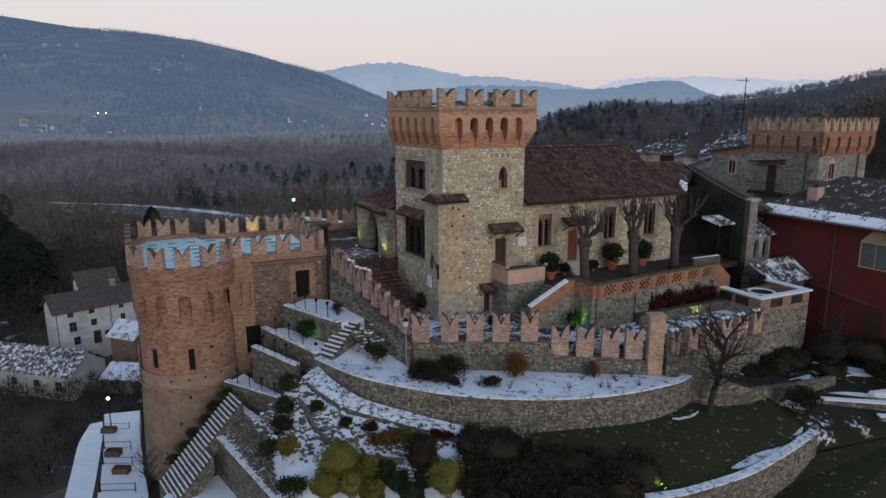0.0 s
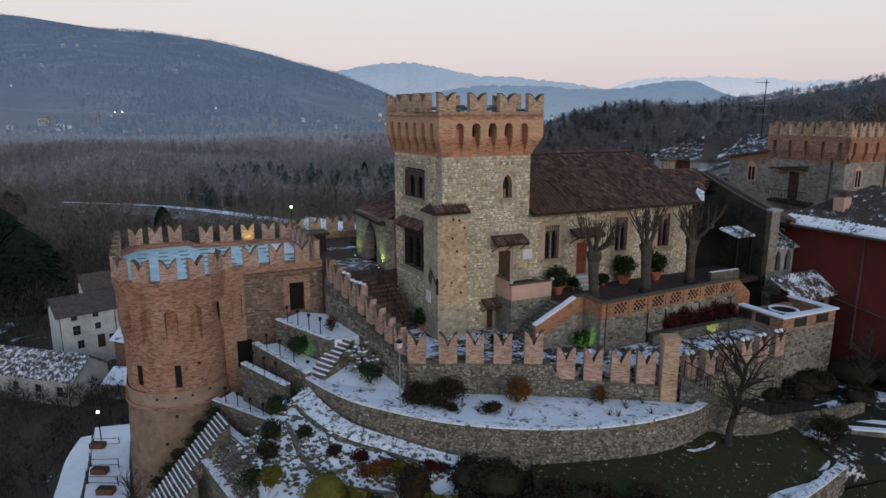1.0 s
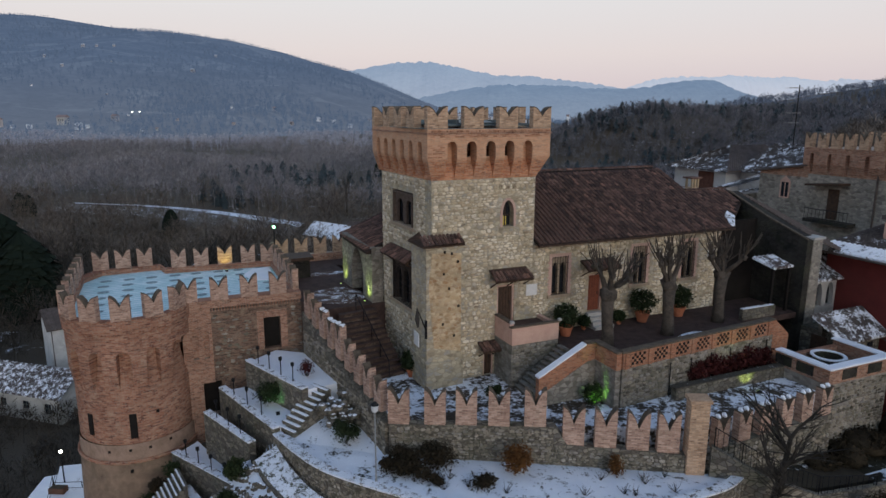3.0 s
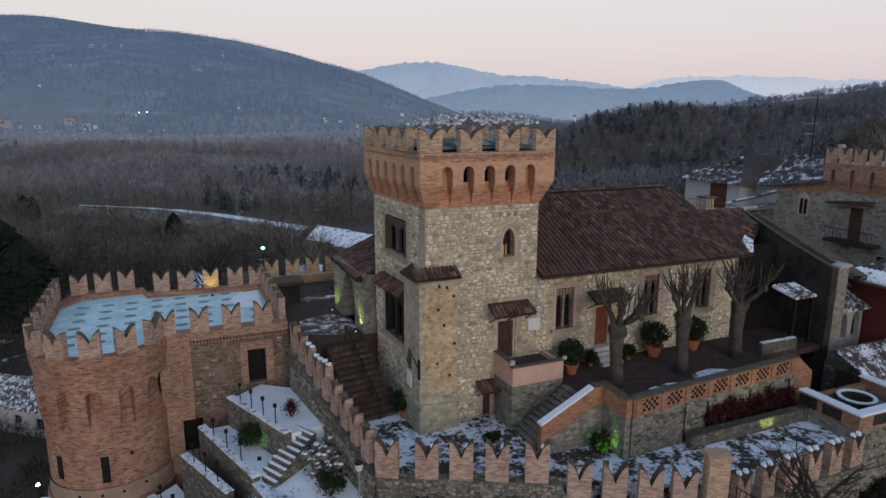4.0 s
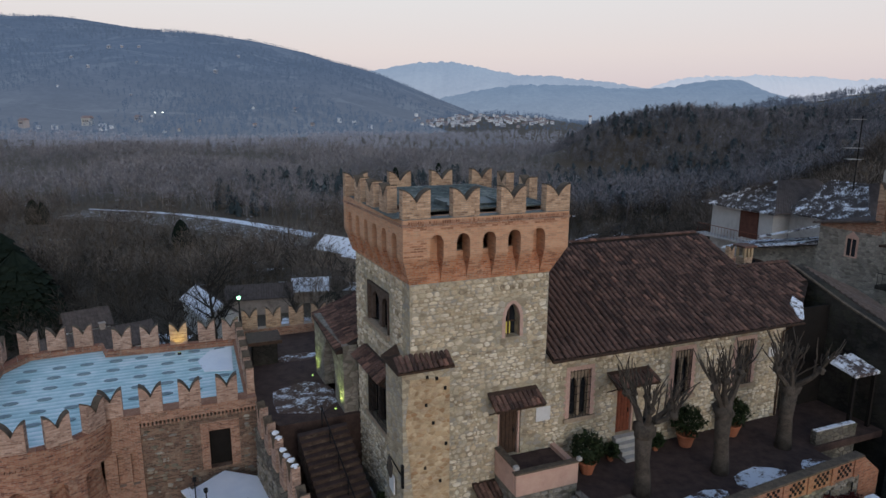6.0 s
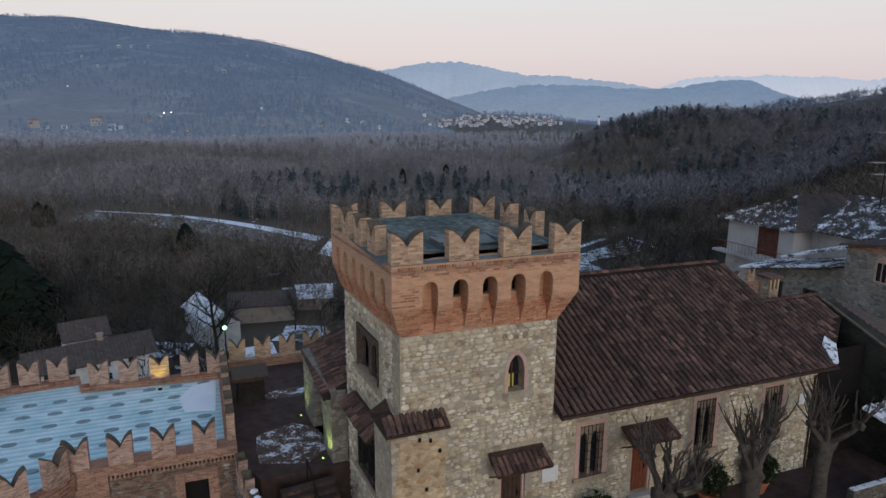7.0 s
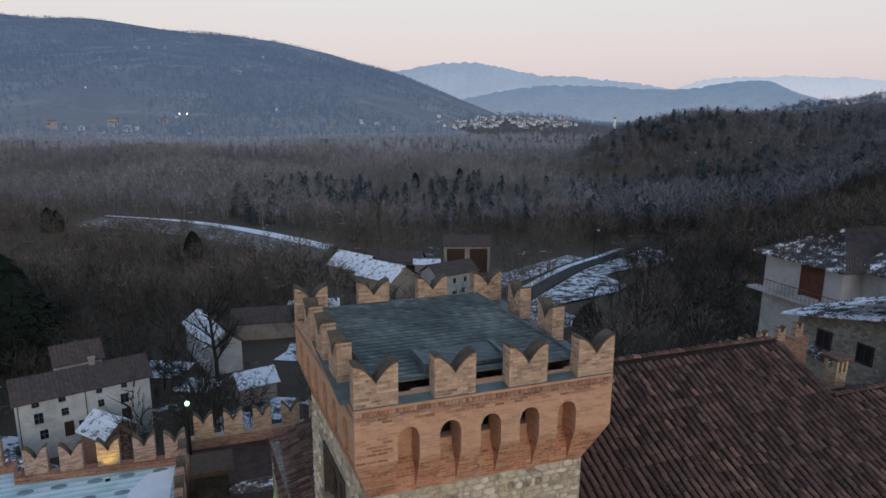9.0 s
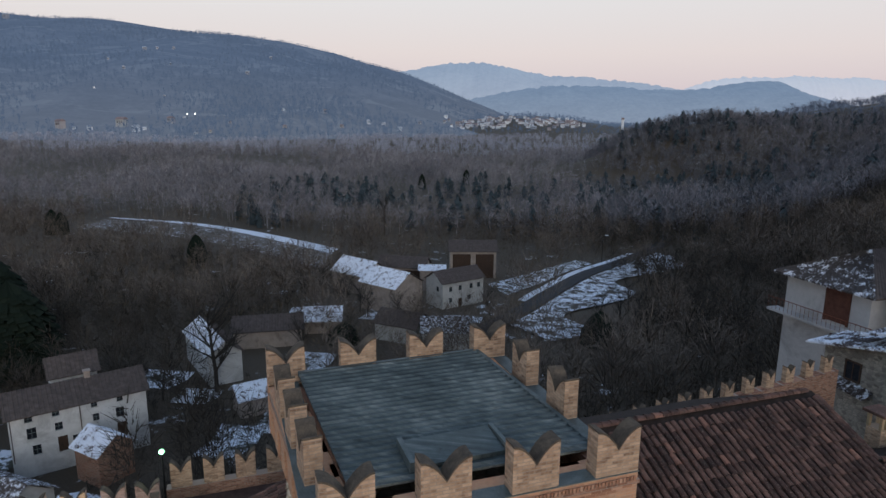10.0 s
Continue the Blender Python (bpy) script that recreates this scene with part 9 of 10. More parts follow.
for i in range(20):
    w0, w1 = 2 * math.pi * i / 20, 2 * math.pi * (i + 1) / 20
    for geo, r0, r1, z0, z1 in ((g, 0.72, 0.9, 1.45, 2.0), (s_, 0.74, 0.92, 2.002, 2.07)):
        geo.prism([(20.7 + r0 * math.cos(w0), -7.6 + r0 * math.sin(w0)), (20.7 + r1 * math.cos(w0), -7.6 + r1 * math.sin(w0)), (20.7 + r1 * math.cos(w1), -7.6 + r1 * math.sin(w1)), (20.7 + r0 * math.cos(w1), -7.6 + r0 * math.sin(w1))], z0, z1)
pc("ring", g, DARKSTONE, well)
pc("snow_rim", s_, SNOW, well)

red = tc("red_house", "two-storey red plastered house with a snowy tiled roof", "house", 31, -8, -3)
pc("wall", Geo().box(27.2, 36, -17, -2.2, -4, 6.75), PLASTER_RED, red)
pitched(red, [(26.5, -17.5, 6.55), (26.5, -1.6, 6.55), (31.6, -5.5, 9.3), (31.6, -17.5, 9.3)], patchy_snow_mat("red_house_tiles", (0.05, 0.042, 0.038), 0.20, 1.6), "roof", "dark tiles with snow along the eave")
pitched(red, [(26.45, -17.5, 6.60), (26.45, -1.6, 6.60), (27.4, -2.3, 7.10), (27.4, -17.5, 7.10)], patchy_snow_mat("eave_snow", (0.06, 0.05, 0.045), 0.72, 1.1), "snow_edge", "broken snow along the eave")
pitched(red, [(26.5, -1.6, 6.55), (36.6, -1.6, 6.55), (31.6, -5.5, 9.3), (31.6, -5.5, 9.3)], DARKTILE)
pitched(red, [(36.6, -1.6, 6.55), (36.6, -17.5, 6.55), (31.6, -17.5, 9.3), (31.6, -5.5, 9.3)], DARKTILE)
pc("gutter", Geo().tube([(26.45, -17.5, 6.45), (26.45, -1.6, 6.45)], 0.09), DARKTILE, red)
pc("downpipe", Geo().tube([(27.1, -8.2, 6.4), (27.1, -8.2, -1.5)], 0.07), DARKTILE, red)
pc("pipe", Geo().tube([(27.12, -5.2, 1.9), (27.12, -8.3, 1.5), (27.12, -11.5, 1.1)], 0.05), DARKTILE, red)
for x0 in (10.1, 14.3):
    plain_window(red, QM, x0, x0 + 1.9, 3.75, 5.35, 27.19, PLASTER_OCHRE, "window", "arched window with a pale surround", True)
    pc("curtain", Geo().box(x0 + 0.05, x0 + 1.85, 27.15, 27.165, 3.8, 5.3, QM), plain_mat("pale_blind", (0.11, 0.12, 0.11), (0.16, 0.17, 0.155), 3.0, bump=0.1), red)
pc("door", Geo().box(11.0, 12.1, 27.14, 27.2, -1.6, 0.9, QM), WOOD_DARK, red)
ch = pc("chimney", Geo().box(28.4, 29.2, -5.6, -4.8, 7.2, 8.6, None, 0.02), PLASTER_PINK, red, "plastered chimney with a hood")
part("hood", Geo().prism([(28.25, -5.75), (29.35, -5.75), (29.35, -4.65), (28.25, -4.65)], 8.8, 9.05).box(28.45, 28.6, -5.55, -5.4, 8.6, 8.8).box(29.0, 29.15, -5.0, -4.85, 8.6, 8.8), DARKTILE, ch)

lean = tc("lean_to", "low stone outhouse with a snow-covered roof", "building", 25, -4.5, 0)
pc("wall", Geo().box(23.6, 27.1, -6.3, -3.6, -2, 2.2).box(23.3, 27.1, -5.25, -4.97, -2, 3.25), STONE_WALL, lean)
pitched(lean, [(23.0, -6.85, 2.15), (27.15, -6.85, 2.15), (27.15, -4.95, 3.4), (22.5, -4.95, 3.4)], patchy_snow_mat("streaky_roof_snow", (0.06, 0.05, 0.045), 0.44, 1.3), "roof", "tiles almost hidden by snow")
pc("door", Geo().box(23.25, 23.3, -5.6, -4.6, -0.2, 2.0), WOOD_DARK, lean)
pc("window", Geo().box(26.0, 26.5, -6.32, -6.3, 0.6, 1.6), GLASS, lean)

annex = tc("annex", "stone annex with paired pointed windows and dark tiles", "building", 24, 2, 0)
# Gable face lies in shade; its stone is coloured near black for that.
g = Geo().slab([(3.5, -1), (-2.9, -1), (-2.9, 9.9), (0.4, 8.6), (3.5, 7.6)], 23.4, 24.2, QM)
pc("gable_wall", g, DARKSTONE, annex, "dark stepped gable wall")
pc("pillar", Geo().box(23.9, 24.75, -3.55, -2.7, -1, 7.6, None, 0.03), MIDSTONE, annex, "pale pillar at the wall's end")
pc("capstone", Geo().box(23.8, 24.85, -3.65, -2.6, 7.605, 7.75, None, 0.02), MARBLE, annex)
g = Geo()
holed(g, 24.75, 28.2, -1, 4.9, -3.05, -2.6, [(25.3, 25.95, 3.0, 4.6), (26.35, 27.0, 3.0, 4.6)])
arch_fill(g, 25.625, 0.65, 3.9, 4.55, 4.6, -3.05, -2.6)
arch_fill(g, 26.675, 0.65, 3.9, 4.55, 4.6, -3.05, -2.6)
g.box(27.75, 28.2, -2.6, 4, -1, 4.9)
pc("wall", g, PLASTER_GREY, annex, "pale wall with paired pointed windows")
pc("pane", Geo().box(25.2, 27.1, -2.75, -2.72, 2.9, 4.7), GLASS, annex)
pitched(annex, [(24.7, -3.5, 4.9), (28.9, -3.5, 4.9), (28.9, 1.0, 6.9), (24.7, 1.0, 7.2)], SNOWROOF, "roof", "dark tiles with a strip of snow")
pc("downpipe", Geo().tube([(28.1, -3.1, 4.8), (28.1, -3.1, 0)], 0.05), DARKTILE, annex)
# tiles down the gable wall's slope, towards the hall
pitched(annex, [(28.9, -3.4, 6.0), (28.9, 3.0, 8.0), (24.2, 3.0, 9.9), (24.2, -3.4, 7.62)], DARKTILE, "roof", "mossy tiles behind the gable wall")
pc("coping", Geo().slab([(3.5, 7.62), (0.4, 8.62), (-2.9, 9.92), (-2.9, 10.0), (0.4, 8.70), (3.5, 7.70)], 23.36, 23.52, QM), COPING, annex, "thin worn coping stones")

loggia = tc("loggia", "dark open loggia under a small snowy roof", "loggia", 22.4, -0.5, Z_TERRACE)
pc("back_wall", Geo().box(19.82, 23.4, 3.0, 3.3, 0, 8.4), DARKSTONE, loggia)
pc("floor", Geo().box(18.6, 23.4, -3.3, 3.5, 2.6, 2.95), PAVING, loggia)
pitched(loggia, [(21.5, -2.9, 5.92), (23.2, -2.9, 5.92), (23.2, -1.4, 6.3), (21.3, -1.4, 6.3)], THIN_ROOF_SNOW, "roof", "little roof under snow")
# Posts and the added rear sheet are near black: the loggia's shade as colour.
for a in (21.65, 23.05):
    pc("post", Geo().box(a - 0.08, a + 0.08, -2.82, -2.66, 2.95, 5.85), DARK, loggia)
pc("shade_sheet", Geo().box(19.82, 23.4, 0.3, 0.4, 2.95, 8.4), DARK, loggia)
pc("low_wall", Geo().box(18.9, 21.6, -3.2, -2.92, 1.0, 3.62), STONE_WALL, loggia, "low garden wall with snow on it")
pc("snow_cap", Geo().box(18.95, 21.5, -3.18, -2.94, 3.622, 3.66), SNOW_RIM, loggia)

gtower = tc("gate_tower", "square stone tower with brick battlements beside a stone house", "tower", 39, 3, 0)
TA0, TA1, TB0, TB1 = 36.2, 42.8, -0.2, 6.7
pc("wall", Geo().box(TA0, TA1, TB0, TB1, -2, 10.35), MIDSTONE, gtower, "grey stone shaft")


def small_gallery(n, length, out, wall, m):
    """Corbels with arched slots, along x and outwards to -y."""
    out_ = []
    zc, zs, zt = 10.35, 11.2, 12.5
    sw, st = 0.38, length / n
    for i in range(n + 1):
        l = 0 if i == 0 else (i - 0.5) * st + sw / 2
        r = length if i == n else (i + 0.5) * st - sw / 2
        out_.append(("corbel", Geo().add([(l, wall, zc), (r, wall, zc), (l, out, zs), (r, out, zs), (l, out, zt), (r, out, zt), (l, wall, zt), (r, wall, zt)], [(0, 1, 3, 2), (2, 3, 5, 4), (4, 5, 7, 6), (6, 7, 1, 0), (0, 2, 4, 6), (1, 7, 5, 3)], m)))
    for i in range(n):
        g = Geo()
        arch_fill(g, (i + 0.5) * st, sw, 11.85, 12.05, zt, out, wall, m, False)
        out_.append(("slot_arch", g))
    return out_


for nm, geo in small_gallery(5, TB1 - TB0 + 0.7, TA0 - 0.35, TA0, Matrix.Translation((0, TB1 + 0.35, 0)) @ QM):
    pc(nm, geo, BRICK, gtower)
for nm, geo in small_gallery(5, TA1 - TA0 + 0.7, TB0 - 0.35, TB0, Matrix.Translation((TA0 - 0.35, 0, 0))):
    pc(nm, geo, BRICK_ORANGE, gtower)
pc("core", Geo().box(TA0 + 0.005, TA1, TB0 + 0.005, TB1, 10.35, 12.45), BRICK, gtower)
go = OFF[gtower.name]
for i in range(7):
    merlon(gtower, go @ Matrix.Translation((TA0 + 0.05 + i * (TA1 - TA0 + 0.1) / 6, TB0 - 0.18, 12.5)), 0.72, 1.15, 0.34)
    merlon(gtower, go @ Matrix.Translation((TA0 - 0.18, TB0 + 0.1 + i * (TB1 - TB0 - 0.1) / 6, 12.5)) @ pose(0, 0, 0, 0, 0, 90), 0.72, 1.15, 0.34)
    merlon(gtower, go @ Matrix.Translation((TA1 + 0.18, TB0 + 0.1 + i * (TB1 - TB0 - 0.1) / 6, 12.5)) @ pose(0, 0, 0, 0, 0, 90), 0.72, 1.15, 0.34)
pc("string_course", Geo().box(TA0 - 0.4, TA1 + 0.4, TB0 - 0.4, TB0 - 0.3, 12.42, 12.5).box(TA0 - 0.4, TA0 - 0.3, TB0 - 0.3, TB1 + 0.35, 12.42, 12.5), BRICK, gtower)
plain_window(gtower, None, 37.6, 38.3, 8.35, 9.7, TB0 - 0.005, PLASTER_PINK, "window", "pointed window in a brick surround", True)
pc("downpipe", Geo().tube([(41.5, TB0 - 0.08, 11.5), (41.5, TB0 - 0.08, 4)], 0.07), DARKTILE, gtower)
pc("downpipe", Geo().tube([(TA0 - 0.08, 0.95, 12.2), (TA0 - 0.08, 0.95, 3)], 0.07), DARKTILE, gtower)

stoneh = tc("stone_house", "grey stone house with a pointed window and balcony door", "house", 39, 9, 0)
pc("wall", Geo().box(36.25, 43, 6.71, 11.4, -2, 10.0), MIDSTONE, stoneh)
pc("brick_top", Geo().slab([(-11.4, 10.0), (-6.72, 10.0), (-6.72, 11.0), (-11.4, 10.3)], 36.26, 37.0, QM), BRICK, stoneh)
pitched(stoneh, [(35.9, 11.8, 10.25), (35.9, 6.7, 11.1), (43, 6.7, 11.1), (43, 11.8, 10.25)], DARKTILE)
plain_window(stoneh, QM, -9.1, -8.4, 8.2, 9.45, 36.24, PLASTER_PINK, "window", "pointed window in a pink surround", True)
pc("balcony_door", Geo().box(-4.7, -3.8, 36.12, 36.19, 6.9, 9.3, QM), WOOD_DARK, stoneh, "dark balcony door")
pc("canopy", Geo().slab([(-6.0, 9.5), (-3.0, 9.75), (-3.0, 9.9), (-6.0, 9.65)], 35.0, 36.2, QM), WOOD_DARK, stoneh, "dark wooden canopy")
pc("balcony", Geo().box(-6.0, -2.2, 35.2, 36.2, 6.6, 6.85, QM), DARKSTONE, stoneh)
for i in range(12):
    pc("baluster", Geo().tube([(35.25, 2.3 + i * 0.33, 6.85), (35.25, 2.3 + i * 0.33, 7.7)], 0.02, 4), IRON, stoneh)
pc("balcony_rail", Geo().tube([(35.25, 2.2, 7.7), (35.25, 6.0, 7.7)], 0.03, 5), IRON, stoneh)
# Near-black sheet paints the shade inside the lower arch.
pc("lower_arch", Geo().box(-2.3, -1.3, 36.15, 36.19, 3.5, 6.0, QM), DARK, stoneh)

white = tc("white_house", "white plastered house with a snow-dusted hipped roof", "house", 48, 25, 0)
pc("wall", Geo().box(43.1, 53, 21.6, 29.2, -6, 9.2), HOUSEWHITE, white)
pc("wall", Geo().box(45.2, 55, 14.0, 21.6, -6, 9.2), HOUSEWHITE, white)
E0, EZ, RZ = 0.85, 9.1, 11.5
pitched(white, [(43.1 - E0, 29.2 + E0, EZ), (43.1 - E0, 21.6 - E0, EZ), (47.5, 25.4, RZ), (47.5, 25.4, RZ)], DUSTED, "roof", "snow-dusted hip of the roof")
pitched(white, [(43.1 - E0, 21.6 - E0, EZ), (53, 21.6 - E0, EZ), (53, 25.4, RZ), (47.5, 25.4, RZ)], DARKTILE)
pitched(white, [(53, 29.2 + E0, EZ), (43.1 - E0, 29.2 + E0, EZ), (47.5, 25.4, RZ), (53, 25.4, RZ)], DARKTILE)
pitched(white, [(45.2 - E0, 21.6, EZ), (45.2 - E0, 14 - E0, EZ), (50, 17.8, RZ + 0.4), (50, 21.6, RZ + 0.4)], DUSTED, "roof", "dark roof sprinkled with snow")
pitched(white, [(45.2 - E0, 14 - E0, EZ), (55, 14 - E0, EZ), (52, 17.8, RZ + 0.4), (50, 17.8, RZ + 0.4)], DARKTILE)
pc("shutters", Geo().box(-25.2, -23.4, 43.02, 43.09, 6.2, 8.6, QM), SHUTTER_BROWN, white, "red-brown closed shutters")
pc("shutter_frame", Geo().box(-25.4, -25.2, 43.0, 43.09, 6.1, 8.8, QM).box(-23.4, -23.2, 43.0, 43.09, 6.1, 8.8, QM).box(-25.2, -23.4, 43.0, 43.09, 8.6, 8.8, QM), SHUTTER_BROWN, white)
pc("balcony", Geo().box(-30.0, -20.5, 42.0, 43.1, 5.7, 5.9, QM), HOUSEWHITE, white)
pc("balcony_rail", Geo().tube([(42.05, 20.5, 6.9), (42.05, 30.0, 6.9)], 0.035, 5), WOOD_RED, white)
for i in range(24):
    pc("baluster", Geo().tube([(42.05, 20.6 + i * 0.405, 5.9), (42.05, 20.6 + i * 0.405, 6.9)], 0.018, 4), WOOD_RED, white)
pc("lower_door", Geo().box(-24.6, -23.4, 43.03, 43.09, 2.6, 5.2, QM), SHUTTER_BROWN, white)
aer = tc("aerial", "tall television aerial on the white house roof", "aerial", 47.8, 17.6, 11.6)
pc("mast", Geo().tube([(47.8, 17.6, 11.4), (47.8, 17.6, 18.0)], 0.05, 5), IRON, aer)
for z, l in ((17.7, 1.0), (15.2, 1.1), (14.2, 0.7)):
    pc("crossbar", Geo().tube([(47.8 - l, 17.6 + 0.3, z), (47.8 + l * 0.4, 17.6 - 0.1, z)], 0.04, 5), MARBLE, aer)
    for i in range(5):
        x = 47.8 - l + i * 0.28
        pc("element", Geo().tube([(x, 17.3, z + 0.02), (x, 18.4, z + 0.02)], 0.02, 4), MARBLE, aer)
flue = tc("roof_flue", "small pale chimney flue on the white house", "chimney", 52, 17.5, 11.6)
pc("stack", Geo().box(51.7, 52.2, 17.2, 17.7, 11.2, 13.1, None, 0.02), MARBLE, flue)

outh = tc("outhouse", "stone outhouse with a snow-covered flat roof", "building", 37, 18, 0)
pc("wall", Geo().slab([(-20.9, -4), (-12.0, -4), (-12.0, 8.2), (-20.9, 6.2)], 38.2, 40.4, QM), MIDSTONE, outh)
pitched(outh, [(37.3, 21.8, 6.2), (37.3, 13.2, 8.2), (41.2, 13.2, 8.5), (41.2, 21.8, 6.5)], THIN_ROOF_SNOW, "roof", "roof under broken snow")
pitched(outh, [(37.9, 18.4, 7.75), (37.9, 12.6, 9.7), (40.8, 12.6, 9.9), (40.8, 18.4, 7.95)], THIN_ROOF_SNOW, "roof", "lower roof under snow")
for b in (15.4, 18.6):
    plain_window(outh, QM, -b - 0.5, -b + 0.5, 4.4, 5.6, 38.19, WOOD_DARK)
pitched(outh, [(37.3, 19.6, 3.9), (37.3, 17.0, 3.7), (38.2, 17.0, 4.1), (38.2, 19.6, 4.3)], SNOWROOF, "canopy", "small dark canopy with a snow edge", 0.08)
# battlemented wall behind the hall
bw = tc("rear_wall", "battlemented brick wall behind the hall", "wall", 20, 16, 2)
pc("wall", Geo().prism([(8, 15.6), (33, 15.6), (33, 16.2), (8, 16.2)], -8, [4.55, 6.93, 6.93, 4.55]), BRICK, bw)
bwo = OFF[bw.name]
for i in range(17):
    merlon(bw, bwo @ Matrix.Translation((8.6 + i * 1.48, 15.9, 4.55 + (0.6 + i * 1.48) * 0.0952)), 0.62, 0.95, 0.34)
# chimney on the hall's far corner
hc = tc("hall_chimney", "pale brick chimney with slotted openings on the hall roof", "chimney", 22.4, 4.6, 9.0)
pc("shaft", Geo().box(22.1, 22.75, 5.0, 5.65, 8.3, 10.0, None, 0.02), BRICK_MERLON, hc)
for x_, y_ in ((22.1, 5.0), (22.63, 5.0), (22.1, 5.53), (22.63, 5.53), (22.37, 5.0)):
    pc("pier", Geo().box(x_, x_ + 0.12, y_, y_ + 0.12, 10.0, 10.6), PLASTER_OCHRE, hc)
pc("hood", Geo().box(21.95, 22.9, 4.85, 5.8, 10.6, 10.72, None, 0.02), BARREL, hc)
# upper court: far wall with merlons, kiosk
fw = tc("court_wall", "brick wall with merlons closing the upper court", "wall", -2.5, 19.5, 3)
pc("wall", Geo().box(-5.3, 4.5, 19.2, 19.7, -6, 4.3), BRICK, fw)
fo = OFF[fw.name]
for i in range(7):
    merlon(fw, fo @ Matrix.Translation((-4.6 + i * 1.5, 19.45, 4.3)), 0.95, 1.32, 0.36)
level("court_extension", "brick-paved far end of the upper court", [tuple(cw(-5.3, 17.4)[:2]), tuple(cw(-0.9, 17.4)[:2]), tuple(cw(4.5, 13)[:2]), tuple(cw(4.5, 19.3)[:2]), tuple(cw(-5.3, 19.3)[:2])], Z_UPPER - 0.004, PAVING, 4)
kiosk = tc("stone_kiosk", "dark covered well house in the upper court", "kiosk", -4.2, 15.0, Z_UPPER)
pc("body", Geo().box(-4.9, -3.5, 14.3, 15.7, Z_UPPER, Z_UPPER + 1.3), DARKSTONE, kiosk)
pc("roof", Geo().prism([(-5.15, 14.05), (-3.25, 14.05), (-3.25, 15.95), (-5.15, 15.95)], Z_UPPER + 1.3, Z_UPPER + 1.5), WOOD_DARK, kiosk)
for i, (a, b, w, d) in enumerate(((-2.9, 9.0, 1.9, 2.2), (-2.2, 14.8, 1.5, 0.7))):
    pts = [tuple(cw(a + w * math.cos(k * 0.63) * (0.9 + 0.1 * math.sin(k * 2.3 + i)), b + d * math.sin(k * 0.63) * (0.9 + 0.1 * math.cos(k * 3.1 + i)))[:2]) for k in range(10)]
    level("snow_patch", "patch of thin snow on the paving", pts, Z_UPPER + 0.02, patchy_snow_mat("court_snow", (0.085, 0.055, 0.042), 0.38, 1.3), 0.1, "snow")
for i, (a, b, w, d) in enumerate(((11.0, -4.6, 1.3, 0.45), (14.3, -4.3, 1.5, 0.8), (17.4, -4.4, 0.8, 0.5))):
    pts = [tuple(cw(a + w * math.cos(k * 0.63) * (0.9 + 0.1 * math.sin(k * 2.3 + i)), b + d * math.sin(k * 0.63) * (0.9 + 0.1 * math.cos(k * 3.1 + i)))[:2]) for k in range(10)]
    level("snow_patch", "patch of thin snow on the terrace", pts, Z_TERRACE + 0.02, patchy_snow_mat("terrace_snow", (0.075, 0.05, 0.04), 0.6, 1.8), 0.1, "snow")
# slabs that show through the snow on the bastion's deck
slab_mesh = mesh_of("slab", Geo().prism([(0.34 * math.cos(k * 0.785) , 0.17 * math.sin(k * 0.785)) for k in range(8)], 0.0, 0.06), plain_mat("grey_slab", (0.16, 0.23, 0.25), (0.30, 0.38, 0.40), 5.0))
q = random.Random(9)
for i in range(8):
    for j in range(6):
        a, b = -16.6 + i * 1.42 + q.uniform(-0.05, 0.05), 9.8 + j * 1.45
        if a < -12.4 or b > 9.6:
            share("slab", slab_mesh, bastion, bo @ Matrix.Translation((a, b, Z_DECK)))

level("deck_snow", "fresh snow in the corner of the deck", [tuple(cw(a, b)[:2]) for a, b in ((-7.6, 13.6), (-6.1, 13.2), (-5.95, 17.0), (-7.2, 16.8), (-7.9, 15.3))], Z_DECK + 0.07, SNOW, 0.069, "snow")
# ---------------------------------------------------------------- single stones, tiles and bricks
stone_k = Mat("field_stone", 0.95)
st_fac = stone_k.math("ADD", stone_k.math("MULTIPLY", stone_k.math("FRACT", stone_k.math("ADD", stone_k.n("NewGeometry").outputs["Random Per Island"], stone_k.n("ObjectInfo").outputs["Random"])), 0.66), stone_k.math("MULTIPLY", stone_k.noise(5.0, detail=5.0), 0.42))
st_col = stone_k.ramp(st_fac, [(0.16, (0.19, 0.155, 0.115)), (0.28, (0.48, 0.39, 0.27)), (0.40, (0.68, 0.565, 0.385)), (0.54, (0.55, 0.49, 0.39)), (0.68, (0.77, 0.675, 0.50)), (0.86, (0.84, 0.775, 0.64))])
st_col = stone_k.mix(stone_k.math("MULTIPLY", stone_k.ramp(stone_k.noise(0.9, detail=9.0, rough=0.75, dist=0.5), [(0.42, 0.0), (0.66, 1.0)]), 0.5), st_col, (0.27, 0.20, 0.11))
stone_k.color(st_col)
stone_k.bump(stone_k.noise(18.0, detail=6.0, rough=0.7), 0.7, 0.025)
FIELD_STONE = stone_k.m


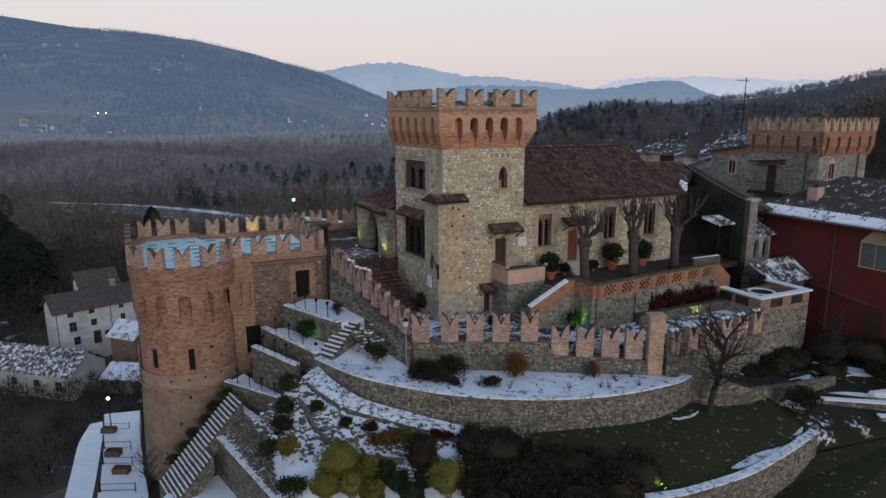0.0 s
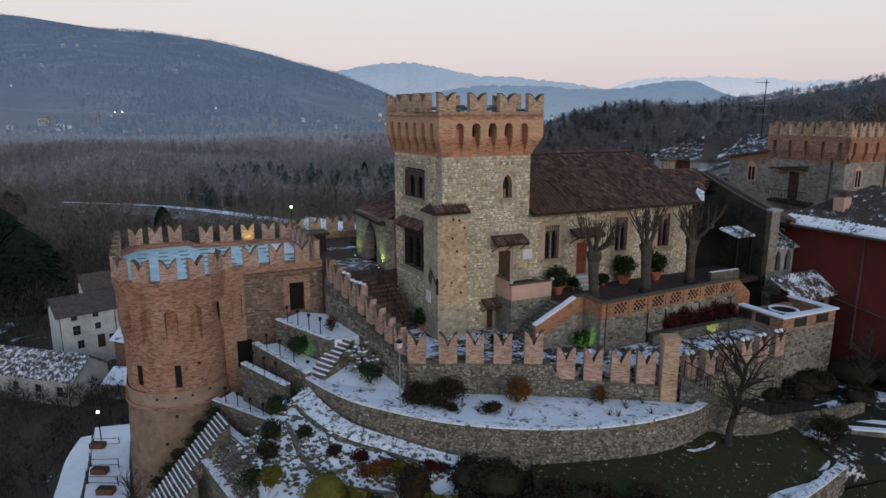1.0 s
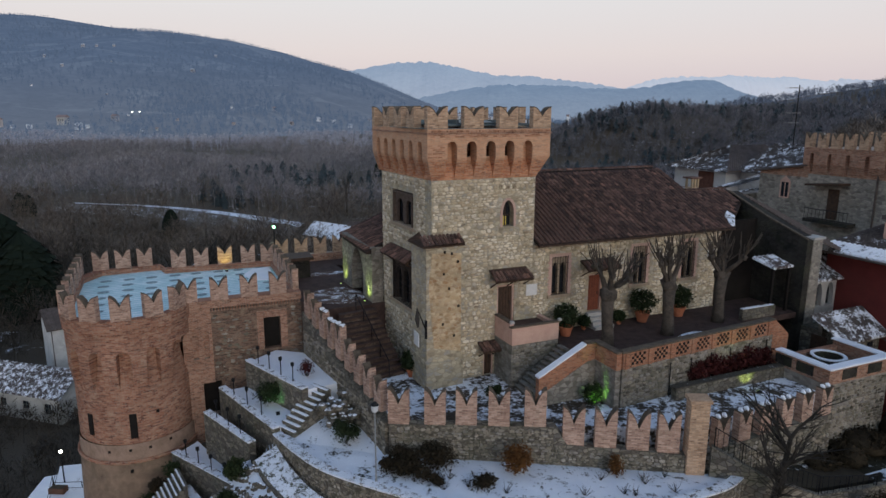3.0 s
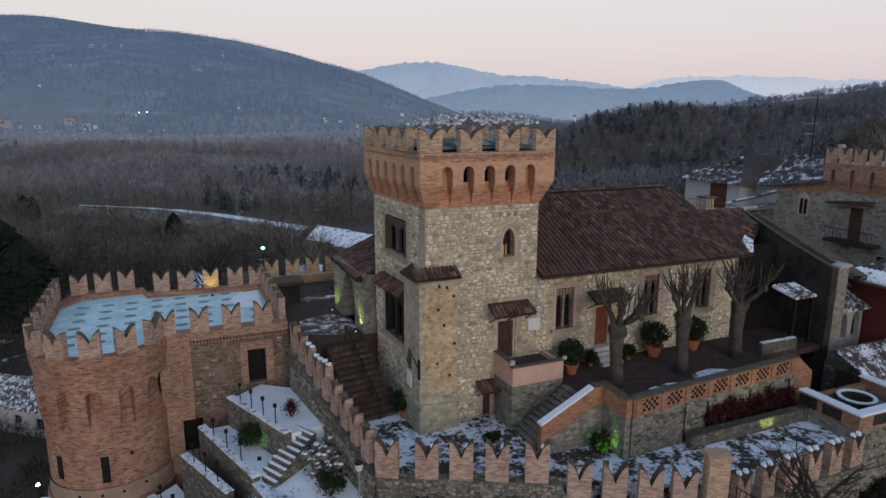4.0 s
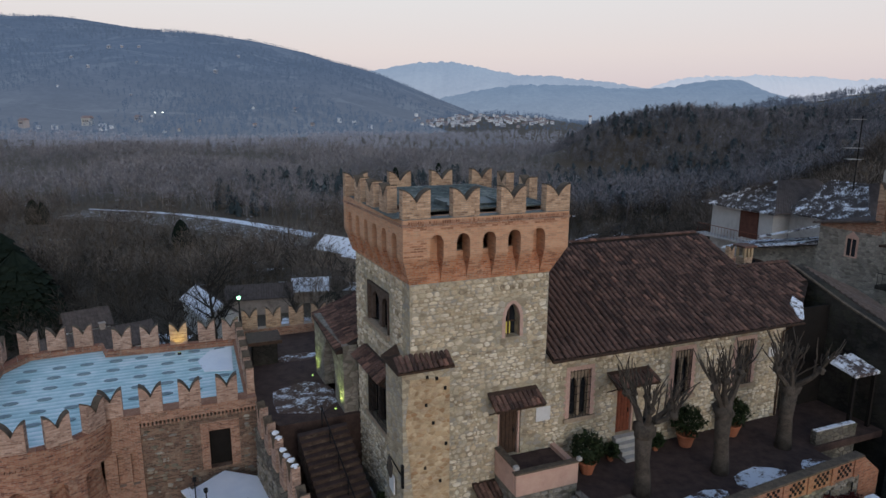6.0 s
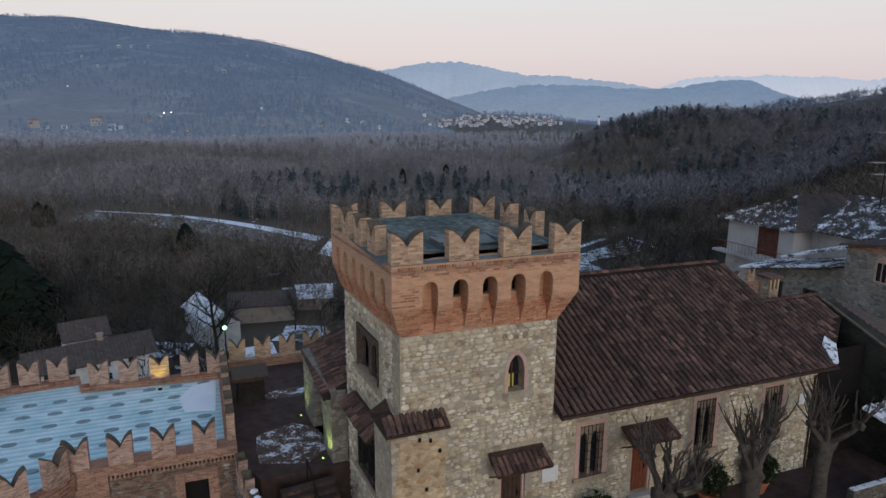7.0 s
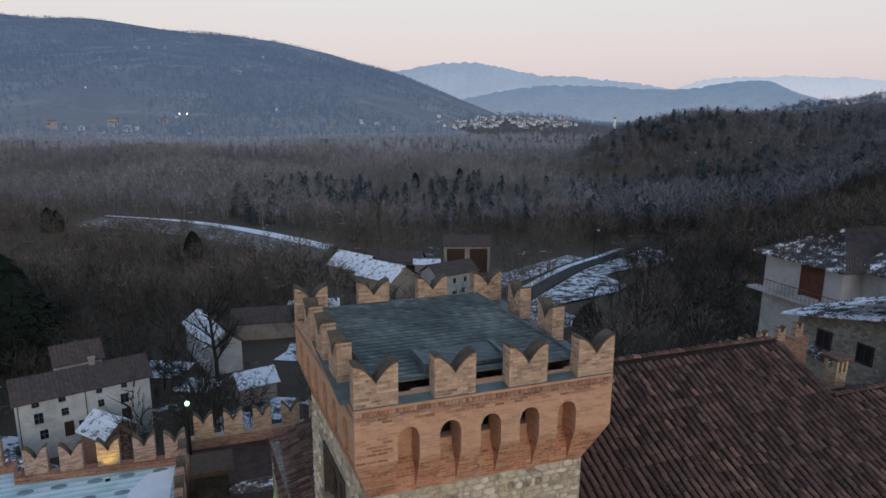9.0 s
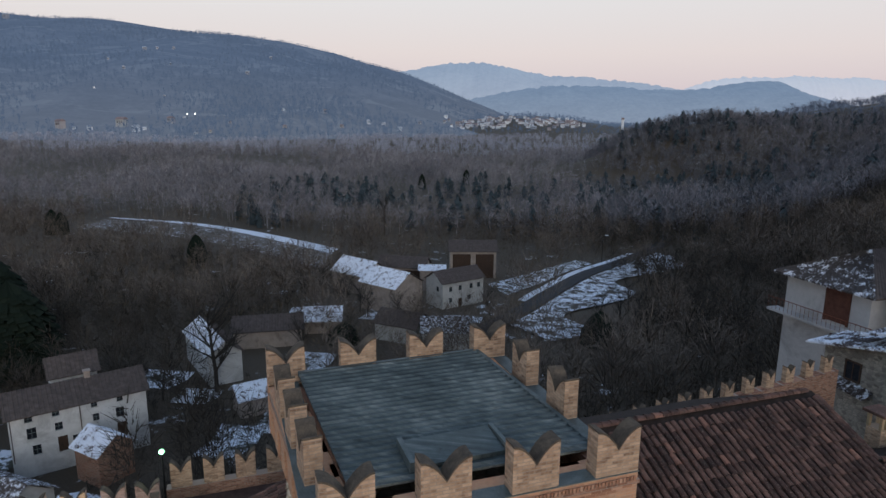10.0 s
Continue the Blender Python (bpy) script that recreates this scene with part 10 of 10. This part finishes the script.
def stone_kit(n, mat, seed):
    """A few rough stones of unit size, face towards -y."""
    q = random.Random(seed)
    kit = []
    for _ in range(n):
        j = lambda s: q.uniform(-s, s)
        outer = []
        for i in range(8):
            w = (i + 0.5) * math.pi / 4 + j(0.22)
            c_, s_ = math.cos(w), math.sin(w)
            k_ = 0.5 / (abs(c_) ** 3.4 + abs(s_) ** 3.4) ** (1 / 3.4) * q.uniform(0.86, 1.06)
            outer.append((c_ * k_, 0.0, 0.5 + s_ * k_))
        tx, tz = j(0.25), j(0.25)
        inner = [(x * 0.80 + j(0.04), -1.0 + j(0.18) + tx * x + tz * (z - 0.5), 0.5 + (z - 0.5) * 0.76 + j(0.04)) for x, _, z in outer]
        kit.append((outer + inner, [tuple(range(8, 16))] + [(i, (i + 1) % 8, 8 + (i + 1) % 8, 8 + i) for i in range(8)]))
    return kit


KIT = stone_kit(12, FIELD_STONE, 21)


def stone_places(x0, x1, z0, z1, holes, seed, big=1.0, fill=0.93):
    """Courses of uneven stones over a wall's face, clear of its openings."""
    q = random.Random(seed)
    out = []
    z = z0
    while z < z1 - 0.08:
        h = min(q.choice((0.11, 0.14, 0.18, 0.24)) * big, z1 - z)
        x = x0 + q.uniform(0, 0.1)
        while x < x1 - 0.1:
            w = min(q.uniform(0.12, 0.44) * big, x1 - x)
            if not any(x < h1 + 0.02 and x + w > h0 - 0.02 and z < k1 + 0.02 and z + h > k0 - 0.02 for h0, h1, k0, k1 in holes) and q.random() < fill:
                if w < 0.2 * big and h > 0.17 * big:
                    for z_, h_ in ((z, h * 0.48), (z + h * 0.5, h * 0.48)):
                        out.append((x + w / 2, z_ + 0.01, w - 0.02, h_ - 0.012, q.uniform(0.015, 0.05), q.randrange(12), q.uniform(-7, 7)))
                else:
                    out.append((x + w / 2, z + 0.01 + q.uniform(-0.02, 0.02), w * q.uniform(0.86, 0.97), h * q.uniform(0.82, 0.98), q.uniform(0.02, 0.06), q.randrange(12), q.uniform(-6, 6)))
            x += w
        z += h
    return out


def stone_pose(p, y, m):
    x, z, w, h, d, k, r = p
    q = Matrix.Translation((x, y, z)) @ pose(0, 0, 0, 0, r, 0) @ Matrix.Diagonal((w, d, h, 1))
    return m @ q if m is not None else q


def lay_stones(th, places, y, m, single=lambda p: False, mat=None):
    """Stones that single() picks become parts; the rest stay one part."""
    g = Geo()
    meshes = {}
    o = OFF[th.name]
    for p in places:
        v, f_ = KIT[p[5]]
        if single(p):
            if p[5] not in meshes:
                meshes[p[5]] = mesh_of("stone", Geo().add(v, f_), mat or FIELD_STONE)
            share("stone", meshes[p[5]], th, o @ stone_pose(p, y, m))
        else:
            g.add(v, f_, stone_pose(p, y, m))
    ob = pc("rubble_facing", g, mat or FIELD_STONE, th)
    ob["kind"] = "stuff"


tower_front = [(3.80, 4.77, 9.1, 10.95), (3.6, 4.95, 3.8, 6.2), (2.9, 3.7, 0.9, 2.7), (3.55, 6.0, 0.9, 4.45), (-0.2, 1.42, 0.9, 9.0), (5.45, 6.3, 5.15, 5.9), (3.1, 5.6, 6.35, 7.0)]
lay_stones(tower, stone_places(T_A0, T_A1, 1.0, Z_CORB - 0.02, tower_front, 1), T_B0 + 0.004, None, lambda p: p[1] > 10.15)
lay_stones(tower, stone_places(T_B0 + 0.7, T_B1, 1.0, Z_CORB - 0.02, [(1.9, 5.2, 8.75, 11.2), (1.5, 5.3, 4.2, 7.8), (0, 1.45, 0.9, 8.9)], 2), -0.154, LMF)
hall_holes = [(a0 - 0.12, a1 + 0.12, z0 - 0.15, z1 + 0.1) for a0, a1, z0, z1 in WINS] + [(9.6, 10.9, 3.7, 6.1), (9.0, 11.5, 6.4, 7.0), (18.6, 19.4, 6.2, 6.85)]
lay_stones(house, stone_places(H_A0, H_A1, 2.95, 8.1, hall_holes, 3), -0.156, None)
wall_k = Mat("garden_field_stone", 0.95)
wall_c = wall_k.ramp(wall_k.math("ADD", wall_k.math("MULTIPLY", wall_k.n("NewGeometry").outputs["Random Per Island"], 0.62), wall_k.math("MULTIPLY", wall_k.noise(6.0, detail=5.0), 0.42)), [(0.2, (0.085, 0.075, 0.06)), (0.40, (0.21, 0.185, 0.14)), (0.58, (0.33, 0.29, 0.22)), (0.72, (0.24, 0.225, 0.20)), (0.90, (0.52, 0.47, 0.38))])
wall_k.color(wall_k.mix(wall_k.math("MULTIPLY", wall_k.ramp(wall_k.noise(0.9, detail=8.0, rough=0.75), [(0.48, 0.0), (0.66, 1.0)]), 0.5), wall_c, (0.06, 0.062, 0.035)))
wall_k.bump(wall_k.noise(18.0, detail=6.0, rough=0.7), 0.7, 0.025)
WALL_FIELD = wall_k.m


def stones_along(th, pts, z0, z1, d, seed, big=1.0):
    """Stones set in the right-hand face of a wall that runs along points."""
    s0 = 0.0
    for i in range(len(pts) - 1):
        a, b = Vector(pts[i]), Vector(pts[i + 1])
        t = (b - a)
        L = t.length
        t.normalize()
        n_ = Vector((t.y, -t.x))
        o = a + n_ * (d / 2)
        m = Matrix(((t.x, -n_.x, 0, o.x), (t.y, -n_.y, 0, o.y), (0, 0, 1, 0), (0, 0, 0, 1)))
        yield m, stone_places(0.0, L, z0[i], min(z1[i], z1[i + 1]) - 0.03, [], seed + i, big), L


def face_wall(th, pts, z0, z1, d, seed, big=1.0):
    g = Geo()
    for m, pl, L in stones_along(th, pts, z0, z1, d, seed, big):
        for p in pl:
            v, f_ = KIT[p[5]]
            g.add(v, f_, stone_pose(p, 0.004, m))
    ob = pc("rubble_facing", g, WALL_FIELD, th)
    ob["kind"] = "stuff"


b2 = [(p.x, p.y) for p in cv[::3]] + [(cv[-1].x, cv[-1].y)]
bz = [p.z for p in cv[::3]] + [cv[-1].z]
face_wall(bedwall, b2, [-2.6] * len(b2), bz, 0.42, 40, 0.75)
face_wall(cren, [(-1.75, 35.75), (2.2, 35.65), (5.9, 35.5), (6.5, 35.45), (11.9, 35.15)], [-0.9] * 5, [1.02, 1.08, 1.15, 0.36, 0.12], 0.5, 60, 0.75)
face_wall(eastwall, [(12.6, 35.35), (15.0, 36.6), (17.6, 37.9), (20.2, 39.2)], [-2.2] * 4, [0.1, 0.15, 0.25, 0.35], 0.5, 70)
lw = LAWN_EDGE[::3] + [LAWN_EDGE[-1]]
face_wall(lawnwall, lw, [-5.0] * len(lw), [-2.97] * len(lw), 0.4, 80)
face_wall(stairwall, [(-7.85, 44.55), (-5.85, 41.6), (-4.3, 39.4), (-2.9, 37.4), (-1.75, 35.75)], [0.6, 0.3, -0.4, -0.7, -0.9], [3.5, 2.6, 1.9, 1.2, 1.02], 0.5, 90)
lay_stones(terrace_wall, stone_places(7.35, 18.5, 0.9, 2.9, [], 95), -5.654, None, lambda p: False, WALL_FIELD)
lay_stones(porch, stone_places(3.65, 6.48, 0.9, 3.15, [], 96), -2.104, None, lambda p: False, WALL_FIELD)
lay_stones(bastion, stone_places(-10.6, -5.3, -0.4, 3.6, [(-8.1, -6.1, 0.9, 3.45), (-10.62, -10.2, -2.75, -0.6)], 97, 1.0, 0.28), 8.578, None, lambda p: False, WALL_FIELD)
lay_stones(square, stone_places(18.25, 22.95, -2.2, 1.4, [], 98), -9.504, None, lambda p: False, WALL_FIELD)

# the hall's roof: barrel tiles in columns up the slope
RU = Vector((0, H_RB - e0, H_RZ - ez))
cols = int((R_END - A0) / 0.29)
rows = int(RU.length / 0.40)


def in_front(p):
    if p.y > R_LOW - 0.3:
        return A0 + 0.05 < p.x < AR - 0.08
    return A0 + 0.05 < p.x < float(np.interp(p.y, [b for a, b in RIGHT_EDGE], [a for a, b in RIGHT_EDGE])) - 0.1


frames = tile_frames((A0, e0 - 0.06, ez + 0.01), (1, 0, 0), RU, cols, rows, 0.29, 0.40, 0.014, in_front)
tile_mesh = mesh_of("roof_tile", Geo().add([(x * 1.08, y, z) for x, y, z in BV], BF), BARREL)
near = [m for m in frames if m.translation.x < 9.1][:300]
ids = {id(m) for m in near}
for m in near:
    share("roof_tile", tile_mesh, house_roof, m)
g = Geo()
for m in frames:
    if id(m) not in ids:
        g.add([(x * 1.08, y, z) for x, y, z in BV], BF, m)
rest = part("roof_tiles", g, BARREL, house_roof)
rest["kind"] = "stuff"
# ridges and the verge between them
g = Geo()
for a_, b_, n_ in ((A0, H_RB, int((AR - A0) / 0.36)), (AR, R_LOW, int((R_END - AR) / 0.36))):
    for i in range(n_):
        m = Matrix.Translation((a_ + i * 0.36, b_, roof_z(b_) + 0.02)) @ pose(0, 0, 0, 0, 0, -90)
        g.add([(x * 1.5, y, z * 1.5) for x, y, z in BV], BF, m)
verge = Vector((0, H_RB - R_LOW, H_RZ - roof_z(R_LOW)))
vrot = Matrix((Vector((1, 0, 0)), verge.normalized(), Vector((1, 0, 0)).cross(verge.normalized()))).transposed().to_4x4()
for i in range(int(verge.length / 0.38)):
    g.add([(x * 1.3, y, z * 1.3) for x, y, z in BV], BF, Matrix.Translation(Vector((AR - 0.06, R_LOW, roof_z(R_LOW) + 0.03)) + verge.normalized() * i * 0.38) @ vrot)
rest = part("ridge_tiles", g, BARREL, house_roof, "pale ridge tiles")
rest["kind"] = "stuff"
# the wing's roof
fr = tile_frames((-1.68, 12.9, 6.97), (0, -1, 0), Vector((4.05, 0, 1.65)), int(6.3 / 0.235), 10, 0.235, 0.42)
rest = pc("roof_tiles", tile_geo(fr), BARREL, wing)
rest["kind"] = "stuff"

# bricks under the tower's sill
brick_k = Mat("single_brick", 0.92)
bc = brick_k.ramp(brick_k.math("ADD", brick_k.math("MULTIPLY", brick_k.n("ObjectInfo").outputs["Random"], 0.7), brick_k.math("MULTIPLY", brick_k.noise(14.0, detail=4.0), 0.35)), [(0.2, (0.28, 0.14, 0.085)), (0.5, (0.46, 0.24, 0.145)), (0.8, (0.58, 0.36, 0.24))])
brick_k.color(bc)
brick_k.bump(brick_k.noise(40.0, detail=5.0), 0.5, 0.01)
bm_ = mesh_of("brick", Geo().box(-0.122, 0.122, -0.02, 0.0, 0.0, 0.058, None, 0.006), brick_k.m)
sm_ = mesh_of("brick", Geo().box(-0.030, 0.030, -0.03, 0.0, 0.0, 0.10, None, 0.006), brick_k.m)
to = OFF[tower.name]
for i in range(78):
    share("brick", sm_, tower, to @ Matrix.Translation((P_A0 + 0.05 + i * 0.0893, P_B0 - 0.042, Z_SILL - 0.165)))
for r in range(2):
    for i in range(26):
        a = P_A0 + 0.14 + i * 0.266 + (0.13 if r else 0)
        if a < P_A1 - 0.12:
            share("brick", bm_, tower, to @ Matrix.Translation((a, P_B0 + 0.008, Z_SILL - 0.27 - 0.072 * (r + 1))))
for r in range(7):
    for i in range(3):
        a = P_A0 + 0.14 + i * 0.266 + (0.13 if r % 2 else 0)
        share("brick", bm_, tower, to @ Matrix.Translation((a, P_B0 + 0.008, 13.0 + r * 0.095)))
